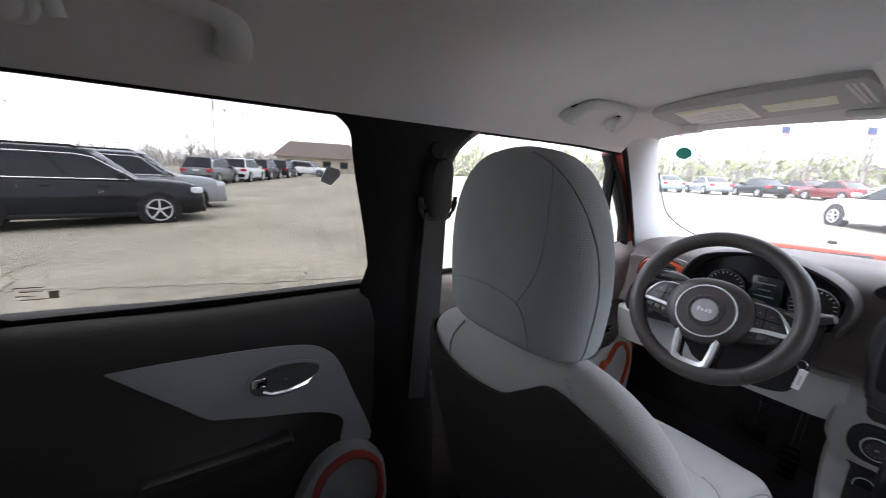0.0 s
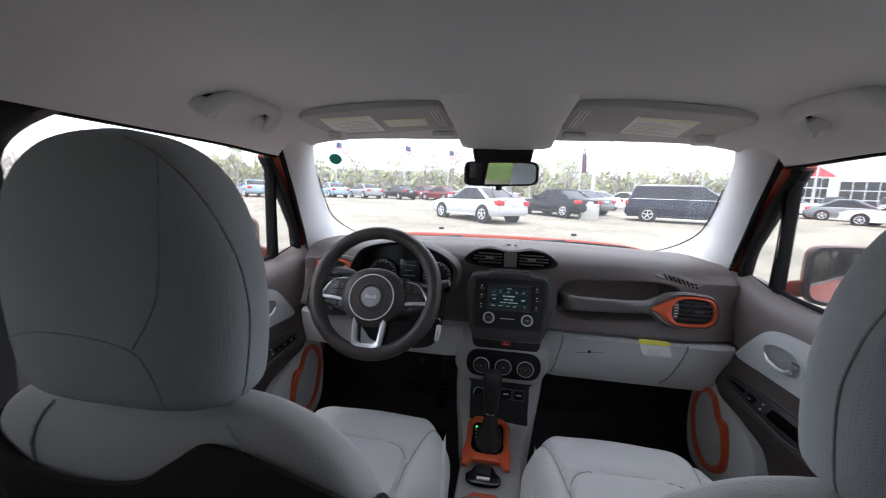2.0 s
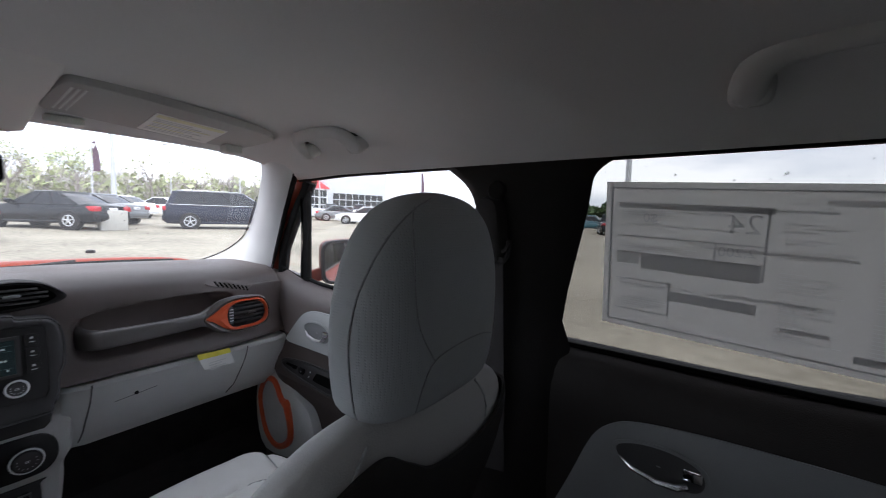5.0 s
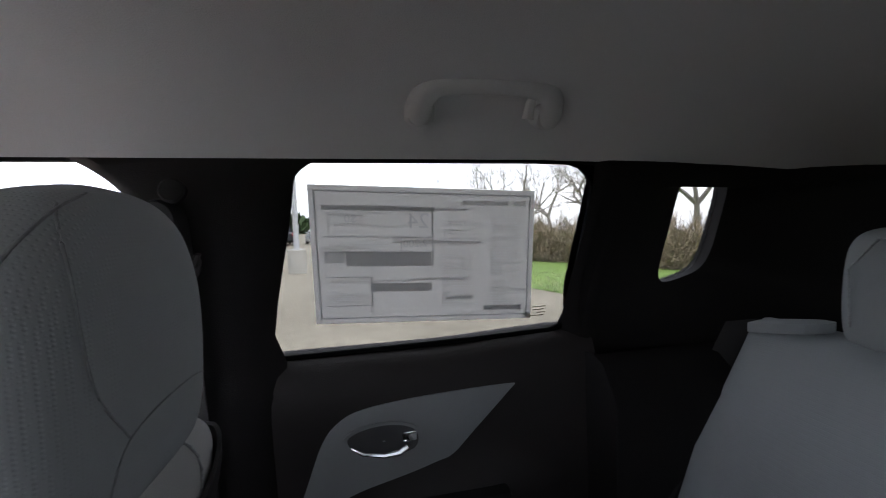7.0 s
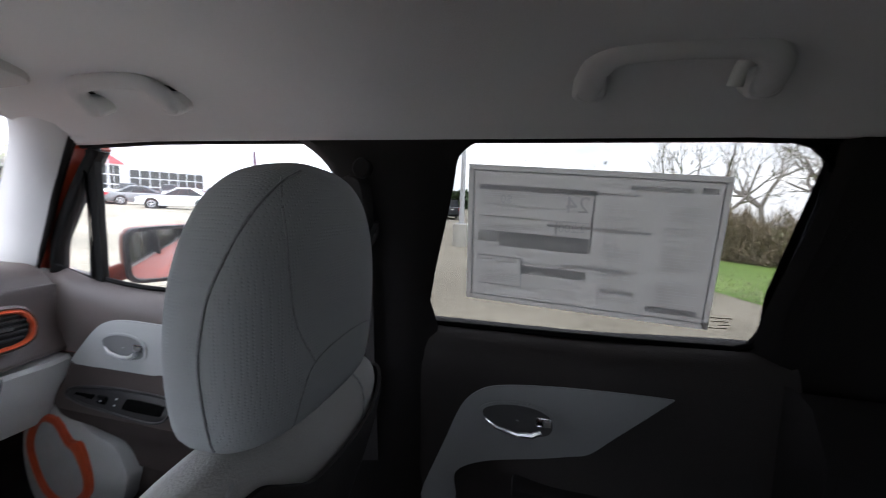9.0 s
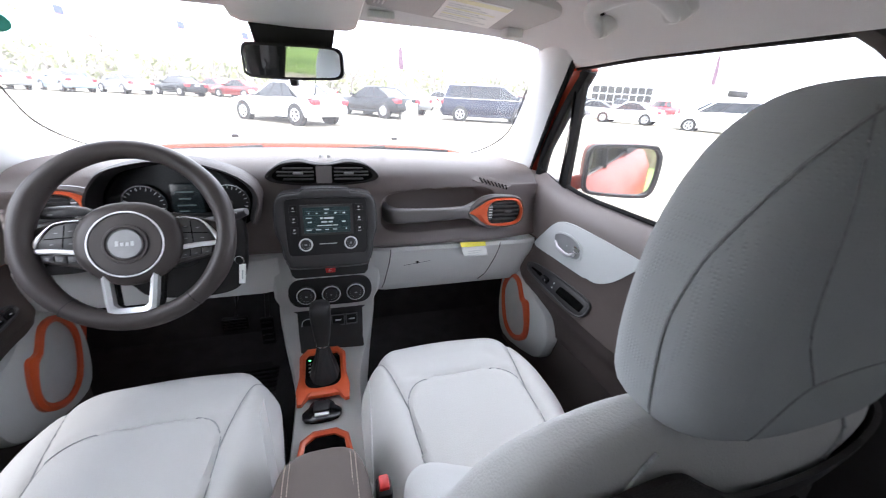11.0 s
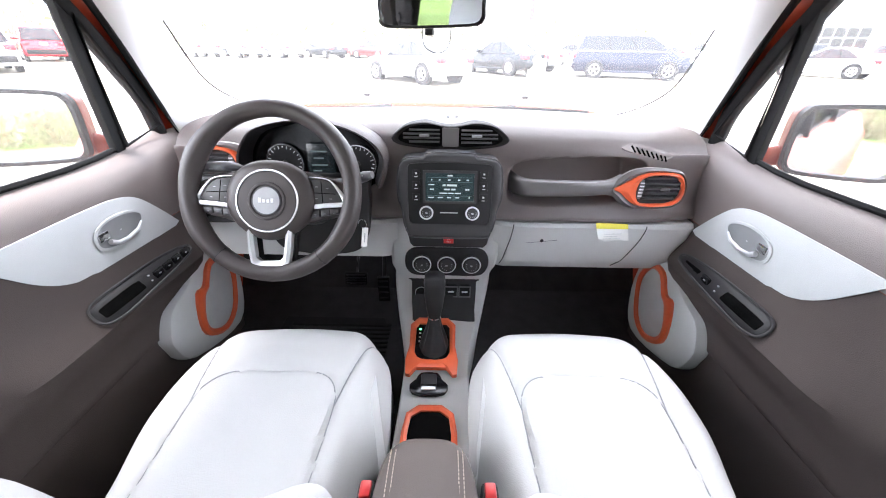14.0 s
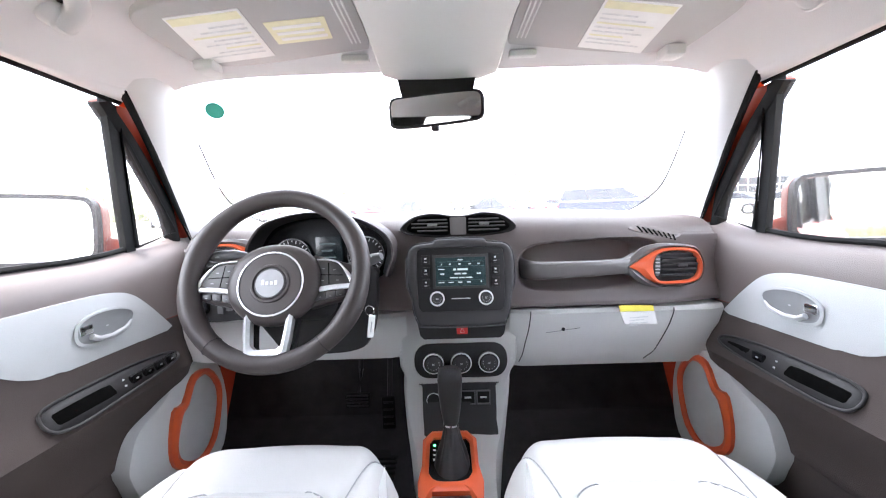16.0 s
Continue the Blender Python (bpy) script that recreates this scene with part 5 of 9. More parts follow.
for x0, x1 in ((-0.625, 0.175), (0.183, 0.625)):
    bm = bmesh.new()
    rings = []
    for z, y, d in ((0.62, -1.02, 0.05), (0.66, -1.03, 0.075), (0.75, -1.05, 0.080), (0.86, -1.08, 0.075), (0.96, -1.105, 0.068), (1.03, -1.122, 0.060), (1.065, -1.13, 0.050), (1.083, -1.135, 0.034), (1.088, -1.136, 0.012)):
        cx, hw = (x0 + x1) / 2, (x1 - x0) / 2
        sh = 0.035 * step(0.80, 1.09, z)
        ring = []
        for x, yy, zz in superring(cx, y, z, hw * (1.0 if z < 1.08 else 0.99), d, 6.0, 56):
            u = (x - cx) / hw
            out = 1 if (u > 0) == (cx > 0) else 0
            x -= math.copysign(sh, cx) * abs(u) * out if abs(u) > 0.5 else 0
            if yy > y:
                yy += 0.03 * step(0.55, 0.95, u * math.copysign(1, cx)) * (1 - step(0.86, 0.98, z))
                yy -= 0.008 * math.exp(-((zz - 0.985 + 0.03 * u * u) / 0.006) ** 2) * (1 if abs(u) < 0.55 else 0)
            ring.append((x, yy, zz))
        rings.append(ring)
    loft(bm, rings)
    part("backrest", bm, M["cloth"], bench)
for x in (-0.338, 0.338):
    hr, back = headrest(x, -1.110, 1.088, 0.222, 0.172, 0.10, bench, "cloth", -0.012, True)
    bm = bmesh.new()
    tube(bm, [(x - 0.085, -1.064, 1.12), (x - 0.088, -1.063, 1.20), (x - 0.06, -1.068, 1.243), (x, -1.068, 1.25), (x + 0.06, -1.068, 1.243), (x + 0.088, -1.063, 1.20), (x + 0.085, -1.064, 1.12)], 0.0018, 6)
    part("seam", bm, M["seam"], hr)
for q in (-1, 1):
    bm = bmesh.new()
    frame_plate(bm, [(-0.050, -0.028), (0.050, -0.028), (0.046, 0.030), (-0.046, 0.030)], [(-0.024, -0.013), (0.024, -0.013), (0.024, 0.016), (-0.024, 0.016)], lambda u, v, w: (q * 0.540 + u, -1.120 + v, 1.076 + w + q * u * -0.22), 0.016, 3, 0.004)
    r = part("release_bezel", bm, M["cloth"], bench, "grey seat release bezel")
    bm = bmesh.new()
    block(bm, (q * 0.540 - 0.03, -1.137, 1.072), (q * 0.540 + 0.03, -1.100, 1.084), 0.003)
    part("release_lever", bm, M["black"], r)


# ---------------------------------------------------------------- belts and handles
for s in (-1, 1):
    b = thing("front_seat_belt", (s * 0.63, -0.11, 0.5), "black front seat belt hanging from its ring on the centre pillar", "seat belt", "seat belts")
    bm = bmesh.new()
    out = smooth_outline([(-0.022, -0.055), (0.022, -0.055), (0.027, 0.0), (0.024, 0.045), (0.010, 0.062), (-0.010, 0.062), (-0.024, 0.045), (-0.027, 0.0)], 3)
    plate(bm, out, lambda u, v, w: (s * (0.660 - w - 0.10 * v), -0.125 + u, 1.262 + v), 0.045, 0.014)
    part("anchor_cover", bm, M["belt"], b)
    bm = bmesh.new()
    tube(bm, [(s * (0.635 - 0.004 * math.sin(k)), -0.125 + u, 1.218 + v) for k, (u, v) in enumerate(smooth_outline([(-0.036, 0.012), (-0.042, 0.028), (-0.032, -0.010), (0.0, -0.018), (0.032, -0.010), (0.042, 0.028), (0.036, 0.012), (0.0, 0.0)], 3))], 0.0045, 6, closed=True)
    part("ring", bm, M["belt"], b)
    for dx, y0, y1 in ((0.0, -0.135, -0.155), (0.016, -0.115, -0.105)):
        bm = bmesh.new()
        sheet(bm, [[(s * (0.632 + dx + 0.035 * (1 - k / 8)), lerp(y1, y0, k / 8) - 0.022, lerp(0.52, 1.215, k / 8)), (s * (0.634 + dx + 0.035 * (1 - k / 8)), lerp(y1, y0, k / 8) + 0.022, lerp(0.52, 1.215, k / 8))] for k in range(9)], 0.0015)
        part("strap", bm, M["belt"], b)
    b = thing("rear_seat_belt", (s * 0.63, -1.05, 0.6), "dark grey rear seat belt beside the bench", "seat belt", "seat belts")
    bm = bmesh.new()
    sheet(bm, [[(s * lerp(0.575, 0.625, k / 10), lerp(-0.80, -1.16, k / 10), lerp(0.56, 1.075, k / 10)), (s * lerp(0.60, 0.655, k / 10), lerp(-0.755, -1.12, k / 10), lerp(0.57, 1.065, k / 10))] for k in range(11)], 0.002)
    part("strap", bm, M["belt"], b)


def grab_handle(s, y0, y1, x, z, label, hook=False):
    """A flat padded strap folded up against the headliner; it leans inwards with the roof's edge."""
    g = thing("grab_handle", (s * x, (y0 + y1) / 2, z), label, "grab handle", "grab handles")
    up, out = Vector((-0.56 * s, 0, 0.83)), Vector((-0.83 * s, 0, -0.56))
    base = Vector((s * x, 0, z))

    def at(y, v, w):
        return base + Vector((0, y, 0)) + up * v + out * w
    L = y1 - y0
    line = [(0.018, -0.006, 0.004), (0.017, 0.010, 0.012), (0.021, 0.028, 0.020), (0.038, 0.043, 0.024), (0.065, 0.048, 0.026)]
    pts = [at(y0 + a, v, w) for a, v, w in line] + [at((y0 + y1) / 2, 0.050, 0.027)] + [at(y1 - a, v, w) for a, v, w in reversed(line)]
    cp = curve_points(pts, 5)
    wide = [lerp(0.0195, 0.0150, step(0.0, 0.38, min(i, len(cp) - 1 - i) / (len(cp) - 1))) for i in range(len(cp))]
    bm = bmesh.new()
    tube(bm, cp, wide, 14, flat=0.72, up=out)
    part("grip", bm, M["pillar_light"], g)
    for y in (y0 + 0.019, y1 - 0.019):
        bm = bmesh.new()
        loft(bm, [[at(y + a, v + 0.004, w) for a, v, _ in superring(0, 0, 0, 0.0205 - k, 0.019 - k, 3.4, 24)] for w, k in ((-0.012, 0.0), (0.012, 0.0), (0.017, 0.004))])
        part("foot", bm, M["pillar_light"], g)
    # dark strip added to draw the shadow line between grip and headliner
    bm = bmesh.new()
    tube(bm, [p + up * 0.007 - out * 0.016 for p in cp[2:-2]], 0.017, 10, flat=0.5, up=out)
    part("recess", bm, M["recess"], g, "dark strip standing for the shadow gap behind the grip")
    if hook:
        bm = bmesh.new()
        tube(bm, [at(y0 + 0.052, 0.040, 0.022), at(y0 + 0.053, 0.024, 0.020), at(y0 + 0.055, 0.004, 0.026)], [0.005, 0.0075, 0.009], 10, flat=0.6, up=out)
        part("coat_hook", bm, M["trim_light"], g)


for s in (-1, 1):
    grab_handle(s, -0.697, -0.470, 0.562, 1.436, "light grey folding grab handle on the headliner above the rear door", True)
    grab_handle(s, 0.140, 0.345, 0.556, 1.432, "light grey grab handle on the headliner above the front door")

# sun visors
for s in (-1, 1):
    v = thing("sun_visor", (s * 0.31, 0.44, 1.45), "light grey sun visor folded up with white warning label", "sun visor", "sun visors")
    place = lambda u, y, w: (s * u, y, 1.484 - 0.03 * (y - 0.31) - 0.035 * (u - 0.14) - w)
    out = [(0.140, 0.565), (0.132, 0.45), (0.138, 0.330), (0.160, 0.308), (0.25, 0.312), (0.36, 0.330), (0.45, 0.352), (0.490, 0.375), (0.505, 0.42), (0.500, 0.55), (0.480, 0.578), (0.32, 0.588), (0.165, 0.585)]
    bm = bmesh.new()
    plate(bm, out, place, 0.016, 0.006, 4)
    body = part("panel", bm, M["visor"], v)
    # warning label: corners near and far, inner and outer
    a, b, c, e = [Vector(p) for p in (((0.313, 0.366), (0.441, 0.378), (0.469, 0.544), (0.327, 0.527)) if s < 0 else ((0.267, 0.373), (0.398, 0.392), (0.418, 0.562), (0.278, 0.535)))]
    on_label = lambda u, v: tuple(lerp(lerp(a, b, u), lerp(e, c, u), v))
    bm = bmesh.new()
    plate(bm, [on_label(0, 0), on_label(1, 0), on_label(1, 1), on_label(0, 1)], place, 0.0172)
    lab = part("label", bm, M["paper"], body, "white warning label")
    bm = bmesh.new()
    plate(bm, [on_label(0.03, 0.03), on_label(0.97, 0.03), on_label(0.97, 0.15), on_label(0.03, 0.15)], place, 0.0179)
    part("stripe", bm, M["yellow_pale"], lab, "pale yellow heading")
    for k in range(8):
        v, far = 0.24 + k * 0.085, 0.55 + 0.4 * ((k * 37) % 5) / 5
        bm = bmesh.new()
        plate(bm, [on_label(0.06, v), on_label(far, v), on_label(far, v + 0.025), on_label(0.06, v + 0.025)], place, 0.0179)
        part("print_line", bm, M["yellow_pale" if k in (2, 5) else "paper_mid"], lab)
    if s < 0:
        bm = bmesh.new()
        plate(bm, [(0.189, 0.404), (0.295, 0.411), (0.300, 0.484), (0.196, 0.475)], place, 0.0172)
        lab = part("label", bm, M["yellow_pale"], body, "pale yellow caution label")
        for k in range(3):
            bm = bmesh.new()
            plate(bm, [(0.200, 0.418 + k * 0.019), (0.286, 0.424 + k * 0.019), (0.287, 0.433 + k * 0.019), (0.201, 0.427 + k * 0.019)], place, 0.0179)
            part("print_line", bm, M["paper"], lab)
    for k in range(3):
        bm = bmesh.new()
        tube(bm, [place(0.150 + k * 0.008, 0.335, 0.0155), place(0.150 + k * 0.008, 0.50, 0.0155)], 0.0022, 6)
        part("rib", bm, M["trim_light"], body)
    bm = bmesh.new()
    block(bm, (s * 0.17 - 0.028, 0.535, 1.442), (s * 0.17 + 0.028, 0.552, 1.456), 0.004)
    part("clip", bm, M["trim_light"], body)
    bm = bmesh.new()
    block(bm, (s * 0.47 - 0.02, 0.52, 1.430), (s * 0.47 + 0.02, 0.56, 1.452), 0.005)
    part("pivot", bm, M["pillar_light"], body)

# overhead console and inside mirror
oc = thing("overhead_console", (0, 0.4, 1.43), "light grey overhead console between the sun visors", "overhead console")
bm = bmesh.new()
rings = []
for k in range(15):
    t = k / 14
    y = lerp(0.12, 0.598, t)
    hw = lerp(0.150, 0.126, t) * (1 if t < 0.93 else lerp(1, 0.86, (t - 0.93) / 0.07))
    top, low = roof_z(0, y) + 0.003, roof_z(0, y) - 0.056 * step(0.0, 0.75, t) * (1 if t < 0.95 else lerp(1, 0.80, (t - 0.95) / 0.05)) - 0.001
    rings.append([(hw * (1 - 0.06) * -1, y, top), (-hw, y, lerp(top, low, 0.55)), (-hw * 0.93, y, lerp(top, low, 0.90)), (-hw * 0.78, y, low), (0, y, low - 0.002), (hw * 0.78, y, low), (hw * 0.93, y, lerp(top, low, 0.90)), (hw, y, lerp(top, low, 0.55)), (hw * 0.94, y, top)])
loft(bm, rings)
part("housing", bm, M["trim_light"], oc)
for x in (-0.045, 0.045):
    bm = bmesh.new()
    block(bm, (x - 0.03, 0.44, roof_z(0, 0.45) - 0.055), (x + 0.03, 0.50, roof_z(0, 0.45) - 0.046), 0.004)
    part("lamp_lens", bm, M["pillar_light"], oc)
rm = thing("inside_mirror", (-0.008, 0.58, 1.30), "black inside mirror on a bracket behind the windshield", "mirror")
bm = bmesh.new()
loft(bm, [[(-0.094, 0.575, 1.432), (0.080, 0.575, 1.432), (0.080, 0.66, 1.432), (-0.094, 0.66, 1.432)], [(-0.080, 0.585, 1.368), (0.066, 0.585, 1.368), (0.066, 0.67, 1.368), (-0.080, 0.67, 1.368)]])
part("bracket", bm, M["black"], rm)
out = smooth_outline([(-0.104, -0.012), (-0.100, -0.029), (-0.06, -0.034), (0.06, -0.032), (0.100, -0.026), (0.105, 0.0), (0.100, 0.026), (0.06, 0.032), (-0.06, 0.033), (-0.100, 0.028)], 3)
tilt = Matrix.Translation((-0.012, 0.562, 1.350)) @ Euler((radians(6), 0, radians(-17))).to_matrix().to_4x4()
mp = lambda u, v, w: tuple(tilt @ Vector((u, -w, v)))
bm = bmesh.new()
loft(bm, [[mp(u * 0.55, v * 0.55, -0.045) for u, v in out], [mp(u * 0.9, v * 0.92, -0.030) for u, v in out], [mp(u, v, -0.008) for u, v in out], [mp(u, v, 0.002) for u, v in out], [mp(u * 0.95, v * 0.86, 0.003) for u, v in out]])
hs = part("mirror_housing", bm, M["black"], rm)
bm = bmesh.new()
plate(bm, [(u * 0.945, v * 0.85) for u, v in out], mp, 0.0045)
part("mirror_face", bm, M["mirror"], hs)
bm = bmesh.new()
block(bm, (-0.008, -0.012, -0.045), (0.008, 0.004, -0.033), 0.003, 2, tilt)
part("tab", bm, M["black"], hs)
bm = bmesh.new()
tube(bm, curve_points([(-0.035, 0.70, 1.33), (-0.03, 0.70, 1.29), (0.0, 0.70, 1.275), (0.025, 0.70, 1.29), (0.03, 0.70, 1.33)], 5), 0.0012, 5)
part("cable", bm, M["black"], rm)


# ---------------------------------------------------------------- dashboard
DASH = Vector((0.012, -0.042, 0.014))
dash = thing("dashboard", (0, 0.85, 0.60), "dark brown soft-touch dashboard with pale grey lower half", "dashboard")


def dash_profile(x):
    """Upper body of the dashboard in the (y, z) plane, from the cowl round to the lower edge of the fascia."""
    far = 1.155 - 0.24 * x * x
    crown = 1.120 - 0.022 * (abs(x) / 0.6) ** 2
    side = 0.035 * step(0.48, 0.68, abs(x))
    pts = [(far, 1.070), (far - 0.03, 1.094), (0.92, crown + 0.004), (0.82, crown), (0.755, crown - 0.008), (0.718, crown - 0.024), (0.697, crown - 0.046),
           (0.688, 1.045), (0.689, 1.010), (0.684, 0.970), (0.673, 0.932), (0.659, 0.908), (0.655, 0.896), (0.664, 0.889), (0.74, 0.887)]
    out = []
    for k, p in enumerate(curve_points([(y, z, 0) for y, z in pts], 12)):
        # rounded hollow before the passenger, behind the grab bar
        reach = ((abs(x - 0.335) / 0.175) ** 4 + (abs(p.y - 0.985 - 0.04 * (x - 0.335)) / 0.060) ** 4) ** 0.25
        hollow = 0.085 * (1 - step(0.80, 1.00, reach)) if k > 48 else 0.0
        out.append((p.x + hollow + side * min(1, k / 36), p.y))
    return out


bm = bmesh.new()
loft(bm, [[(x, y, z) for y, z in dash_profile(x)] for x in [-0.668 + 0.828 * i / 60 for i in range(60)] + [0.160 + 0.352 * i / 110 for i in range(110)] + [0.512 + 0.156 * i / 16 for i in range(17)]], closed=False)
bmesh.ops.solidify(bm, geom=bm.faces[:], thickness=0.006)
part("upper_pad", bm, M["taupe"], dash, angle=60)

# pale lower half: knee panel and glove box, separated by the stack
def lower(x0, x1, z_top, z_low, name, label):
    bm = bmesh.new()
    rows = []
    for i in range(13):
        x = lerp(x0, x1, i / 12)
        e = 0.014 * max(abs(2 * i / 12 - 1) - 0.9, 0) / 0.1
        rows.append([(x, 0.74, z_top - 0.002), (x, 0.664 + e, z_top - 0.003), (x, 0.657 + e, z_top - 0.012), (x, 0.662 + e, z_top - 0.05), (x, 0.684 + e, z_top - 0.12), (x, 0.715 + e, z_low + 0.02), (x, 0.735 + e, z_low), (x, 0.90, z_low + 0.01)])
    loft(bm, rows, closed=False)
    bmesh.ops.solidify(bm, geom=bm.faces[:], thickness=0.006)
    return part(name, bm, M["trim_light"], dash, label)


def glove_y(z):
    """Face of the glove box lid."""
    for (z0, y0), (z1, y1) in zip(((0.890, 0.664), (0.872, 0.657), (0.834, 0.662), (0.764, 0.684)), ((0.872, 0.657), (0.834, 0.662), (0.764, 0.684), (0.720, 0.7225))):
        if z >= z1:
            return lerp(y0, y1, (z0 - z) / (z0 - z1))
    return 0.7225


gb = lower(0.140, 0.655, 0.884, 0.712, "glove_box", "pale grey glove box lid")
lower(-0.655, -0.110, 0.884, 0.760, "knee_panel", "pale grey knee panel")
for run in (((0.188, 0.878), (0.184, 0.84), (0.176, 0.79), (0.168, 0.735)), ((0.527, 0.878), (0.522, 0.85), (0.505, 0.79), (0.485, 0.735))):
    bm = bmesh.new()
    tube(bm, [(p.x, glove_y(p.y) - 0.0004, p.y) for p in curve_points([(*q, 0) for q in run], 5)], 0.0015, 6)
    part("lid_gap", bm, M["cup"], gb)
bm = bmesh.new()
tube(bm, [(x, glove_y(z), z) for x, z in ((0.226, 0.8235), (0.262, 0.828), (0.306, 0.8345))], 0.0009, 6)
lt = part("latch", bm, M["cup_pale"], gb)
bm = bmesh.new()
disc(bm, (0.266, glove_y(0.832) + 0.002, 0.832), (0, -1, 0), 0.0045, 0.003, 16)
part("keyhole", bm, M["black"], lt)
# yellow and white sticker on the glove box
f = lambda u, v, w: (u, 0.661 + 0.10 * max(0, 0.874 - v) - 0.001 - w, v)
bm = bmesh.new()
plate(bm, [(0.398, 0.861), (0.478, 0.861), (0.490, 0.826), (0.411, 0.829)], f, 0.002)
bmesh.ops.translate(bm, verts=bm.verts, vec=(0, -0.004, 0))
stick = solid("glove_box_sticker", bm, M["paper"], "white sticker with a yellow head on the glove box", "sticker")
bm = bmesh.new()
plate(bm, [(0.393, 0.877), (0.474, 0.875), (0.478, 0.861), (0.398, 0.861)], f, 0.002)
bmesh.ops.translate(bm, verts=bm.verts, vec=(0, -0.0055, 0))
part("heading", bm, M["yellow"], stick, "yellow heading")
for k in range(4):
    bm = bmesh.new()
    plate(bm, [(0.422, 0.846 - k * 0.007), (0.465 - 0.01 * (k % 2), 0.848 - k * 0.007), (0.465 - 0.01 * (k % 2), 0.8455 - k * 0.007), (0.422, 0.8435 - k * 0.007)], f, 0.0008)
    bmesh.ops.translate(bm, verts=bm.verts, vec=(0, -0.0062, 0))
    part("print_line", bm, M["paper_mid"], stick)

# passenger grab bar across the hollow
bm = bmesh.new()
cp = curve_points([(0.176, 0.735, 0.974), (0.186, 0.690, 0.974), (0.208, 0.664, 0.975), (0.250, 0.655, 0.977), (0.330, 0.651, 0.979), (0.390, 0.655, 0.981), (0.432, 0.662, 0.982)], 5)
rings = []
for k, p in enumerate(cp):
    d = (cp[min(k + 1, len(cp) - 1)] - cp[max(k - 1, 0)]).normalized()
    n = Vector((0, 0, 1)).cross(d).normalized()
    tall = lerp(0.0250, 0.0178, min(1, k / (0.7 * len(cp)))) + 0.012 * max(0, k / (len(cp) - 1) - 0.88) / 0.12
    rings.append([p + n * a + Vector((0, 0, b)) for a, b, _ in superring(0, 0, 0, 0.013, tall, 3.2, 20)])
loft(bm, rings)
part("grab_bar", bm, M["satin"], dash, "satin brown grab bar")


# ring-shaped side vents with slats
def side_vent(s):
    c = (0.530, 0.654, 0.981) if s > 0 else (-0.545, 0.664, 1.020)
    f = lambda u, v, w: (c[0] + s * u, c[1] - w + 0.10 * max(0, u), c[2] + v)
    oo = [(-0.116, 0.000), (-0.098, 0.012), (-0.078, 0.025), (-0.062, 0.034), (-0.035, 0.041), (0.005, 0.041), (0.037, 0.034), (0.054, 0.006), (0.052, -0.026), (0.031, -0.041), (-0.010, -0.044), (-0.048, -0.042), (-0.074, -0.030), (-0.098, -0.010)]
    ii = [(-0.063, 0.000), (-0.062, 0.009), (-0.058, 0.020), (-0.049, 0.028), (-0.030, 0.0335), (0.004, 0.0335), (0.030, 0.027), (0.0465, 0.004), (0.044, -0.021), (0.027, -0.034), (-0.010, -0.037), (-0.042, -0.036), (-0.056, -0.026), (-0.062, -0.010)]
    ll = [(-0.124, 0.000), (-0.112, 0.020), (-0.092, 0.040), (-0.068, 0.049), (-0.036, 0.052), (0.006, 0.049), (0.041, 0.040), (0.059, 0.006), (0.057, -0.029), (0.034, -0.046), (-0.010, -0.050), (-0.052, -0.050), (-0.084, -0.042), (-0.110, -0.022)]
    if s < 0:
        oo = [(max(u, -0.074), v) for u, v in oo]
        ll = [(max(u, -0.084), v) for u, v in ll]
    bm = bmesh.new()
    frame_plate(bm, ll, oo, f, 0.006, 4, 0.006)
    lip = part("vent_lip", bm, M["satin"], dash, "satin brown vent surround")
    bm = bmesh.new()
    frame_plate(bm, oo, ii, f, 0.010, 4, 0.005)
    ring = part("vent_ring", bm, M["orange"], dash, "orange air vent surround")
    bm = bmesh.new()
    plate(bm, [(u * 1.03, v * 1.04) for u, v in ii], lambda u, v, w: f(u, v, w - 0.002), 0.004, round_n=4)
    part("vent_duct", bm, M["black"], ring)
    for k in range(5):
        v = -0.024 + k * 0.0125
        a, b = -0.042, 0.044 * (1 - (v / 0.040) ** 2) ** 0.5
        bm = bmesh.new()
        loft(bm, [[f(x, v - 0.0012, 0.0085), f(x, v + 0.0022, 0.0095), f(x, v + 0.0040, 0.0015), f(x, v - 0.0020, 0.0015)] for x in (a, (a + b) / 2, b)])
        part("slat", bm, M["slat"], ring)
    bm = bmesh.new()
    block(bm, (-0.010, -0.013, -0.003), (0.012, -0.008, 0.003), 0.001, 1, Matrix.Translation(f(0.004, 0.001, 0)))
    part("slider", bm, M["cup"], ring)
    bm = bmesh.new()
    loft(bm, [[f(-0.052 + a, b, w) for a, b, _ in superring(0, 0, 0, 0.0065, 0.024, 2.6, 20)] for w in (0.0, 0.009)])
    wheel = part("thumbwheel", bm, M["cup"], ring)
    for k in range(5):
        bm = bmesh.new()
        block(bm, (-0.005, -0.0105, -0.001), (0.005, -0.0088, 0.001), 0, 1, Matrix.Translation(f(-0.052, -0.016 + k * 0.008, 0)))
        part("notch", bm, M["ink"], wheel)


side_vent(1)
side_vent(-1)

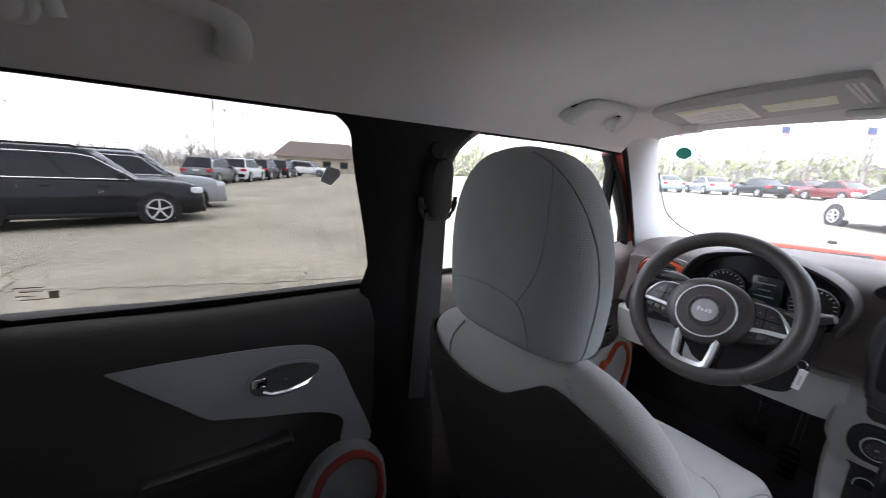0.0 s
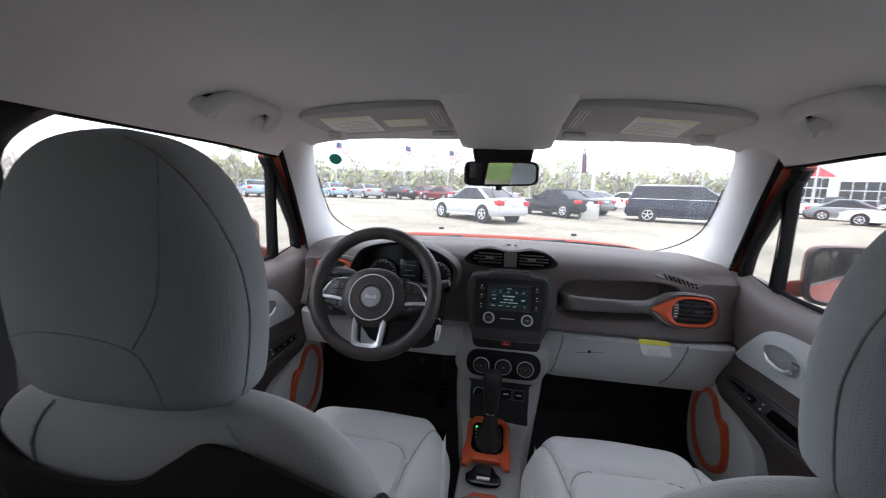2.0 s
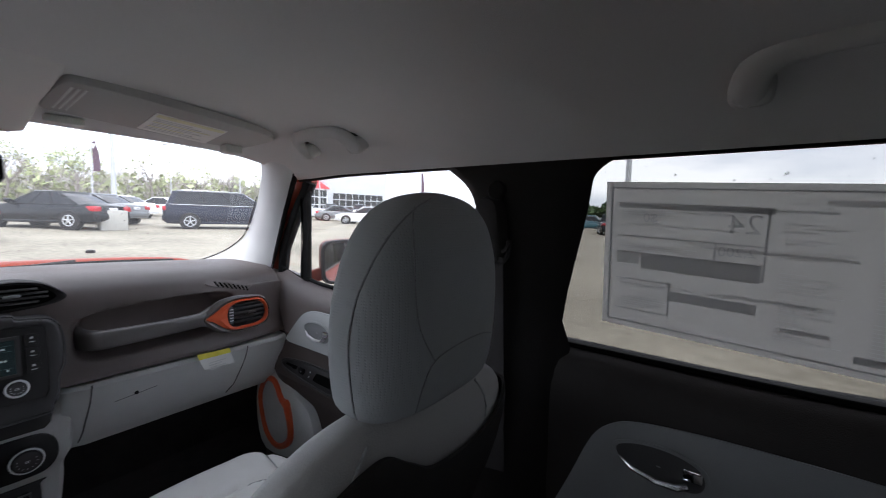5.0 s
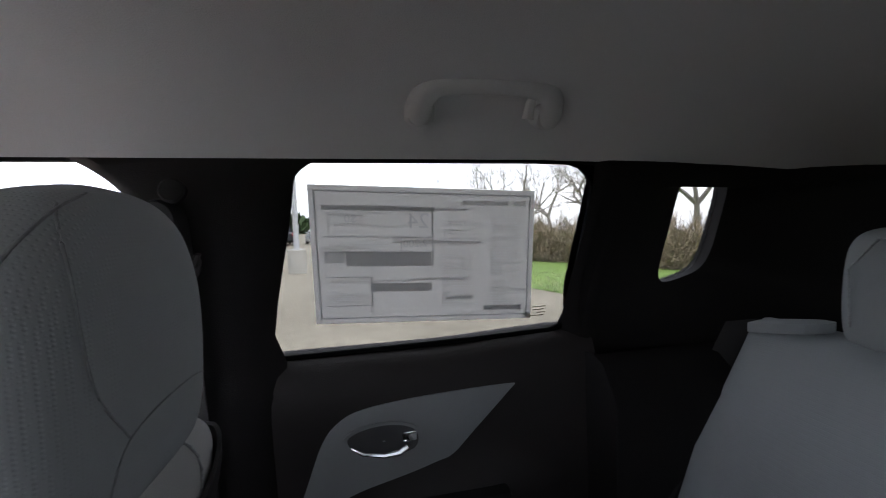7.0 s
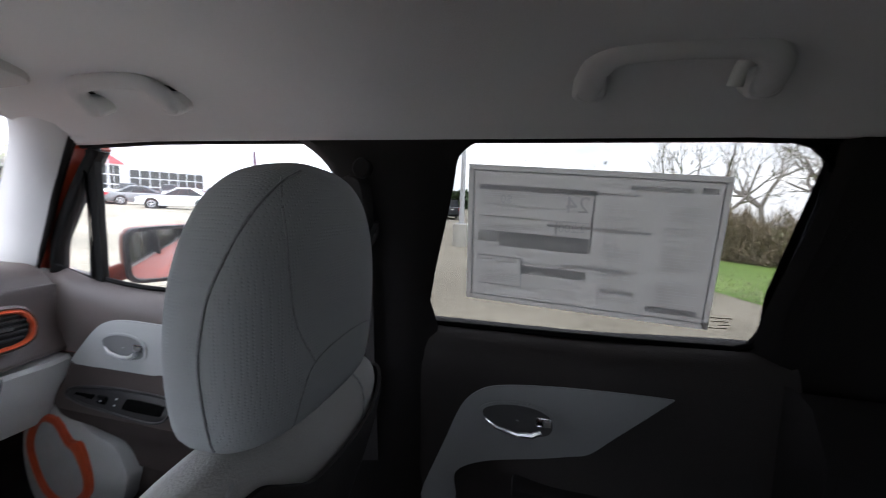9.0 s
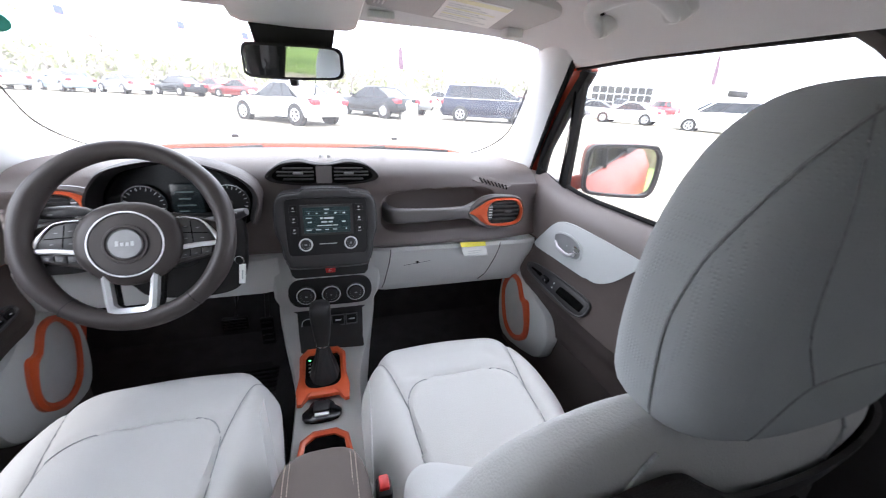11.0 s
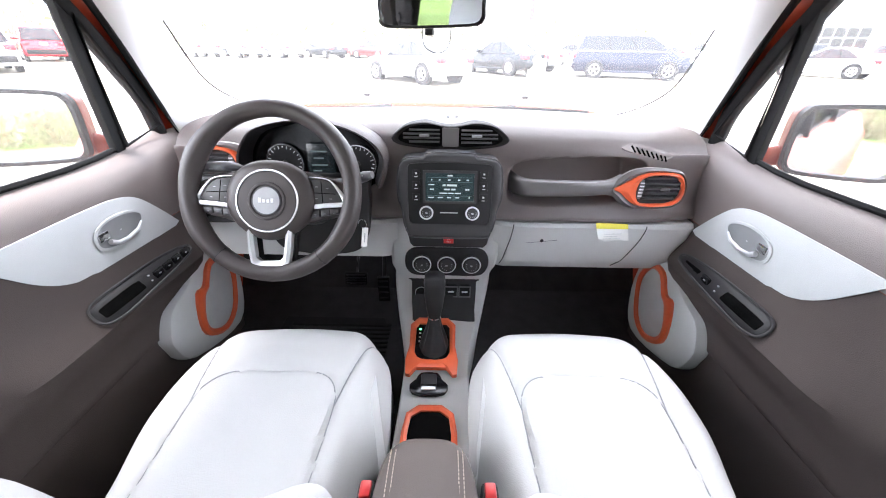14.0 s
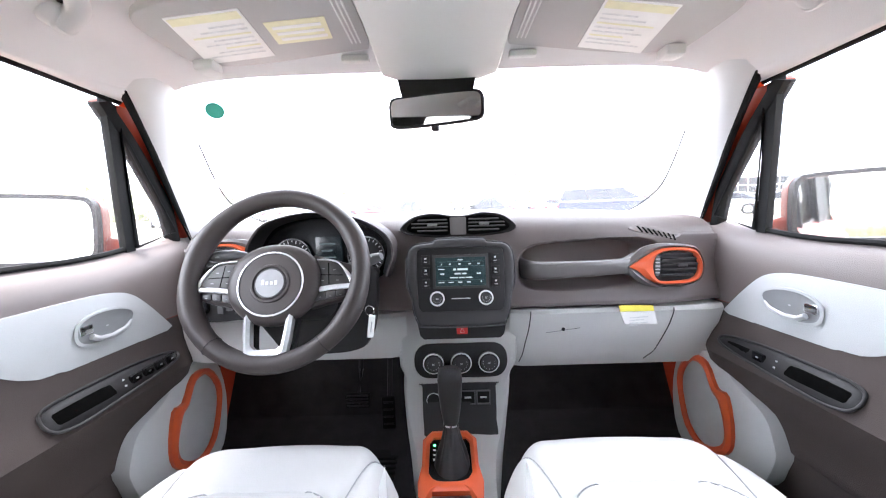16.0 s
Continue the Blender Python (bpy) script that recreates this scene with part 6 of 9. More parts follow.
# twin vents on the crown
cx0 = 0.0215
cf = lambda u, v, w: (cx0 + u, 0.700 - w + 0.35 * v, 1.088 + v)
hood_o = smooth_outline([(-0.140, -0.006), (-0.128, -0.018), (-0.095, -0.025), (-0.045, -0.029), (0.0, -0.030), (0.045, -0.029), (0.095, -0.025), (0.128, -0.018), (0.140, -0.006), (0.124, 0.012), (0.100, 0.025), (0.060, 0.030), (0.024, 0.024), (0.0, 0.022), (-0.024, 0.024), (-0.060, 0.030), (-0.100, 0.025), (-0.124, 0.012)], 3)
bm = bmesh.new()
loft(bm, [[cf(u * 0.99, v * 0.96 - 0.003, -0.07) for u, v in hood_o], [cf(u, v * 0.98, 0.000) for u, v in hood_o], [cf(u, v * 0.98, 0.008) for u, v in hood_o], [cf(u * 0.985, v * 0.93, 0.011) for u, v in hood_o], [cf(u * 0.94, v * 0.82, 0.007) for u, v in hood_o]])
cv = part("centre_vent", bm, M["pillar_dark"], dash, "dark rim round both centre vents")
bm = bmesh.new()
loft(bm, [[cf(u, v, w) for u, v in ((-0.019, -0.023), (0.019, -0.023), (0.020, 0.019), (-0.020, 0.019))] for w in (0.004, 0.0115)])
bmesh.ops.bevel(bm, geom=bm.edges[:], offset=0.002, segments=2, affect="EDGES")
part("centre_block", bm, M["satin"], cv, "grey-brown block between the ducts")
for q in (-1, 1):
    oo = [(q * 0.021, -0.021), (q * 0.07, -0.021), (q * 0.106, -0.017), (q * 0.124, -0.006), (q * 0.110, 0.010), (q * 0.090, 0.020), (q * 0.055, 0.023), (q * 0.022, 0.018)]
    # flat plate, its near-black colour stands for the shaded duct
    bm = bmesh.new()
    plate(bm, oo, lambda u, v, w: cf(u, v, 0.0068 + w), 0.0012, round_n=3)
    duct = part("vent_duct", bm, M["pocket"], cv)
    for k in range(4):
        v = -0.0135 + k * 0.0085
        a, b = (0.025, 0.112) if k in (1, 2) else (0.026, 0.098)
        bm = bmesh.new()
        loft(bm, [[cf(q * x, v - 0.0008, 0.0145), cf(q * x, v + 0.0016, 0.0150), cf(q * x, v + 0.003, 0.008), cf(q * x, v - 0.001, 0.008)] for x in (a, (a + b) / 2, b)])
        part("slat", bm, M["slat"], duct)
    bm = bmesh.new()
    block(bm, (-0.012, -0.019, -0.003), (0.012, -0.013, 0.003), 0.002, 2, Matrix.Translation(cf(q * 0.062, 0.002, 0)))
    part("slider", bm, M["cup_pale"], duct, "grey slider tab")
for x in (-0.006, 0.014):
    bm = bmesh.new()
    block(bm, (cx0 + x - 0.004, 0.722, 1.124), (cx0 + x + 0.004, 0.734, 1.131), 0.001)
    part("mark", bm, M["pillar_light"], cv)

# defroster slots on the slope near the passenger corner
def dash_y(x, z):
    line = dash_profile(x)
    for (y0, z0), (y1, z1) in zip(line[30:], line[31:]):
        if z0 >= z >= z1:
            return lerp(y0, y1, (z0 - z) / max(z0 - z1, 1e-6))
    return line[30][0]


df = lambda u, v, w: (u, dash_y(u, v) - 0.7 * w + 0.001, v + 0.7 * w)
bm = bmesh.new()
plate(bm, [(0.438, 1.062), (0.444, 1.071), (0.470, 1.074), (0.520, 1.064), (0.560, 1.050), (0.562, 1.042), (0.540, 1.038), (0.490, 1.048)], df, 0.003, 0.0015, 3)
dg = part("defroster_grille", bm, M["taupe"], dash)
for k in range(8):
    x, z = 0.462 + k * 0.0118, 1.067 - k * 0.0032
    bm = bmesh.new()
    plate(bm, [(x - 0.0055, z + 0.002), (x - 0.0015, z + 0.003), (x + 0.006, z - 0.011), (x + 0.002, z - 0.012)], lambda u, v, w: df(u, v, 0.0026 + w), 0.001)
    part("slot", bm, M["pocket"], dg)

# black lower surround of the steering column with the light switch
bm = bmesh.new()
low = [(-0.612, 0.945), (-0.606, 0.892), (-0.540, 0.884), (-0.460, 0.886), (-0.418, 0.846), (-0.385, 0.815), (-0.300, 0.804), (-0.215, 0.812), (-0.184, 0.842), (-0.172, 0.900), (-0.170, 0.965), (-0.200, 1.000), (-0.500, 1.000), (-0.590, 0.985)]
plate(bm, [(p.x, p.y) for p in curve_points([(*q, 0) for q in low], 4, True)], lambda u, v, w: (u, 0.655 - w + 0.12 * (v - 0.9), v), 0.030, 0.008)
cs = part("column_surround", bm, M["black"], dash, "black lower column surround")
bm = bmesh.new()
disc(bm, (-0.572, 0.628, 0.918), (0, -1, 0.1), 0.019, 0.012, 24, 0.003)
ls = part("light_switch", bm, M["gloss_black"], cs)
for k in range(3):
    bm = bmesh.new()
    block(bm, (-0.532 + k * 0.020, 0.619, 0.905 + 0.006 * (k % 2)), (-0.520 + k * 0.020, 0.624, 0.922))
    part("mark", bm, M["cup"], ls)

# instrument cluster
ic = thing("instrument_cluster", (-0.33, 0.66, 0.97), "black instrument cluster with two round gauges under a brown hood", "instrument cluster")
arch = [(-0.470, 0.975), (-0.474, 1.035), (-0.452, 1.082), (-0.412, 1.113), (-0.318, 1.131), (-0.222, 1.120), (-0.150, 1.085), (-0.124, 1.040), (-0.140, 0.975)]
arch = [(p.x, p.y) for p in curve_points([(*q, 0) for q in arch], 4)]
sc = lambda p, k: (-0.298 + (p[0] + 0.298) * k, 1.02 + (p[1] - 1.02) * k)
bm = bmesh.new()
loft(bm, [[(x, 0.78, z - 0.02) for x, z in arch], [(x, 0.70, z) for x, z in arch], [(x, 0.645, z) for x, z in arch], [(sc((x, z), 0.97)[0], 0.632, sc((x, z), 0.97)[1]) for x, z in arch],
          [(sc((x, z), 0.945)[0], 0.634, sc((x, z), 0.945)[1]) for x, z in arch]], closed=False)
hd = part("hood", bm, M["taupe_dark"], ic, "dark brown hood")
bm = bmesh.new()
loft(bm, [[(sc((x, z), k)[0], y, sc((x, z), k)[1]) for x, z in arch] for k, y in ((0.945, 0.634), (0.92, 0.645), (0.86, 0.672))], closed=False)
part("hood_lining", bm, M["black"], hd, "black hood lining")
bm = bmesh.new()
face = [sc(p, 0.90) for p in arch]
plate(bm, face + [(-0.20, 0.95), (-0.46, 0.95)], lambda u, v, w: (u, 0.678 - w + 0.15 * (v - 1.02), v), 0.004)
fc = part("face", bm, M["gloss_black"], ic)
for gx, turn in ((-0.372, 215), (-0.199, 245)):
    c = Vector((gx, 0.668, 1.024))
    bm = bmesh.new()
    hoop(bm, c, (0, -1, 0), 0.0435, 0.0022, 40, 6)
    gring = part("gauge_ring", bm, M["chrome"], fc)
    bm = bmesh.new()
    disc(bm, c + Vector((0, 0.003, 0)), (0, -1, 0), 0.042, 0.002, 32)
    part("gauge_dial", bm, M["black"], gring)
    bm = bmesh.new()
    for k in range(19):
        a = radians(225 - 270 * k / 18)
        r0 = 0.033 if k % 2 == 0 else 0.036
        d = Vector((math.cos(a), 0, math.sin(a)))
        n = Vector((-math.sin(a), 0, math.cos(a))) * 0.0009
        q = c + Vector((0, -0.0002, 0))
        loft(bm, [[q + d * r0 + n, q + d * r0 - n, q + d * 0.040 - n, q + d * 0.040 + n], [v + Vector((0, -0.001, 0)) for v in (q + d * r0 + n, q + d * r0 - n, q + d * 0.040 - n, q + d * 0.040 + n)]])
    part("gauge_scale", bm, M["ink"], gring)
    bm = bmesh.new()
    a = radians(turn)
    tube(bm, [c + Vector((0, -0.003, 0)), c + Vector((math.cos(a) * 0.036, -0.003, math.sin(a) * 0.036))], [0.0022, 0.0007], 6)
    part("needle", bm, M["flag_white"], gring)
    bm = bmesh.new()
    disc(bm, c + Vector((0, -0.001, 0)), (0, -1, 0), 0.007, 0.005, 16, 0.001)
    part("needle_hub", bm, M["black"], gring)
bm = bmesh.new()
block(bm, (-0.316, 0.662, 0.992), (-0.254, 0.672, 1.072), 0.003)
part("display", bm, M["screen_dim"], fc)
bm = bmesh.new()
block(bm, (-0.222, 0.660, 0.992), (-0.212, 0.664, 0.998))
part("warning_lamp", bm, M["red_lamp"], fc)
for u0, u1, z in ((-0.306, -0.268, 1.052), (-0.300, -0.276, 1.036), (-0.306, -0.268, 1.020), (-0.304, -0.284, 1.006)):
    bm = bmesh.new()
    block(bm, (u0, 0.6612, z), (u1, 0.6635, z + 0.0035))
    part("display_line", bm, M["screen_rule"], fc)

# radio
radio = thing("radio", (0.018, 0.64, 0.88), "black touch screen radio in a notched bezel", "radio")


def stack_face(u, v, w):
    """On the leaning face of the radio: u across, v up from its middle."""
    return (0.022 + u, 0.622 + 0.22 * v - w, 0.971 + v)


octo = [(-0.078, -0.106), (0.078, -0.106), (0.098, -0.096), (0.108, -0.070), (0.112, -0.040), (0.121, -0.016), (0.123, 0.020), (0.119, 0.056), (0.103, 0.075), (0.062, 0.080), (0.048, 0.088), (-0.048, 0.088), (-0.062, 0.080), (-0.103, 0.075), (-0.119, 0.056), (-0.123, 0.020), (-0.121, -0.016), (-0.112, -0.040), (-0.108, -0.070), (-0.098, -0.096)]
well = [(-0.074, -0.072), (0.074, -0.072), (0.090, -0.070), (0.096, -0.060), (0.097, -0.036), (0.098, -0.012), (0.098, 0.020), (0.098, 0.052), (0.092, 0.064), (0.060, 0.066), (0.048, 0.067), (-0.048, 0.067), (-0.060, 0.066), (-0.092, 0.064), (-0.098, 0.052), (-0.098, 0.020), (-0.098, -0.012), (-0.097, -0.036), (-0.096, -0.060), (-0.090, -0.070)]
octo, well = smooth_outline(octo, 3), smooth_outline(well, 3)
bm = bmesh.new()
rings = []
for k, w in ((0.0, -0.052), (0.0, -0.010), (0.05, -0.003), (0.14, 0.0005), (0.30, 0.0025), (0.70, 0.0030), (0.90, 0.0020), (1.0, -0.001), (1.0, -0.006)):
    rings.append([stack_face(lerp(a[0], b[0], k), lerp(a[1], b[1], k), w) for a, b in zip(octo, well)])
loft(bm, rings, caps=False)
part("bezel", bm, M["bezel"], radio, "charcoal notched bezel")
bm = bmesh.new()
edge = [stack_face(u * 1.006, v * 1.006, -0.004) for u, v in octo]
tube(bm, edge, 0.0016, 6, closed=True)
part("bezel_edge", bm, M["cup"], radio, "thin grey edge of the bezel")
bm = bmesh.new()
plate(bm, well, lambda u, v, w: stack_face(u, v, w - 0.010), 0.0105, 0.0005)
rf = part("face", bm, M["black"], radio)
bm = bmesh.new()
plate(bm, [(-0.056, -0.016), (0.056, -0.016), (0.056, 0.046), (-0.056, 0.046)], lambda u, v, w: stack_face(u, v, w + 0.0035), 0.002)
scr = part("screen", bm, M["screen"], rf, "dim lit display")
for u0, u1, v, h in ((-0.006, 0.006, 0.0395, 0.0028), (-0.044, -0.041, 0.030, 0.0030), (-0.026, -0.022, 0.030, 0.0030), (-0.005, 0.001, 0.030, 0.0030), (0.018, 0.024, 0.030, 0.0030), (0.038, 0.044, 0.030, 0.0030),
                     (-0.050, -0.036, 0.0195, 0.0022), (-0.017, -0.010, 0.0175, 0.0042), (-0.007, 0.016, 0.0175, 0.0042), (-0.014, 0.000, 0.0085, 0.0036), (0.003, 0.013, 0.0085, 0.0036), (-0.046, -0.042, 0.0085, 0.0034), (-0.041, -0.037, 0.0085, 0.0034), (0.036, 0.040, 0.0085, 0.0034), (0.041, 0.045, 0.0085, 0.0034),
                     (-0.024, -0.006, 0.0005, 0.0026), (-0.004, 0.010, 0.0005, 0.0026), (0.012, 0.026, 0.0005, 0.0026), (-0.050, -0.037, -0.0095, 0.0024), (-0.028, -0.016, -0.0095, 0.0024), (-0.006, 0.003, -0.0095, 0.0024), (0.013, 0.022, -0.0095, 0.0024), (0.044, 0.047, -0.0095, 0.0040)):
    bm = bmesh.new()
    plate(bm, [(u0, v), (u1, v), (u1, v + h), (u0, v + h)], lambda u, v, w: stack_face(u, v, w + 0.0054), 0.0006)
    part("display_line", bm, M["screen_ink"], scr)
for v in (0.0365, 0.0265, -0.0045):
    bm = bmesh.new()
    plate(bm, [(-0.052, v), (0.052, v), (0.052, v + 0.0007), (-0.052, v + 0.0007)], lambda u, v, w: stack_face(u, v, w + 0.0054), 0.0004)
    part("display_rule", bm, M["screen_rule"], scr)
bm = bmesh.new()
frame_plate(bm, [(-0.063, -0.022), (0.063, -0.022), (0.063, 0.052), (-0.063, 0.052)], [(-0.056, -0.016), (0.056, -0.016), (0.056, 0.046), (-0.056, 0.046)], lambda u, v, w: stack_face(u, v, w + 0.003), 0.003, 0, 0.001)
part("screen_frame", bm, M["bezel"], rf)
for q in (-1, 1):
    for v in (0.042, 0.016, -0.010):
        bm = bmesh.new()
        plate(bm, [(q * 0.0785 - 0.009, v - 0.010), (q * 0.0785 + 0.009, v - 0.010), (q * 0.0785 + 0.009, v + 0.010), (q * 0.0785 - 0.009, v + 0.010)], lambda u, v, w: stack_face(u, v, w + 0.003), 0.002, 0.001)
        bt = part("button", bm, M["black"], rf)
        for dv, h, half in ((0.003, 0.0036, 0.0022), (-0.0045, 0.0012, 0.0038)):
            bm = bmesh.new()
            plate(bm, [(q * 0.0785 - half, v + dv - h / 2), (q * 0.0785 + half, v + dv - h / 2), (q * 0.0785 + half, v + dv + h / 2), (q * 0.0785 - half, v + dv + h / 2)], lambda u, v, w: stack_face(u, v, w + 0.005), 0.0004)
            part("mark", bm, M["ink"], bt)


def dial(c, axis, r, depth, parent, rim="silver"):
    c, axis = Vector(c), Vector(axis).normalized()
    bm = bmesh.new()
    disc(bm, c, axis, r, depth, 28, 0.003)
    k = part("knob", bm, M["black"], parent)
    bm = bmesh.new()
    hoop(bm, c + axis * (depth * 0.82), axis, r, 0.0021, 36, 8)
    part("knob_rim", bm, M[rim], k, "chrome knob rim")
    bm = bmesh.new()
    disc(bm, c + axis * (depth - 0.001), axis, r * 0.80, 0.0022, 24, 0.001)
    cap = part("knob_cap", bm, M["bezel"], k)
    across = Vector((1, 0, 0))
    rise = axis.cross(across) * -1
    top = c + axis * (depth + 0.0012)
    bm = bmesh.new()
    for a in range(9):
        an = radians(200 - 27.5 * a)
        p = top + (across * math.cos(an) + rise * math.sin(an)) * r * 0.60
        block(bm, p - Vector((0.0007, 0.0004, 0.0007)), p + Vector((0.0007, 0.0004, 0.0007)))
    for v in (-0.0012, 0.0012):
        p = top + rise * v
        block(bm, p - Vector((0.0030, 0.0004, 0.0005)), p + Vector((0.0030, 0.0004, 0.0005)))
    part("knob_scale", bm, M["ink"], cap)


face_axis = Vector((0, -1, 0.22)).normalized()
for u in (-0.054, 0.054):
    dial(stack_face(u, -0.044, 0.001), face_axis, 0.0145, 0.013, rf)
bm = bmesh.new()
plate(bm, [(-0.022, -0.045), (0.020, -0.045), (0.020, -0.043), (-0.022, -0.043)], lambda u, v, w: stack_face(u, v, w + 0.003), 0.0012)
part("mark", bm, M["ink"], rf)

# hazard switch row
bm = bmesh.new()
plate(bm, [(-0.086, -0.020), (0.090, -0.020), (0.098, -0.012), (0.104, 0.016), (-0.100, 0.016), (-0.094, -0.012)], lambda u, v, w: (0.020 + u, 0.640 + 0.15 * v - w, 0.852 + v), 0.022, 0.004)
hz = solid("hazard_switch_panel", bm, M["black"], "black switch panel with a red hazard button", "switch panel")
bm = bmesh.new()
plate(bm, [(-0.012, -0.0085), (0.012, -0.0085), (0.013, 0.0085), (-0.013, 0.0085)], lambda u, v, w: (0.022 + u, 0.618 + 0.15 * v - w, 0.852 + v), 0.004, 0.001)
hb = part("hazard_button", bm, M["red"], hz, "red hazard button")
bm = bmesh.new()
a, b, c = (Vector((0.022 + u, 0.6135 + 0.15 * v, 0.852 + v)) for u, v in ((-0.005, -0.004), (0.005, -0.004), (0.0, 0.005)))
tube(bm, [a, b, c], 0.0006, 5, closed=True)
part("mark", bm, M["flag_white"], hb)

# centre stack and console
con = thing("centre_console", (0, 0.4, 0.40), "pale grey centre console with black insets and orange trim", "centre console")


# spine of the console top: (y, z, half width)
spine = [(0.668, 0.900, 0.176), (0.640, 0.880, 0.166), (0.622, 0.850, 0.154), (0.614, 0.815, 0.148), (0.611, 0.785, 0.147), (0.611, 0.755, 0.144), (0.616, 0.728, 0.134), (0.622, 0.700, 0.135), (0.612, 0.665, 0.131), (0.590, 0.635, 0.123), (0.552, 0.615, 0.110), (0.50, 0.605, 0.094), (0.42, 0.599, 0.082), (0.33, 0.596, 0.080), (0.24, 0.595, 0.080), (0.17, 0.594, 0.081), (0.10, 0.594, 0.082)]
spine = [tuple(p) for p in curve_points(spine, 4)]


def con_z(y):
    """Height of the console top at y, rear of the stack."""
    for (y0, z0, _), (y1, z1, _) in zip(spine, spine[1:]):
        if y1 <= y <= y0 and z0 < 0.665:
            return lerp(z0, z1, (y0 - y) / max(y0 - y1, 1e-6))
    return 0.640 if y > 0.5 else 0.594


bm = bmesh.new()
rings = []
for i, (y, z, w) in enumerate(spine):
    a, b = Vector(spine[max(0, i - 1)][:2]), Vector(spine[min(len(spine) - 1, i + 1)][:2])
    d = (b - a).normalized()
    n = Vector((d.y, -d.x))
    if n.x > 0:
        n = -n
    back = Vector((y, z)) - n * 0.25
    back.x, back.y = min(1.0, back.x), max(0.40, back.y)
    xo = lerp(0.014, -0.014, i / (len(spine) - 1))
    p = Vector((y, z))
    q = p - n * 0.012
    deep = back if z < 0.70 else Vector((0.95, z - 0.02))
    rings.append([(xo - w, deep.x, deep.y), (xo - w, q.x - n.x * 0.02, q.y - n.y * 0.02), (xo - w * 0.985, q.x, q.y), (xo - w * 0.93, p.x, p.y), (xo, p.x + n.x * 0.002, p.y + n.y * 0.002), (xo + w * 0.93, p.x, p.y), (xo + w * 0.985, q.x, q.y), (xo + w, q.x - n.x * 0.02, q.y - n.y * 0.02), (xo + w, deep.x, deep.y)])
loft(bm, rings, closed=False)
bmesh.ops.solidify(bm, geom=bm.faces[:], thickness=0.004)
part("shell", bm, M["trim_light"], con)

# climate panel: black pill with three knobs
hv = lambda u, v, w: (0.013 + u, 0.612 - w + 0.02 * v, 0.772 + v)
pill = [(-0.114, 0.0), (-0.110, -0.022), (-0.096, -0.038), (-0.07, -0.043), (0.0, -0.043), (0.07, -0.043), (0.096, -0.038), (0.110, -0.022), (0.114, 0.0), (0.110, 0.022), (0.096, 0.038), (0.07, 0.043), (0.0, 0.043), (-0.07, 0.043), (-0.096, 0.038), (-0.110, 0.022)]
bm = bmesh.new()
plate(bm, pill, lambda u, v, w: hv(u, v, w - 0.008), 0.014, 0.004, 3)
hp = part("climate_panel", bm, M["black"], con)
for u in (-0.0665, 0.0, 0.0665):
    dial(hv(u, 0.0, 0.004), (0, -1, 0.02), 0.0235, 0.020, hp)

# open storage bin below
def bin_y(z):
    """The console's sloping front, a little proud of it."""
    for (y0, z0), (y1, z1) in zip(((0.618, 0.74), (0.628, 0.700), (0.612, 0.665), (0.585, 0.630)), ((0.628, 0.700), (0.612, 0.665), (0.585, 0.630), (0.545, 0.605))):
        if z >= z1:
            return lerp(y0, y1, (z0 - z) / (z0 - z1))
    return 0.545


bf = lambda u, v, w: (0.006 + u, bin_y(0.668 + v) - 0.006 - w, 0.668 + v)
oo = [(-0.090, 0.034), (-0.084, 0.042), (0.086, 0.042), (0.092, 0.034), (0.088, -0.034), (0.074, -0.058), (-0.066, -0.058), (-0.086, -0.042)]
bm = bmesh.new()
plate(bm, oo, lambda u, v, w: bf(u, v, w - 0.002), 0.006, 0.002, 3)
bn = part("storage_bin", bm, M["black"], con)
bm = bmesh.new()
disc(bm, (-0.056, 0.603, 0.678), (0, -1, 0.2), 0.018, 0.010, 20, 0.003)
dd = part("drive_dial", bm, M["rubber"], bn)
bm = bmesh.new()
hoop(bm, (-0.056, 0.5935, 0.680), (0, -1, 0.2), 0.0165, 0.0011, 24, 5)
part("dial_rim", bm, M["ink"], dd)
for k, z in enumerate((0.642, 0.634, 0.626)):
    bm = bmesh.new()
    block(bm, (-0.064, bin_y(z) - 0.0125, z), (-0.046, bin_y(z) - 0.008, z + 0.002))
    part("mark", bm, M["ink"], bn)
for x0, x1 in ((0.010, 0.044), (0.050, 0.080)):
    bm = bmesh.new()
    block(bm, (x0, 0.592, 0.670), (x1, 0.622, 0.700), 0.004)
    so = part("socket", bm, M["rubber"], bn)
    bm = bmesh.new()
    frame_plate(bm, [(x0 - 0.002, 0.667), (x1 + 0.002, 0.667), (x1 + 0.002, 0.703), (x0 - 0.002, 0.703)], [(x0 + 0.001, 0.670), (x1 - 0.001, 0.670), (x1 - 0.001, 0.700), (x0 + 0.001, 0.700)], lambda u, v, w: (u, 0.5945 - w, v), 0.003)
    part("socket_rim", bm, M["cup"], so)
    bm = bmesh.new()
    block(bm, ((x0 + x1) / 2 - 0.008, 0.5905, 0.684), ((x0 + x1) / 2 + 0.008, 0.593, 0.688))
    part("mark", bm, M["ink"], so)
bm = bmesh.new()
block(bm, (-0.06, 0.575, 0.622), (0.070, 0.64, 0.634), 0.006)
part("bin_floor", bm, M["rubber"], bn)

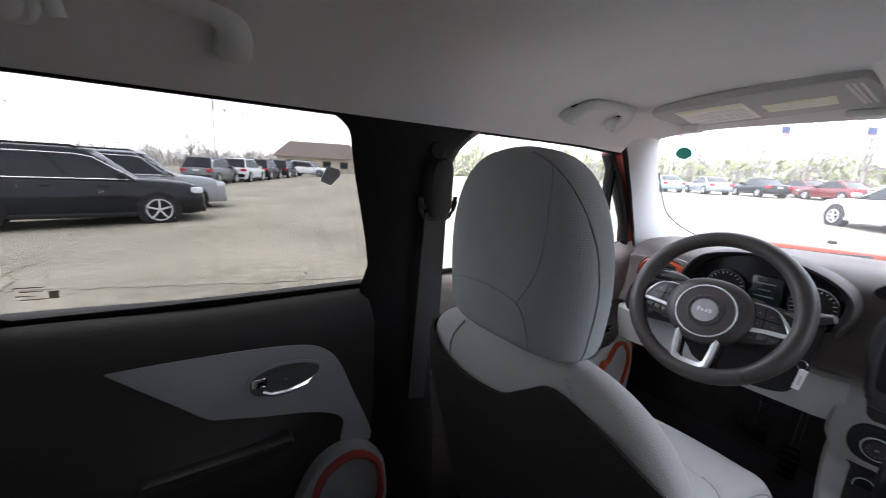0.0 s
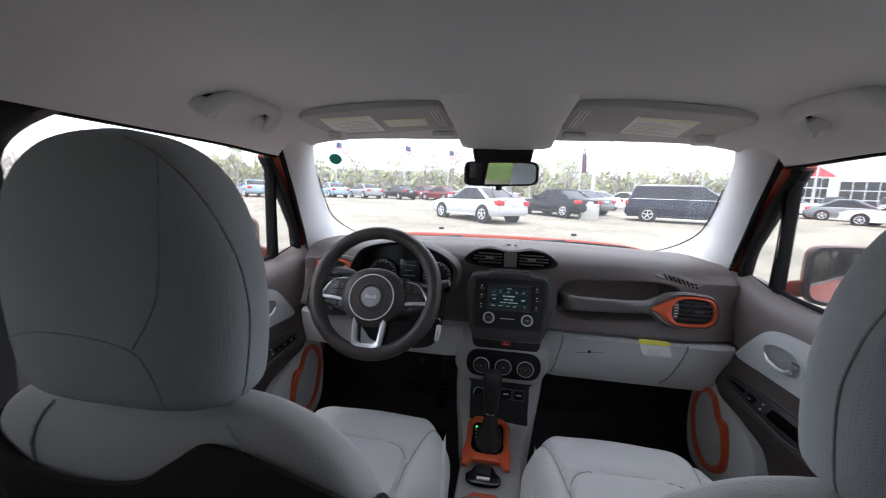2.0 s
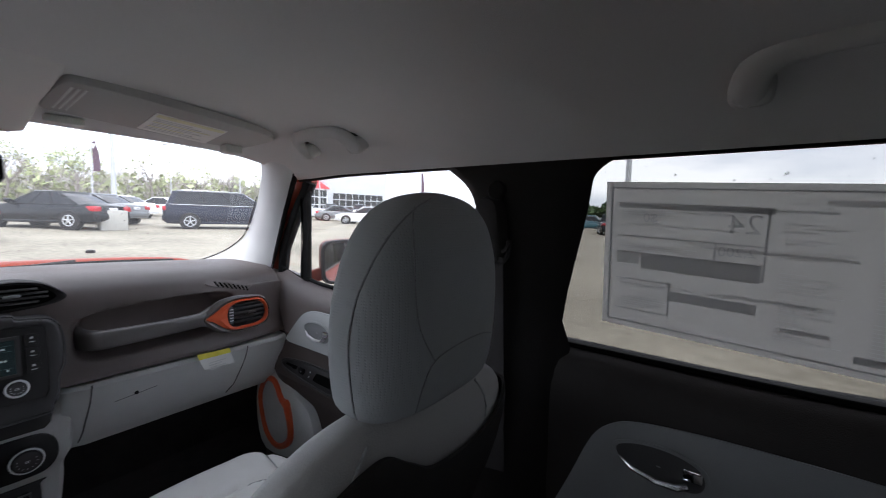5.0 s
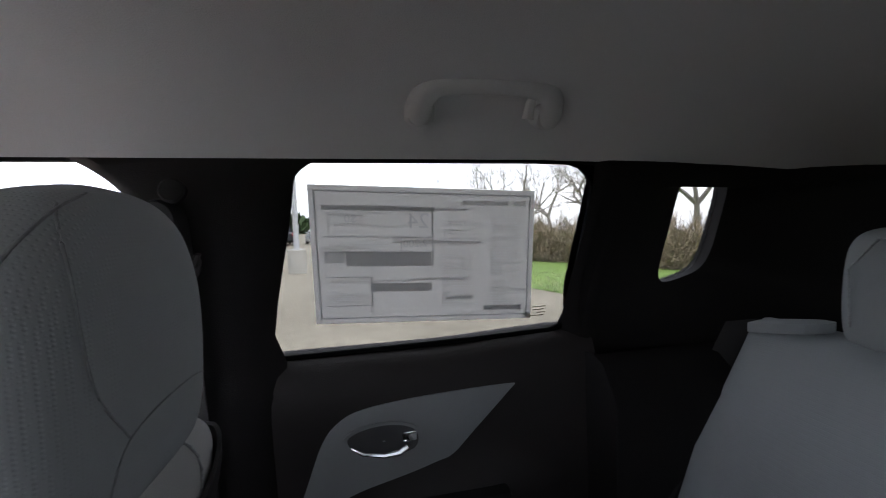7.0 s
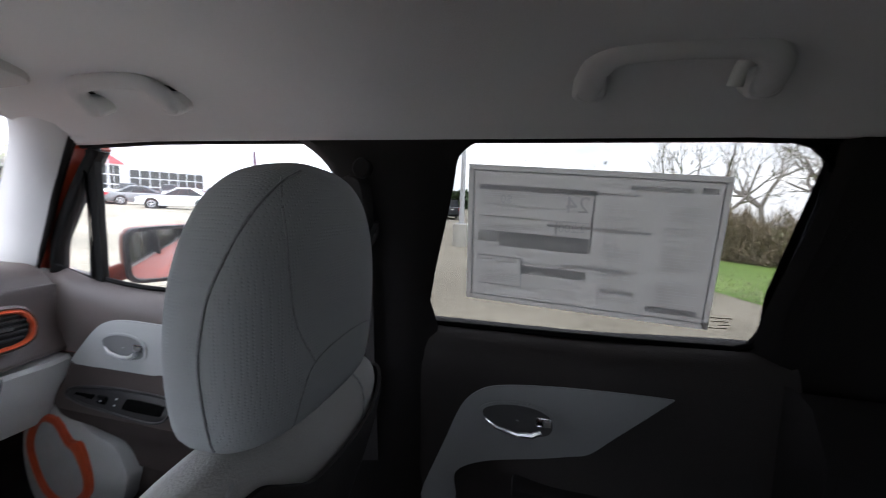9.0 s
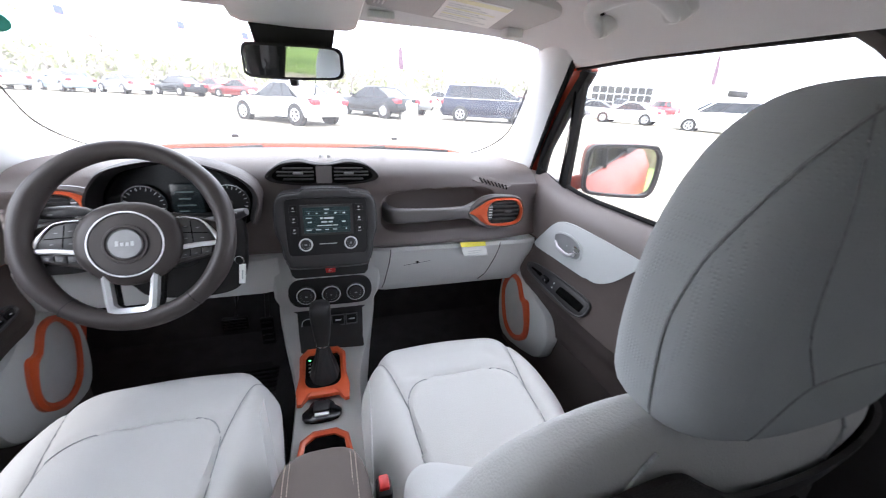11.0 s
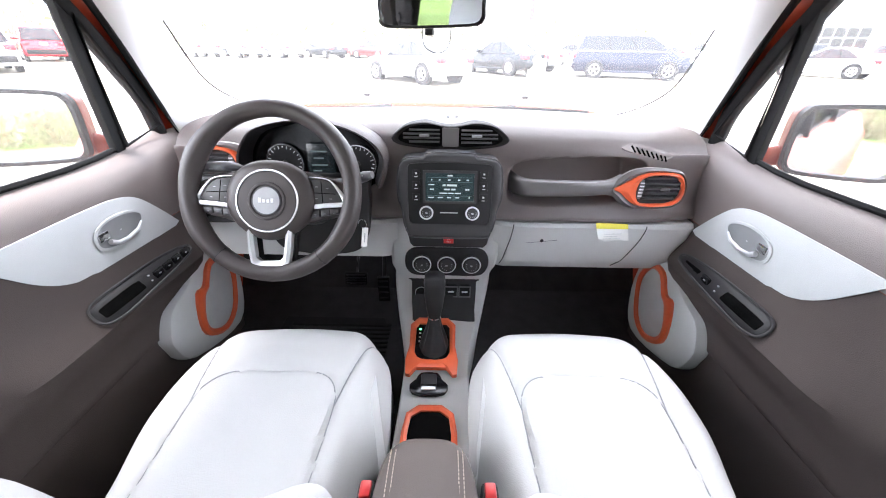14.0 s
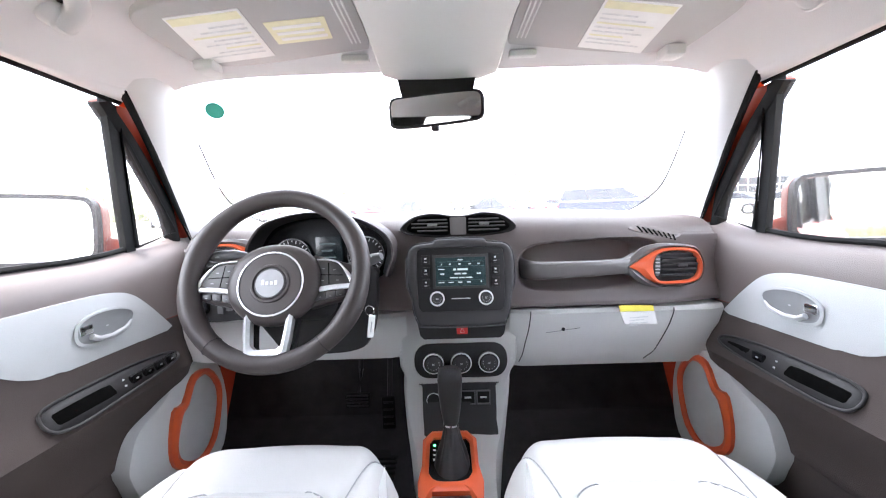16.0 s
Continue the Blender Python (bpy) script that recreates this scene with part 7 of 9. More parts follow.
# gear selector with orange surround
gx = -0.016
sf = lambda u, v, w: (gx + u, 0.478 + v, con_z(0.458 + v) + 0.004 + w)
oo = [(-0.040, 0.088), (0.040, 0.088), (0.060, 0.064), (0.058, -0.010), (0.064, -0.055), (0.060, -0.098), (0.050, -0.100), (0.036, -0.078), (-0.036, -0.078), (-0.050, -0.100), (-0.060, -0.098), (-0.064, -0.055), (-0.058, -0.010), (-0.060, 0.064)]
ii = [(-0.036, 0.070), (0.036, 0.070), (0.044, 0.058), (0.044, -0.008), (0.044, -0.030), (0.036, -0.046), (0.026, -0.052), (0.012, -0.054), (-0.012, -0.054), (-0.026, -0.052), (-0.036, -0.046), (-0.044, -0.030), (-0.044, -0.008), (-0.044, 0.058)]
gs = thing("gear_selector", (gx, 0.478, 0.60), "black gear selector with leather boot in an orange surround", "gear selector")
bm = bmesh.new()
frame_plate(bm, oo, ii, sf, 0.010, 0, 0.004)
part("surround", bm, M["orange"], gs, "orange surround")
bm = bmesh.new()
plate(bm, ii, sf, 0.005)
gp = part("gate_plate", bm, M["gloss_black"], gs)
for k in range(4):
    bm = bmesh.new()
    block(bm, (gx - 0.036, 0.528 - k * 0.014, con_z(0.51 - k * 0.014) + 0.006), (gx - 0.031, 0.533 - k * 0.014, con_z(0.51 - k * 0.014) + 0.0105))
    part("gear_mark", bm, M["green_lamp" if k == 0 else "ink"], gp)
bm = bmesh.new()
rings = []
for z, cy, a, b, fold in ((0.604, 0.478, 0.038, 0.047, 0.0), (0.620, 0.480, 0.034, 0.043, 0.05), (0.638, 0.484, 0.028, 0.034, 0.10), (0.656, 0.489, 0.021, 0.025, 0.10), (0.674, 0.494, 0.0165, 0.018, 0.06), (0.688, 0.496, 0.014, 0.014, 0.0)):
    ring = []
    for k in range(48):
        t = 2 * math.pi * k / 48
        m = 1 + fold * math.sin(t * 8 + 0.6)
        ring.append((gx + 0.004 + a * m * math.cos(t), cy + b * m * math.sin(t), z))
    rings.append(ring)
loft(bm, rings)
part("boot", bm, M["black"], gs)
bm = bmesh.new()
loft(bm, [superring(gx + 0.004, 0.496, 0.686, 0.0165, 0.016, 2), superring(gx + 0.004, 0.496, 0.692, 0.0165, 0.016, 2)])
part("collar", bm, M["chrome"], gs)
bm = bmesh.new()
loft(bm, [superring(gx + 0.004, 0.496, 0.690, 0.0155, 0.016, 2.4), superring(gx + 0.004, 0.499, 0.712, 0.020, 0.021, 2.6), superring(gx + 0.004, 0.504, 0.748, 0.0245, 0.026, 3.0), superring(gx + 0.004, 0.510, 0.780, 0.0262, 0.028, 3.2), superring(gx + 0.004, 0.513, 0.793, 0.0245, 0.026, 3.2), superring(gx + 0.004, 0.514, 0.799, 0.017, 0.019, 3.0)])
part("knob", bm, M["black"], gs)

# parking brake switch
pf = lambda u, v, w: (-0.020 + u, 0.354 + v, 0.598 + w)
bm = bmesh.new()
plate(bm, [(-0.044, 0.0), (-0.030, 0.016), (-0.020, 0.036), (0.020, 0.036), (0.030, 0.016), (0.044, 0.0), (0.036, -0.024), (0.0, -0.030), (-0.036, -0.024)], pf, 0.007, 0.003, 2)
pb = solid("parking_brake_switch", bm, M["gloss_black"], "black parking brake switch plate with chrome tab", "brake switch")
bm = bmesh.new()
block(bm, (-0.038, 0.345, 0.603), (-0.002, 0.378, 0.616), 0.004)
part("tab", bm, M["black"], pb)
bm = bmesh.new()
block(bm, (-0.036, 0.336, 0.604), (-0.004, 0.350, 0.610), 0.002)
part("tab_edge", bm, M["silver"], pb, "silver tab edge")

# cup holder
cf2 = lambda u, v, w: (-0.012 + u, 0.232 + v, 0.597 + w)
oo = [(-0.050, 0.045), (-0.025, 0.066), (0.025, 0.066), (0.050, 0.045), (0.056, 0.0), (0.056, -0.07), (-0.056, -0.07), (-0.056, 0.0)]
ii = [(-0.040, 0.036), (-0.020, 0.052), (0.020, 0.052), (0.040, 0.036), (0.044, 0.0), (0.044, -0.06), (-0.044, -0.06), (-0.044, 0.0)]
bm = bmesh.new()
frame_plate(bm, oo, ii, cf2, 0.008, 0, 0.003)
ch = solid("cup_holder", bm, M["orange"], "orange-rimmed black cup holder in the console", "cup holder")
# flat plate; the well's dark depth is put into its colour
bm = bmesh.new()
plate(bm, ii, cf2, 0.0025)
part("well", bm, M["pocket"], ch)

# armrest between the seats
ar = thing("armrest", (-0.018, 0.0, 0.45), "dark brown padded armrest with light stitching", "armrest")
bm = bmesh.new()
loft(bm, [superring(-0.018, -0.03, z, w, d, 4.0, 40) for z, w, d in ((0.45, 0.064, 0.130), (0.60, 0.065, 0.132), (0.72, 0.066, 0.130), (0.738, 0.060, 0.122))])
part("box", bm, M["black"], ar)
bm = bmesh.new()
loft(bm, [[(x, y, z - 0.020 * max(0, (y - 0.02) / 0.10) ** 2 * (1 if z > 0.76 else 0.2)) for x, y, z in superring(-0.018, -0.03, zz, w, d, 3.2, 44)] for zz, w, d in ((0.735, 0.060, 0.130), (0.742, 0.068, 0.140), (0.775, 0.070, 0.142), (0.792, 0.066, 0.138), (0.801, 0.055, 0.125), (0.804, 0.03, 0.09))])
lid = part("lid", bm, M["lid"], ar)
for q in (-1.06, -0.92, 0.92, 1.06):
    bm = bmesh.new()
    for k in range(40):
        y = 0.075 - k * 0.0057
        block(bm, (-0.018 + q * 0.047 - 0.0007, y - 0.0018, 0.797 - 0.018 * max(0, (y - 0.02) / 0.10) ** 2), (-0.018 + q * 0.047 + 0.0007, y + 0.0018, 0.8022 - 0.018 * max(0, (y - 0.02) / 0.10) ** 2))
    part("stitching", bm, M["stitch"], lid, "tan stitching")

for ob, move in ((dash, DASH), (ic, DASH), (radio, DASH), (hz, DASH), (stick, DASH + Vector((0, 0, 0.012))), (con, Vector((0.018, 0.020, 0))), (gs, Vector((0.014, -0.002, 0.004))), (pb, Vector((0.014, 0, 0.002))), (ch, Vector((0.012, 0, 0.002))), (ar, Vector((0.022, 0, -0.012)))):
    ob.location += move

# pedals
for x0, x1, z0, z1, n in ((-0.345, -0.262, 0.495, 0.545, "brake_pedal"), (-0.225, -0.18, 0.42, 0.53, "accelerator_pedal")):
    p = thing(n, ((x0 + x1) / 2, 0.95, 0.42), "black rubber pedal in the driver footwell", "pedal", "pedals")
    bm = bmesh.new()
    block(bm, (x0, 0.925, z0), (x1, 0.942, z1), 0.005)
    pp = part("pad", bm, M["rubber"], p)
    for k in range(4):
        bm = bmesh.new()
        block(bm, (x0 + 0.006, 0.921, lerp(z0, z1, (k + 0.7) / 4.4)), (x1 - 0.006, 0.926, lerp(z0, z1, (k + 0.7) / 4.4) + 0.005), 0.001, 1)
        part("rib", bm, M["black"], pp)
    bm = bmesh.new()
    tube(bm, [((x0 + x1) / 2, 0.94, (z0 + z1) / 2), ((x0 + x1) / 2, 1.0, 0.60), ((x0 + x1) / 2, 1.05, 0.75)], 0.009, 8)
    part("arm", bm, M["black"], p)

# ---------------------------------------------------------------- steering wheel
SWC = Vector((-0.332, 0.470, 1.020))
rake = Matrix.Translation(SWC) @ Euler((radians(-24), 0, 0)).to_matrix().to_4x4()
sw = thing("steering_wheel", SWC, "dark leather three-spoke steering wheel with silver accents", "steering wheel")
P3 = lambda u, v, w: tuple(rake @ Vector((u, -w, v)))
bm = bmesh.new()
n = 64
R = 0.167
rings = []
for k in range(n):
    a = 2 * math.pi * k / n
    fat = 0.0182 + 0.0025 * (math.exp(-((abs(math.degrees(math.atan2(math.sin(a), math.cos(a)))) - 25) / 15) ** 2) + math.exp(-((abs(math.degrees(math.atan2(math.sin(a), math.cos(a)))) - 155) / 15) ** 2))
    rings.append([P3((R + fat * math.cos(b)) * math.cos(a), (R + fat * math.cos(b)) * math.sin(a), 1.15 * fat * math.sin(b)) for b in (2 * math.pi * j / 12 for j in range(12))])
rings.append(rings[0])
loft(bm, rings, caps=False)
bmesh.ops.remove_doubles(bm, verts=bm.verts, dist=1e-6)
rim = part("rim", bm, M["leather"], sw)
for a in (38, 142, 232, 308):
    a = radians(a)
    bm = bmesh.new()
    tube(bm, [P3((R + 0.0185 * math.cos(b)) * math.cos(a), (R + 0.0185 * math.cos(b)) * math.sin(a), 0.0205 * math.sin(b)) for b in (2 * math.pi * j / 14 for j in range(14))], 0.0012, 5, closed=True)
    part("rim_seam", bm, M["black"], rim)
bm = bmesh.new()
rings = []
for w, a, b in ((-0.06, 0.045, 0.045), (-0.032, 0.078, 0.070), (-0.012, 0.089, 0.080), (0.002, 0.090, 0.081), (0.011, 0.085, 0.076), (0.016, 0.074, 0.067), (0.018, 0.066, 0.062)):
    # wide and full above, drawn in towards the forked spoke below
    rings.append([P3(u * (1 - 0.24 * max(0, -v / b) ** 2.2), v - 0.018, w) for u, v, _ in superring(0, 0, 0, a, b, 2.25, 56)])
loft(bm, rings)
hub = part("hub", bm, M["leather"], sw)
front = rake.to_3x3() @ Vector((0, -1, 0))
bm = bmesh.new()
hoop(bm, P3(0, -0.020, 0.0165), front, 0.0605, 0.0034, 56, 6)
part("hub_groove", bm, M["slat"], hub)
bm = bmesh.new()
hoop(bm, P3(0, -0.020, 0.0188), front, 0.0612, 0.0019, 56, 6)
part("hub_ring", bm, M["silver"], hub, "thin chrome ring")
bm = bmesh.new()
disc(bm, P3(0, -0.020, 0.0165), front, 0.0585, 0.0026, 48, 0.001)
dish = part("hub_dish", bm, M["leather"], hub)
bm = bmesh.new()
hoop(bm, P3(0, -0.020, 0.0190), front, 0.0345, 0.0034, 40, 6)
part("dish_ring", bm, M["leather"], dish)
bm = bmesh.new()
disc(bm, P3(0, -0.020, 0.0185), front, 0.0285, 0.004, 36, 0.002)
em = part("emblem", bm, M["emblem"], hub, "round silver emblem")
bm = bmesh.new()
hoop(bm, P3(0, -0.020, 0.0222), front, 0.0278, 0.0012, 40, 6)
part("emblem_rim", bm, M["cup"], em)
for u, h in ((-0.0125, 0.010), (-0.0045, 0.007), (0.0040, 0.007), (0.0120, 0.009)):
    bm = bmesh.new()
    block(bm, (u - 0.0028, -0.0232, -0.024), (u + 0.0028, -0.0222, -0.024 + h), 0.0004, 1, rake)
    part("emblem_bar", bm, M["ink"], em)
for q in (-1, 1):
    # side spoke: button pad over a row of three keys, framed by a silver band
    bm = bmesh.new()
    plate(bm, [(q * 0.060, 0.036), (q * 0.100, 0.034), (q * 0.130, 0.026), (q * 0.158, 0.012), (q * 0.162, -0.030), (q * 0.140, -0.046), (q * 0.100, -0.056), (q * 0.060, -0.058)], lambda u, v, w: P3(u, v, w - 0.026), 0.020, 0.005, 3)
    sp = part("spoke", bm, M["leather"], sw)
    bm = bmesh.new()
    plate(bm, [(q * 0.080, 0.027), (q * 0.100, 0.026), (q * 0.118, 0.021), (q * 0.134, 0.004), (q * 0.146, -0.019), (q * 0.110, -0.025), (q * 0.080, -0.029)], lambda u, v, w: P3(u, v, w - 0.008), 0.009, 0.002)
    pad = part("button_pad", bm, M["slat"], sp, "dark button pad")
    for a, b in (((0.084, -0.001), (0.132, -0.003)), ((0.102, 0.022), (0.106, -0.022))):
        bm = bmesh.new()
        tube(bm, [P3(q * a[0], a[1], 0.001), P3(q * b[0], b[1], 0.001)], 0.0009, 5)
        part("pad_gap", bm, M["pocket"], pad)
    for u, v in ((0.093, 0.011), (0.115, 0.008), (0.093, -0.013), (0.122, -0.013)):
        bm = bmesh.new()
        block(bm, (q * u - 0.0026, -0.0016, v - 0.0007), (q * u + 0.0026, -0.0008, v + 0.0007), 0, 1, rake)
        part("mark", bm, M["cup_pale"], pad)
    bm = bmesh.new()
    top = curve_points([(0.079, 0.0300, 0), (0.101, 0.0290, 0), (0.120, 0.0235, 0), (0.137, 0.0055, 0), (0.151, -0.0175, 0), (0.150, -0.0235, 0), (0.112, -0.0265, 0), (0.079, -0.0310, 0)], 5)
    band = []
    for k, p in enumerate(top):
        d = (top[min(k + 1, len(top) - 1)] - top[max(k - 1, 0)]).normalized()
        side_ = Vector((-d.y, d.x, 0))
        f = k / (len(top) - 1)
        wide = 0.0012 + 0.0034 * step(0.25, 0.62, f)
        band.append([P3(q * (p + side_ * a).x, (p + side_ * a).y, b) for a, b in ((-wide, -0.004), (-wide, 0.0015), (-wide * 0.5, 0.003), (wide * 0.5, 0.003), (wide, 0.0015), (wide, -0.004))])
    loft(bm, band)
    part("accent", bm, M["silver"], sp, "silver band round the button pad")
    for k in range(3):
        u0, u1 = 0.081 + k * 0.0195, 0.0995 + k * 0.0195
        bm = bmesh.new()
        top_v = lambda u: -0.0375 + (u - 0.081) * 0.09
        plate(bm, [(q * u0, top_v(u0)), (q * u1, top_v(u1)), (q * (u1 - 0.0005), top_v(u1) - 0.0135 + k * 0.0012), (q * u0, top_v(u0) - 0.0145 + k * 0.0012)], lambda u, v, w: P3(u, v, w - 0.008), 0.0085, 0.0015)
        bt = part("button", bm, M["slat"], sp)
        bm = bmesh.new()
        block(bm, (q * (u0 + u1) / 2 - 0.0022, -0.0011, top_v(u0) - 0.0085), (q * (u0 + u1) / 2 + 0.0022, -0.0003, top_v(u0) - 0.0072), 0, 1, rake)
        part("mark", bm, M["cup_pale"], bt)
bm = bmesh.new()
so_, si_ = [(-0.047, -0.062), (-0.043, -0.12), (-0.038, -0.152), (-0.028, -0.160), (0.028, -0.160), (0.038, -0.152), (0.043, -0.12), (0.047, -0.062)], [(-0.035, -0.062), (-0.032, -0.10), (-0.028, -0.134), (-0.020, -0.141), (0.020, -0.141), (0.028, -0.134), (0.032, -0.10), (0.035, -0.062)]
frame_plate(bm, so_, si_, lambda u, v, w: P3(u, v, w - 0.004 - 0.10 * max(0, -0.13 - v)), 0.014, 0, 0.004)
sp = part("spoke", bm, M["silver"], sw, "silver forked lower spoke")
bm = bmesh.new()
frame_plate(bm, [(u * 1.10, v) for u, v in so_], [(u * 0.92, v) for u, v in si_], lambda u, v, w: P3(u, v - 0.002, w - 0.022), 0.016, 0, 0.003)
part("spoke_backing", bm, M["black"], sp)
COLUMN = Vector((0.016, -0.020, 0.014))
col = thing("steering_column", (-0.345, 0.56, 0.90), "black steering column shroud with stalks and ignition key", "steering column")
bm = bmesh.new()
loft(bm, [[P3(u, v - 0.01, w) for u, v, _ in superring(0, 0, 0, a, b, 3, 28)] for w, a, b in ((-0.04, 0.050, 0.045), (-0.06, 0.062, 0.055), (-0.14, 0.070, 0.062), (-0.24, 0.072, 0.062))])
part("shroud", bm, M["black"], col)
for q, tip, mid in ((-1, (-0.498, 0.528, 1.042), (-0.430, 0.535, 1.042)), (1, (-0.146, 0.528, 1.034), (-0.215, 0.545, 1.012))):
    bm = bmesh.new()
    tube(bm, curve_points([(-0.345 + q * 0.05, 0.560, 1.005), mid, tip], 4), [0.008] * 4 + [0.010, 0.0125, 0.0135, 0.0135, 0.009], 12, flat=0.85)
    stl = part("stalk", bm, M["cup"], col, "grey column stalk")
    bm = bmesh.new()
    block(bm, (tip[0] - q * 0.022 - 0.004, tip[1] - 0.0125, tip[2] - 0.001), (tip[0] - q * 0.022 + 0.004, tip[1] - 0.010, tip[2] + 0.002))
    part("mark", bm, M["cup_pale"], stl)
bm = bmesh.new()
disc(bm, (-0.236, 0.560, 0.965), (0.5, -1, 0.1), 0.018, 0.02, 20, 0.003)
part("ignition_lock", bm, M["black"], col)
bm = bmesh.new()
block(bm, (-0.232, 0.508, 0.948), (-0.212, 0.545, 0.982), 0.006)
key = part("key", bm, M["black"], col)
bm = bmesh.new()
hoop(bm, (-0.177, 0.531, 0.920), (0.3, 1, 0), 0.010, 0.0012, 20, 5)
part("key_ring", bm, M["chrome"], key)
bm = bmesh.new()
block(bm, (-0.0068, -0.0012, -0.024), (0.0068, 0.0012, 0.024), 0.0008, 1, Matrix.Translation((-0.175, 0.531, 0.886)) @ Euler((0.0, radians(8), radians(15))).to_matrix().to_4x4())
tg = part("paper_tag", bm, M["paper"], key, "white paper key tag")
bm = bmesh.new()
block(bm, (-0.0012, -0.0018, -0.012), (0.0012, -0.0011, 0.010), 0, 1, Matrix.Translation((-0.175, 0.531, 0.886)) @ Euler((0.0, radians(8), radians(15))).to_matrix().to_4x4())
part("print_bar", bm, M["paper_grey"], tg)
col.location += COLUMN


# ---------------------------------------------------------------- outside: the lot
bm = bmesh.new()
rows = []
grid_y = [-400, -150, -60, -30, -12, 0, 12, 20, 30, 60, 100, 200, 600]
rows = [[(x, y, gz(x, y)) for x in (-500, -200, -80, -40, -20, 0, 20, 40, 80, 200, 500)] for y in grid_y]
loft(bm, rows, closed=False)
solid("ground", bm, M["asphalt"], "worn pale paving of the car lot", "ground", "structure")

edge = curve_points([(60, 4, 0), (32, -2.0, 0), (14, -3.6, 0), (8.0, -4.6, 0), (4.6, -7.2, 0), (2.6, -8.9, 0), (-3, -8.9, 0), (-14, -8.7, 0), (-34, -10.5, 0), (-80, -15, 0)], 6)
bm = bmesh.new()
loft(bm, [[(p.x, p.y, gz(p.x, p.y) + 0.004) for p in edge], [(p.x * 1.01, p.y - 0.12, gz(p.x, p.y) + 0.03) for p in edge], [(p.x * 1.4, p.y - 6, gz(0, p.y - 6) + 0.05) for p in edge], [(p.x * 3, -160, gz(0, -160) + 0.1) for p in edge]], closed=False)
solid("lawn", bm, M["grass"], "bright green spring lawn behind the lot", "lawn", "structure")

rng = np.random.default_rng(4)


def stuff(name, verts, faces, mat, label, category, smooth=False):
    me = bpy.data.meshes.new(name)
    me.from_pydata(verts, [], faces)
    me.materials.append(mat)
    return tagged(new(name, me), label, category, kind="stuff")


# grass blades near the car
V, F = [], []
for k in range(9000):
    i = int(rng.integers(12, 40))
    p = edge[i].lerp(edge[i + 1], float(rng.random()))
    x, y = p.x * 1.0 + float(rng.normal(0, 0.3)), p.y - 0.05 - abs(float(rng.normal(0, 1.6)))
    z, h, a = gz(x, y) + 0.02, 0.05 + 0.06 * float(rng.random()), float(rng.random()) * 6.28
    dx, dy = 0.012 * math.cos(a), 0.012 * math.sin(a)
    V += [(x - dx, y - dy, z), (x + dx, y + dy, z), (x + 2 * dy, y - 2 * dx, z + h)]
    F.append((3 * k, 3 * k + 1, 3 * k + 2))
stuff("grass", V, F, M["leaf"], "short green grass blades at the lawn's edge", "grass")

# sealed cracks in the paving
for pts in ([(-6.2, -2.6), (-5.9, -1.9), (-5.5, -1.0), (-5.2, -0.2), (-4.9, 0.6), (-4.7, 1.4), (-4.3, 2.6)], [(-6.0, -2.5), (-6.6, -2.4), (-7.1, -2.6), (-7.6, -2.4)], [(4.5, 3.0), (5.4, 3.6), (6.3, 5.0)], [(-4.2, 4.5), (-3.4, 5.6), (-2.0, 6.4), (0.4, 7.4), (3.0, 7.7)]):
    bm = bmesh.new()
    cp = curve_points([(x, y, gz(x, y) + 0.003) for x, y in pts], 8)
    cp = [p + Vector((float(rng.normal(0, 0.03)), float(rng.normal(0, 0.03)), 0)) for p in cp]
    loft(bm, [[p + Vector((0.012, 0.008, 0)), p + Vector((0, 0, 0.004)), p - Vector((0.012, 0.008, 0))] for p in cp], closed=False)
    solid("pavement_crack", bm, M["crack"], "dark crack running across the paving", "crack", "structure")


# ---------------------------------------------------------------- parked cars
SHAPES = {
    # length, width, belt height, roof height, hood height, cabin points along the length (from the tail): tail base, roof rear, roof front, hood base; wheelbase, wheel radius
    "suv": (4.80, 1.92, 1.08, 1.74, 1.06, (-2.25, -1.95, 0.35, 1.15), 2.90, 0.37),
    "van": (5.14, 1.98, 1.10, 1.74, 1.00, (-2.45, -2.20, 0.75, 1.70), 3.08, 0.34),
    "sedan": (4.60, 1.82, 0.92, 1.43, 0.88, (-1.75, -0.95, 0.15, 1.05), 2.76, 0.32),
    "pickup": (5.6, 2.00, 1.15, 1.86, 1.12, (-0.75, -0.55, 0.65, 1.35), 3.5, 0.39),
}


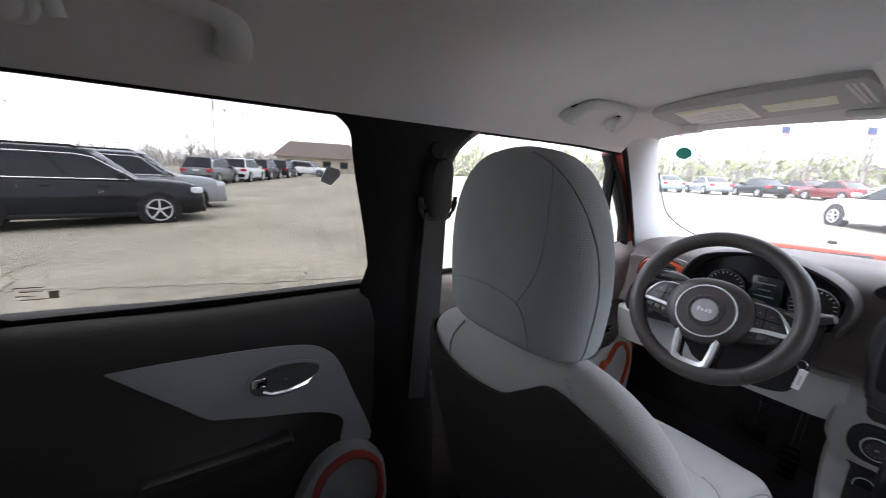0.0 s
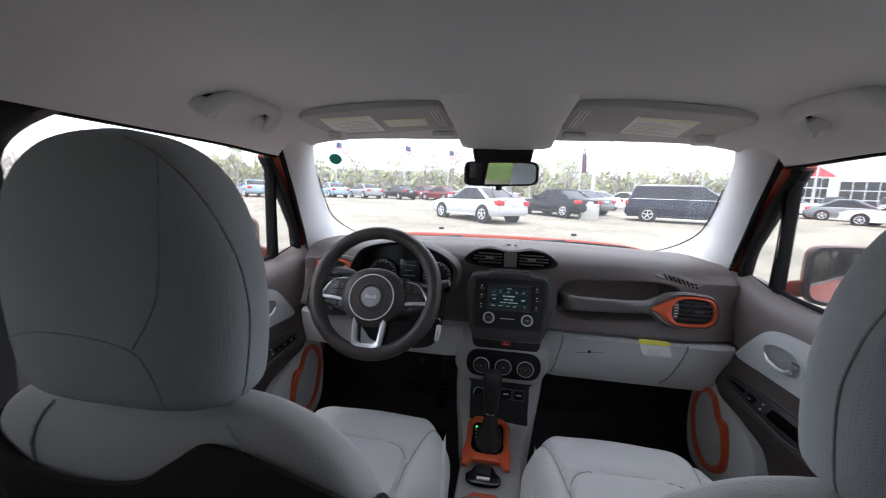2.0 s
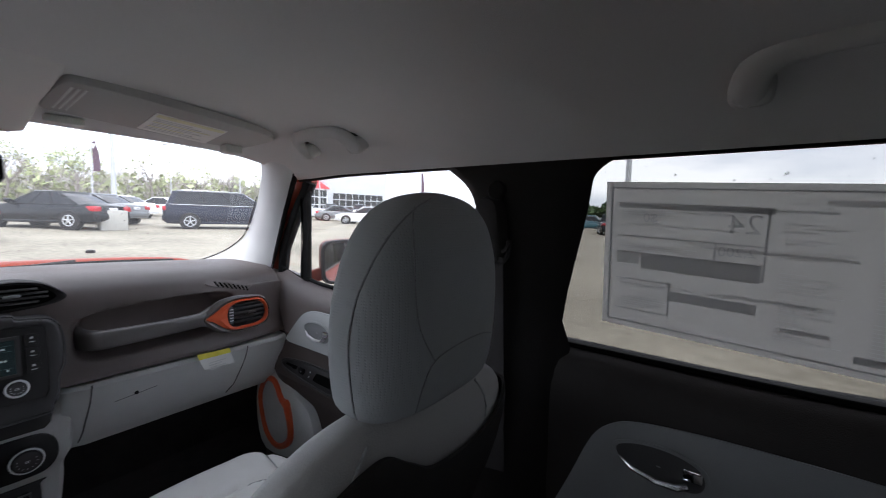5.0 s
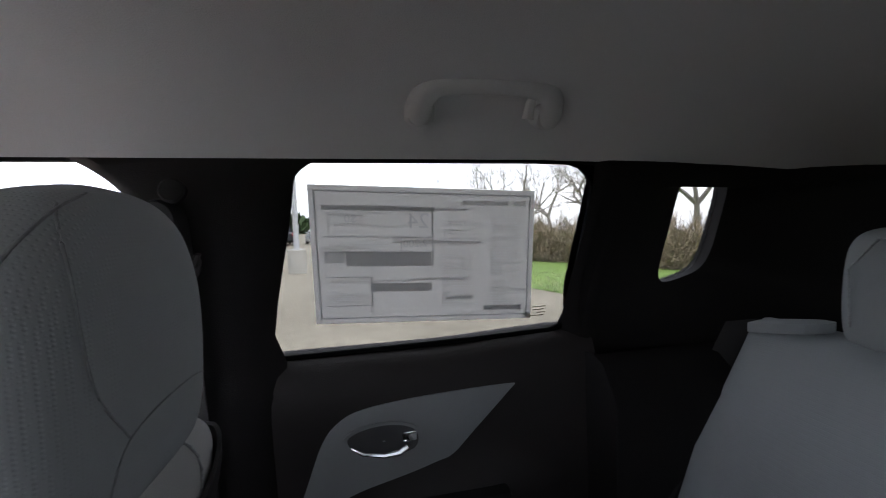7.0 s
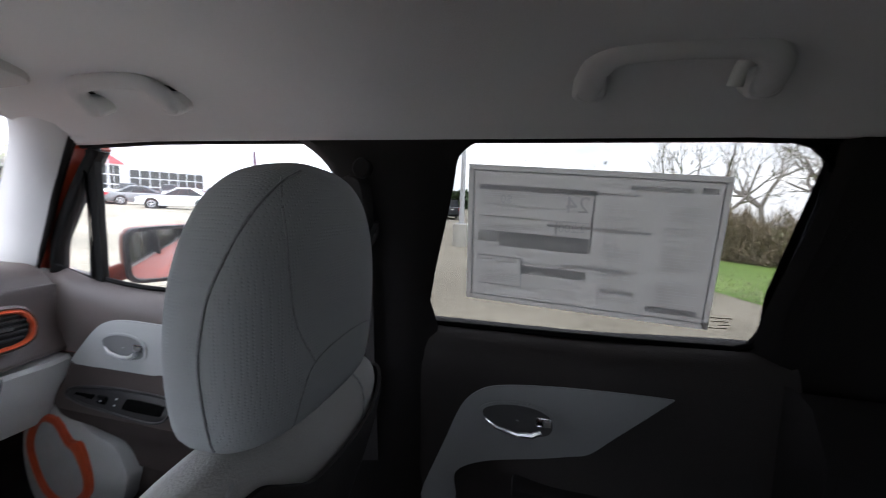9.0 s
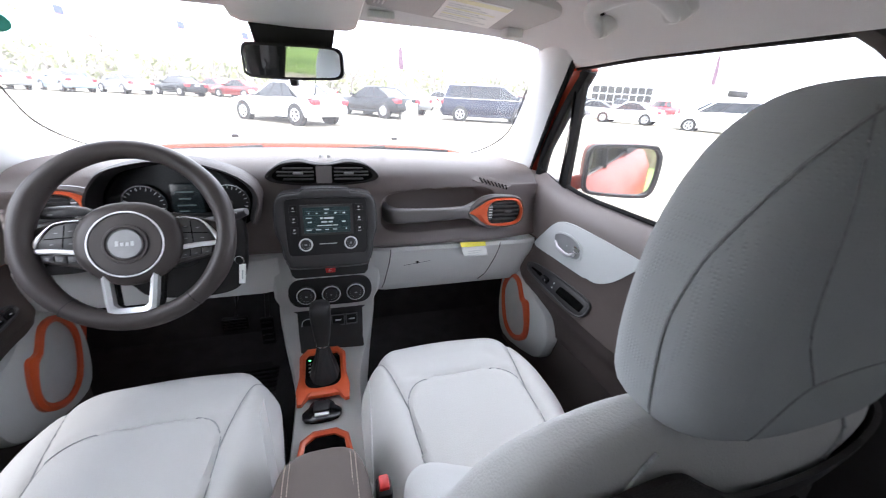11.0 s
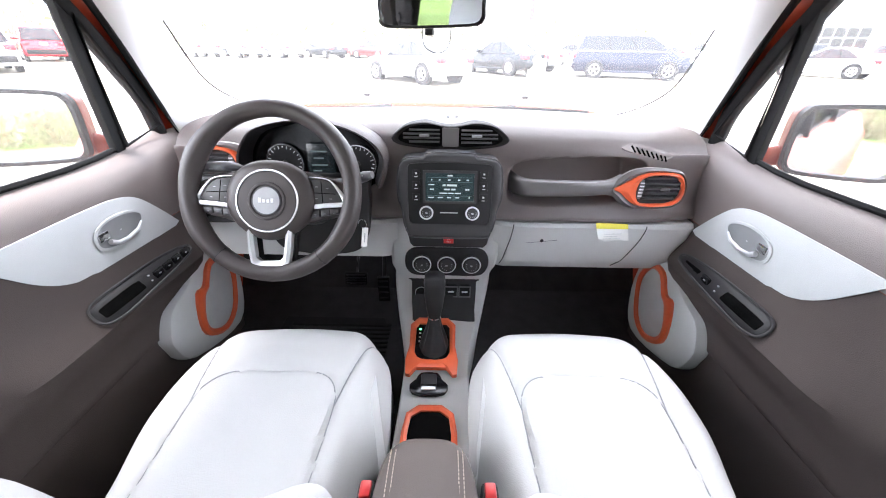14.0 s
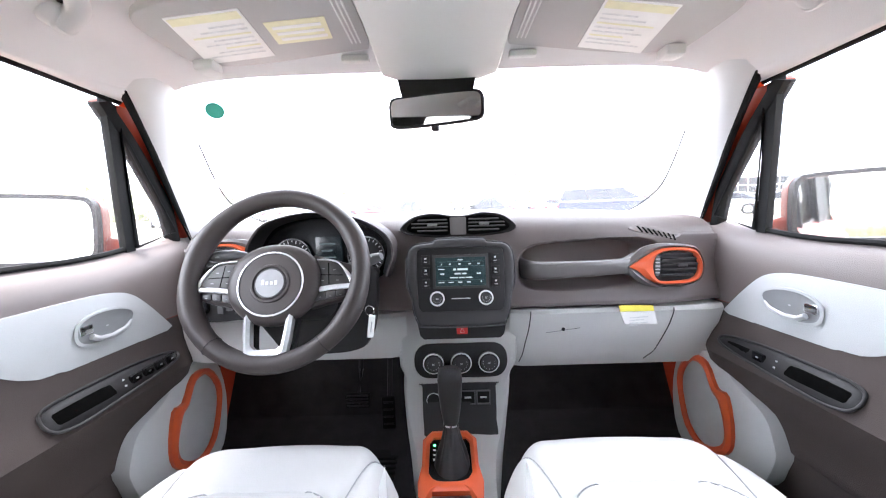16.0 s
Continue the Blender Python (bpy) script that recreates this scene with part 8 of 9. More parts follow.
def parked_car(kind, x, y, hx, hy, colour_name, colour, words):
    L, W, belt_h, roof_h, hood_h, (c0, c1, c2, c3), wb, wr = SHAPES[kind]
    ang = math.atan2(-hx, hy)
    m = Matrix.Translation((x, y, gz(x, y))) @ Matrix.Rotation(ang, 4, "Z")
    car = thing("parked_" + {"suv": "suv", "van": "minivan", "sedan": "sedan", "pickup": "pickup"}[kind], (x, y, gz(x, y)), words, {"suv": "suv", "van": "minivan", "sedan": "sedan", "pickup": "pickup truck"}[kind], "parked cars")
    coat = paint(colour_name, colour)
    h, w = L / 2, W / 2

    def add(name, bm, mat, parent=None, label=""):
        bmesh.ops.transform(bm, matrix=m, verts=bm.verts)
        return part(name, bm, mat, parent or car, label)
    tail_h = belt_h + (0.02 if kind != "sedan" else 0.06)
    if kind == "pickup":
        tail_h = belt_h
    stations = [(-h, 0.40, tail_h - 0.30, 0.80), (-h + 0.06, 0.30, tail_h - 0.10, 0.93), (-h + 0.25, 0.26, tail_h, 0.985), (c0, 0.24, belt_h + 0.03, 1.0), (0, 0.22, belt_h, 1.0), (c3 - 0.2, 0.22, belt_h - 0.01, 1.0), (c3, 0.24, lerp(belt_h, hood_h, 0.6), 0.99), (h - 0.75, 0.25, hood_h - 0.02, 0.98), (h - 0.30, 0.26, hood_h - 0.08, 0.94), (h - 0.08, 0.28, hood_h - 0.20, 0.86), (h, 0.32, hood_h - 0.34, 0.74)]
    bm = bmesh.new()
    rings = []
    for yy, z0, z1, k in stations:
        a = w * k
        rings.append([(-a * 0.90, yy, z0), (-a * 0.985, yy, z0 + 0.10), (-a, yy, lerp(z0, z1, 0.45)), (-a * 0.975, yy, lerp(z0, z1, 0.72)), (-a * 0.93, yy, z1 - 0.05), (-a * 0.86, yy, z1), (0, yy, z1 + 0.025), (a * 0.86, yy, z1), (a * 0.93, yy, z1 - 0.05), (a * 0.975, yy, lerp(z0, z1, 0.72)), (a, yy, lerp(z0, z1, 0.45)), (a * 0.985, yy, z0 + 0.10), (a * 0.90, yy, z0)])
    loft(bm, rings)
    body = add("body", bm, coat)
    # cabin: glass house under a painted roof
    wbt, wr_ = w * 0.90, w * 0.74
    base, top = [(c0, belt_h), (c3, lerp(belt_h, hood_h, 0.3))], [(c1, roof_h - 0.07), ((c1 + c2) / 2, roof_h - 0.03), (c2, roof_h - 0.07)]

    def house(f, z):
        """Outline at the share f of the way from belt to roof."""
        y0, y1 = lerp(c0, c1, f), lerp(c3, c2, f)
        a = lerp(wbt, wr_, f)
        return [(-a, y0 + 0.06, z), (-a * 0.8, y0, z), (a * 0.8, y0, z), (a, y0 + 0.06, z), (a, lerp(y0, y1, 0.5), z), (a, y1 - 0.12, z), (a * 0.72, y1, z), (0, y1 + 0.05, z), (-a * 0.72, y1, z), (-a, y1 - 0.12, z), (-a, lerp(y0, y1, 0.5), z)]
    bm = bmesh.new()
    loft(bm, [house(f, lerp(belt_h - 0.03, roof_h - 0.06, f)) for f in (0, 0.35, 0.7, 1.0)])
    add("window_glass", bm, M["glass_dark"])
    bm = bmesh.new()
    loft(bm, [house(0.985, roof_h - 0.075), house(1.0, roof_h - 0.045), [(px * 0.9, lerp(py, (c1 + c2) / 2, 0.05), roof_h - 0.008) for px, py, _ in house(1.0, 0)], [(px * 0.5, lerp(py, (c1 + c2) / 2, 0.4), roof_h) for px, py, _ in house(1.0, 0)]])
    add("roof", bm, coat)
    posts = [0.02, 0.36, 0.66, 0.93] if kind != "pickup" else [0.05, 0.5, 0.93]
    for q in (-1, 1):
        for t in posts:
            bm = bmesh.new()
            lean = 0.5 if t < 0.9 else 0.93
            rows_ = []
            for f in (0.0, 0.5, 1.0):
                y0, y1 = lerp(c0, c1, f) + 0.05, lerp(c3, c2, f) - 0.10
                a = lerp(wbt, wr_, f) + 0.006
                yc = lerp(y0, y1, t)
                wd = 0.035 if t in (0.36, 0.66) else (0.10 if t < 0.1 else 0.04)
                z = lerp(belt_h - 0.02, roof_h - 0.06, f)
                rows_.append([(q * a, yc - wd, z), (q * a, yc + wd, z), (q * (a - 0.03), yc + wd, z), (q * (a - 0.03), yc - wd, z)])
            loft(bm, rows_)
            add("pillar", bm, coat if t < 0.3 or t > 0.9 else M["gloss_black"])
        # belt moulding, door handles, mirror
        bm = bmesh.new()
        tube(bm, [(q * (wbt + 0.008), c0 + 0.1, belt_h + 0.0), (q * (wbt + 0.012), 0, belt_h - 0.005), (q * (wbt + 0.008), c3 - 0.25, belt_h - 0.01)], 0.014, 6)
        moulding = add("belt_moulding", bm, M["chrome"] if kind in ("suv", "van") else M["black"])
        if kind == "suv":
            rim_at = lambda f, t: (q * (lerp(wbt, wr_, f) + 0.012), lerp(lerp(c0, c1, f) + 0.22, lerp(c3, c2, f) - 0.16, t), lerp(belt_h - 0.01, roof_h - 0.06, f))
            bm = bmesh.new()
            tube(bm, [rim_at(0.0, 0.0), rim_at(0.45, 0.0), rim_at(0.80, 0.03), rim_at(0.86, 0.12), rim_at(0.88, 0.5), rim_at(0.86, 0.88), rim_at(0.78, 0.98), rim_at(0.4, 1.0), rim_at(0.02, 1.02)], 0.013, 6)
            add("window_line", bm, M["chrome"], moulding, "chrome line round the side windows")
        bm = bmesh.new()
        block(bm, (q * (w * 0.90), c3 - 0.42, belt_h + 0.02), (q * (w + 0.13), c3 - 0.30, belt_h + 0.15), 0.03)
        add("door_mirror", bm, coat)
        for yy in (-0.45, 0.45):
            bm = bmesh.new()
            block(bm, (q * (w * 0.955), yy - 0.09, belt_h - 0.17), (q * (w * 0.99 + 0.012), yy + 0.09, belt_h - 0.135), 0.01)
            add("door_handle", bm, coat)
        for yy in (-0.95, 0.0, 0.95):
            bm = bmesh.new()
            tube(bm, [(q * w * 0.985, yy, 0.34), (q * (w * 1.0 + 0.001), yy, lerp(0.24, belt_h, 0.45)), (q * (w * 0.975 + 0.001), yy, lerp(0.24, belt_h, 0.72)), (q * w * 0.93, yy, belt_h - 0.05)], 0.004, 4)
            add("door_gap", bm, M["black"])
        bm = bmesh.new()
        block(bm, (q * (w * 0.94), -wb / 2 + 0.4, 0.22), (q * (w * 1.0), wb / 2 - 0.4, 0.33), 0.03)
        add("sill", bm, M["black"] if kind == "suv" else coat)
        # lamps
        bm = bmesh.new()
        block(bm, (q * w * 0.60, -h - 0.012, tail_h - 0.30), (q * w * 0.95, -h + 0.32, tail_h - 0.10), 0.04)
        add("tail_light", bm, M["lamp_red"])
        bm = bmesh.new()
        block(bm, (q * w * 0.50, h - 0.32, hood_h - 0.30), (q * w * 0.91, h - 0.04, hood_h - 0.15), 0.04)
        add("headlight", bm, M["lamp_clear"])
        for yy in (-wb / 2 - 0.03, wb / 2 - 0.03):
            # black disc stands for the shaded arch hollow; the body is not cut
            bm = bmesh.new()
            disc(bm, (q * (w - 0.20), yy, wr), (q, 0, 0), wr + 0.07, 0.204, 24, 0.01)
            add("wheel_arch", bm, M["black"])
            bm = bmesh.new()
            hoop(bm, (q * (w - 0.062), yy, wr), (1, 0, 0), wr - 0.085, 0.085, 24, 8)
            wheel = add("wheel", bm, M["tyre"])
            bm = bmesh.new()
            disc(bm, (q * (w - 0.05), yy, wr), (q, 0, 0), wr - 0.11, 0.06, 20)
            add("rim_well", bm, M["black"], wheel)
            bm = bmesh.new()
            hoop(bm, (q * (w + 0.010), yy, wr), (1, 0, 0), wr - 0.12, 0.022, 24, 5)
            for k in range(5):
                a = radians(90 + 72 * k)
                tube(bm, [(q * (w + 0.010), yy, wr), (q * (w + 0.014), yy + (wr - 0.13) * math.cos(a), wr + (wr - 0.13) * math.sin(a))], [0.058, 0.044], 6, flat=0.5)
            add("rim", bm, M["rim"], wheel)
    bm = bmesh.new()
    block(bm, (-w * 0.86, -h - 0.03, 0.36), (w * 0.86, -h + 0.12, 0.62), 0.05)
    add("rear_bumper", bm, coat if kind != "suv" else M["black"])
    bm = bmesh.new()
    block(bm, (-0.16, -h - 0.035, tail_h - 0.27), (0.16, -h + 0.10, tail_h - 0.15), 0.005)
    pl = add("number_plate", bm, M["flag_white"])
    bm = bmesh.new()
    block(bm, (-0.11, -h - 0.038, tail_h - 0.23), (0.11, -h + 0.05, tail_h - 0.19))
    add("plate_bar", bm, M["paper_grey"], pl)
    bm = bmesh.new()
    block(bm, (-w * 0.45, h - 0.14, hood_h - 0.36), (w * 0.45, h + 0.005, hood_h - 0.20), 0.03)
    add("grille", bm, M["black"])
    bm = bmesh.new()
    block(bm, (-w * 0.80, h - 0.16, 0.28), (w * 0.80, h + 0.02, 0.46), 0.05)
    add("front_bumper", bm, coat)
    if kind in ("suv", "van"):
        for q in (-1, 1):
            bm = bmesh.new()
            tube(bm, [(q * wr_ * 0.88, c1 + 0.25, roof_h - 0.03), (q * wr_ * 0.90, c1 + 0.4, roof_h + 0.03), (q * wr_ * 0.90, c2 - 0.35, roof_h + 0.03), (q * wr_ * 0.88, c2 - 0.2, roof_h - 0.03)], 0.018, 6)
            add("roof_rail", bm, M["silver"] if kind == "van" else M["black"])
    return car


BLACK, WHITE, SILVER = ("black_paint", (0.010, 0.012, 0.014)), ("white_paint", (0.74, 0.75, 0.76)), ("silver_paint", (0.28, 0.29, 0.305))
GREY, RED, NAVY = ("grey_paint", (0.16, 0.17, 0.18)), ("red_paint", (0.30, 0.015, 0.025)), ("navy_paint", (0.011, 0.014, 0.028))
PALE = ("pale_white_paint", (0.44, 0.45, 0.46))
BLUE, MAROON, TEAL = ("pale_blue_paint", (0.27, 0.37, 0.46)), ("maroon_paint", (0.14, 0.02, 0.02)), ("teal_paint", (0.05, 0.13, 0.16))
for row in (
    ("suv", -12.02, -2.70, -0.123, 0.992, *BLACK, "black suv with silver wheels parked on the lot, wet with rain"),
    ("suv", -14.95, -2.0, -0.123, 0.992, *SILVER, "silver suv parked behind the black suv"),
    ("suv", -30.5, 0.9, -0.90, 0.43, *GREY, "grey suv parked in a row, rear towards the lane"),
    ("suv", -34.0, 3.2, -0.90, 0.43, *WHITE, "white suv parked in a row, rear towards the lane"),
    ("suv", -38.5, 5.4, -0.90, 0.43, *BLACK, "black suv parked in a row, rear towards the lane"),
    ("suv", -43.0, 7.9, -0.90, 0.43, *BLACK, "black suv parked in a row, rear towards the lane"),
    ("suv", -47.0, 11.6, 0.5, 0.86, *WHITE, "white suv parked at the end of a row"),
    ("suv", -19.5, 17.0, -0.80, 0.60, *WHITE, "white suv parked with its rear towards the lane"),
    ("suv", -24.5, 25.0, -0.75, 0.66, *RED, "red suv parked with its rear towards the lane"),
    ("sedan", -22.0, 29.5, -0.75, 0.66, *BLUE, "pale blue sedan parked on the lot"),
    ("sedan", -1.25, 16.1, -0.71, 0.70, *PALE, "white sedan parked across the lane, wet with rain"),
    ("sedan", 2.7, 20.6, -0.62, 0.78, *BLACK, "black sedan parked behind the white sedan"),
    ("sedan", 4.3, 24.0, -0.62, 0.78, *GREY, "dark grey sedan parked in a row"),
    ("sedan", 6.6, 30.5, -0.62, 0.78, *WHITE, "white sedan parked in a row"),
    ("sedan", 10.0, 34.0, -0.70, 0.71, *WHITE, "white sedan parked in a row"),
    ("van", 8.6, 19.35, 0.95, -0.30, *NAVY, "dark blue minivan parked on the lot, wet with rain"),
    ("sedan", -17.4, 35.4, -0.74, 0.67, *BLUE, "pale blue sedan parked in a row"),
    ("sedan", -14.2, 36.2, -0.74, 0.67, *SILVER, "silver sedan parked in a row"),
    ("sedan", -10.9, 37.2, -0.74, 0.67, *BLACK, "black sedan parked in a row"),
    ("sedan", -9.2, 41.0, -0.74, 0.67, *MAROON, "dark red sedan parked in a row"),
    ("sedan", -6.6, 37.6, -0.80, 0.60, *MAROON, "dark red sedan parked in a row"),
    ("suv", -3.6, 41.0, -0.74, 0.67, *WHITE, "white suv parked in a row"),
    ("sedan", -0.6, 43.0, -0.74, 0.67, *SILVER, "silver sedan parked in a row"),
    ("sedan", -20.8, 35.0, -0.74, 0.67, *SILVER, "silver sedan parked in a row"),
    ("sedan", 14.0, 36.0, -0.55, 0.83, *WHITE, "white sedan parked in a row"),
    ("sedan", 18.5, 34.0, 0.80, -0.6, *MAROON, "dark red sedan parked in a row"),
    ("suv", 20.5, 31.0, 0.80, -0.6, *WHITE, "white suv parked in a row"),
    ("sedan", 22.5, 28.0, 0.80, -0.6, *GREY, "grey sedan parked in a row"),
    ("van", 22.5, 17.0, -0.55, 0.83, *WHITE, "white minivan parked near the building"),
    ("suv", 24.5, 12.6, -0.80, 0.60, *BLACK, "black suv parked beside the white minivan"),
    ("sedan", 20.6, 22.6, -0.55, 0.83, *WHITE, "white sedan parked in front of the white minivan"),
    ("suv", 34.0, 45.0, -0.60, -0.80, *GREY, "dark suv parked before the glass front"),
    ("pickup", 37.5, 43.0, -0.60, -0.80, *GREY, "dark pickup truck parked before the glass front"),
    ("pickup", 43.0, 41.5, -0.95, -0.2, *RED, "red pickup truck parked before the building"),
    ("pickup", 37.0, 7.6, 0.95, 0.3, *BLACK, "black pickup truck parked beyond the lamp post"),
    ("suv", 38.0, 4.4, 0.95, 0.3, *WHITE, "white suv parked beyond the lamp post"),
    ("suv", 46.0, 11.5, 0.2, -0.98, *TEAL, "blue-green suv parked far across the lot"),
):
    kind, x, y, hx, hy, cn, cc, words = row
    parked_car(kind, x, y, hx, hy, cn, cc, words)


# ---------------------------------------------------------------- poles, flags, bunting
def lamp_post(x, y, h, base=0.0, flag=False, head=True, r=0.07, banner=False):
    z = gz(x, y)
    t = thing("lamp_post" if head else "flag_pole", (x, y, z), "grey steel lamp post on the lot" + (" with a flag" if flag else "") + (" on a round concrete base" if base else ""), "lamp post", "lamp posts")
    if base:
        bm = bmesh.new()
        disc(bm, (x, y, z - 0.05), (0, 0, 1), 0.30, base + 0.05, 28, 0.02)
        part("base", bm, M["concrete"], t, "round concrete base")
    bm = bmesh.new()
    tube(bm, [(x, y, z + base), (x, y, z + h * 0.5), (x, y, z + h)], [r * 1.15, r, r * 0.8], 12)
    part("pole", bm, M["pole"], t)
    if base:
        bm = bmesh.new()
        block(bm, (x - 0.16, y - 0.16, z + base), (x + 0.16, y + 0.16, z + base + 0.03), 0.005)
        part("base_plate", bm, M["pole"], t)
    if head:
        for q in (-1, 1):
            bm = bmesh.new()
            block(bm, (x + q * 0.15, y - 0.16, z + h - 0.02), (x + q * 0.75, y + 0.16, z + h + 0.10), 0.03)
            part("lamp_head", bm, M["pole"], t)
    if flag:
        fx, fz = 2.0, 1.15
        for k in range(11):
            bm = bmesh.new()
            z0, z1 = z + h - 0.7 - fz * k / 11, z + h - 0.7 - fz * (k + 1) / 11
            rows_ = []
            for i in range(11):
                u = i / 10
                a = (x + 0.08 + fx * u * 0.82, y + 0.12 * math.sin(u * 7), -0.75 * u * u)
                rows_.append([(a[0], a[1], z0 + a[2]), (a[0], a[1], z1 + a[2])])
            sheet(bm, rows_, 0.006)
            part("stripe", bm, M["flag_red" if k % 2 == 0 else "flag_white"], t)
        bm = bmesh.new()
        rows_ = []
        for i in range(5):
            u = i / 10
            a = (x + 0.08 + fx * u * 0.82, y + 0.12 * math.sin(u * 7) - 0.008, -0.75 * u * u)
            rows_.append([(a[0], a[1], z + h - 0.69 + a[2]), (a[0], a[1], z + h - 0.7 - fz * 0.55 + a[2])])
        sheet(bm, rows_, 0.02)
        part("canton", bm, M["flag_blue"], t)
    if banner:
        bm = bmesh.new()
        sheet(bm, [[(x + 0.12, y, z + h * 0.55), (x + 0.62, y, z + h * 0.55)], [(x + 0.12, y + 0.05, z + h * 0.75), (x + 0.60, y, z + h * 0.75)], [(x + 0.1, y, z + h * 0.95), (x + 0.35, y, z + h * 0.97)]], 0.01)
        part("banner", bm, M["banner"], t)
    return t


def polar(az, d):
    return d * math.sin(radians(az)), -0.45 + d * math.cos(radians(az))


POSTS = [(-25.3, 52, 7.4, True), (-15.3, 54, 7.6, True), (-8.8, 56, 7.4, True), (-33, 50, 7.2, False), (3.5, 62, 8.0, False), (17.5, 55, 7.6, False), (25.0, 50, 7.6, False), (-87, 60, 10.2, True)]
for az, d, h, fl in POSTS:
    lamp_post(*polar(az, d), h, flag=fl)
lamp_post(*polar(12.2, 40), 8.6, r=0.16)
lamp_post(*polar(10.4, 46), 6.4, banner=True, head=False)
lamp_post(*polar(35.2, 44), 6.2, head=False, banner=False)
lamp_post(*polar(50.0, 45), 6.0, head=False, banner=True)
lamp_post(*polar(79.6, 13.4), 7.8, base=0.80, r=0.08)

bx, by = polar(12.0, 19.8)
bm = bmesh.new()
block(bm, (bx - 0.42, by - 0.3, gz(bx, by) - 0.02), (bx + 0.42, by + 0.3, gz(bx, by) + 0.78), 0.04)
solid("concrete_block", bm, M["concrete"], "pale weathered concrete block on the lot", "concrete block")

V, F = [], []
for (a0, d0, h0), (a1, d1, h1) in (((-33, 50, 6.2), (-25.3, 52, 6.0)), ((-25.3, 52, 6.1), (-15.3, 54, 6.1)), ((-15.3, 54, 6.0), (-8.8, 56, 6.2)), ((-8.8, 56, 6.2), (3.5, 62, 6.4)), ((3.5, 62, 7.2), (12.2, 40, 7.6)), ((12.2, 40, 7.8), (17.5, 55, 6.6)), ((12.2, 40, 8.0), (25, 50, 6.8)), ((17.5, 55, 6.4), (25, 50, 6.6)), ((-25.3, 52, 4.6), (-8.8, 56, 4.4)), ((-33, 50, 4.5), (-15.3, 54, 4.2)), ((-8.8, 56, 4.6), (12.2, 40, 5.6)), ((25, 50, 6.9), (35.2, 44, 6.0)), ((-15.3, 54, 5.2), (3.5, 62, 5.0)), ((12.2, 40, 6.2), (25, 50, 5.2)), ((-87, 60, 8.0), (-70, 62, 7.0)), ((-70, 62, 6.8), (-55, 58, 6.8))):
    x0, y0 = polar(a0, d0)
    x1, y1 = polar(a1, d1)
    n = int(math.hypot(x1 - x0, y1 - y0) / 0.42)
    for k in range(n):
        t = k / n
        x, y = lerp(x0, x1, t), lerp(y0, y1, t)
        z = lerp(h0 + gz(x0, y0), h1 + gz(x1, y1), t) - 3.2 * t * (1 - t)
        w = 0.13
        b = len(V)
        V += [(x - w, y, z), (x + w, y, z), (x + float(rng.normal(0, 0.05)), y + float(rng.normal(0, 0.06)), z - 0.38)]
        F.append((b, b + 1, b + 2))
        b = len(V)
        t2 = (k + 1) / n
        x2, y2 = lerp(x0, x1, t2), lerp(y0, y1, t2)
        z2 = lerp(h0 + gz(x0, y0), h1 + gz(x1, y1), t2) - 3.2 * t2 * (1 - t2)
        V += [(x, y, z), (x2, y2, z2), (x2, y2, z2 + 0.03), (x, y, z + 0.03)]
        F.append((b, b + 1, b + 2, b + 3))
stuff("bunting", V, F, M["flag_white"], "strings of pale pennants between the lamp posts", "bunting")

# ---------------------------------------------------------------- buildings
bld = thing("dealership_building", (44, 55, gz(44, 55)), "light grey showroom with a red gabled entrance and glass front", "building")


def wall_face(a, b, h0, h1, depth, name, mat):
    """A straight wall from a to b with thickness."""
    a, b = Vector((*a, 0)), Vector((*b, 0))
    n = Vector((-(b - a).y, (b - a).x, 0)).normalized() * depth
    bm = bmesh.new()
    g = gz(a.x, a.y)
    loft(bm, [[p + Vector((0, 0, g + h0)) for p in (a, b, b + n, a + n)], [p + Vector((0, 0, g + h1)) for p in (a, b, b + n, a + n)]])
    return part(name, bm, mat, bld, smooth=False)


A, B, C = (37.0, 58.0), (53.0, 53.0), (78.0, 38.0)
wl1 = wall_face(A, B, -0.3, 8.6, 14, "wall", M["wall"])
wall_face(B, C, -0.3, 5.6, 14, "wall", M["wall_white"])
wall_face((36.8, 57.8), (53.2, 52.7), 8.6, 9.0, 14.4, "parapet", M["wall_white"])


def on_wall(p, q, u):
    return lerp(p[0], q[0], u), lerp(p[1], q[1], u)


for u in [0.36 + 0.075 * i for i in range(8)]:
    for z in (0.3, 1.5, 2.7):
        p, q = on_wall(A, B, u), on_wall(A, B, u + 0.066)
        o = Vector((-(B[1] - A[1]) * -1, -(B[0] - A[0]), 0)).normalized() * 0.05
        bm = bmesh.new()
        g = gz(*A)
        d = Vector((-0.295, -0.955, 0)) * 0.06
        pts = [Vector((*p, g + z)), Vector((*q, g + z)), Vector((*q, g + z + 1.05)), Vector((*p, g + z + 1.05))]
        loft(bm, [[v for v in pts], [v + d for v in pts]])
        part("window", bm, M["glass_dark"], wl1, smooth=False)
# red gabled entrance tower
ex, ey = on_wall(A, B, 0.12)
g = gz(ex, ey)
bm = bmesh.new()
block(bm, (ex - 1.9, ey - 2.4, g - 0.2), (ex + 1.9, ey + 1.5, g + 4.3), 0.05)
tw = part("entrance", bm, M["wall_white"], bld)
bm = bmesh.new()
loft(bm, [[(ex - 2.2, ey - 2.7, g + 4.3), (ex + 2.2, ey - 2.7, g + 4.3), (ex + 2.2, ey + 1.6, g + 4.3), (ex - 2.2, ey + 1.6, g + 4.3)], [(ex - 0.35, ey - 0.9, g + 6.2), (ex + 0.35, ey - 0.9, g + 6.2), (ex + 0.35, ey, g + 6.2), (ex - 0.35, ey, g + 6.2)]])
part("gable_roof", bm, M["awning"], bld, "red gable roof", smooth=False)
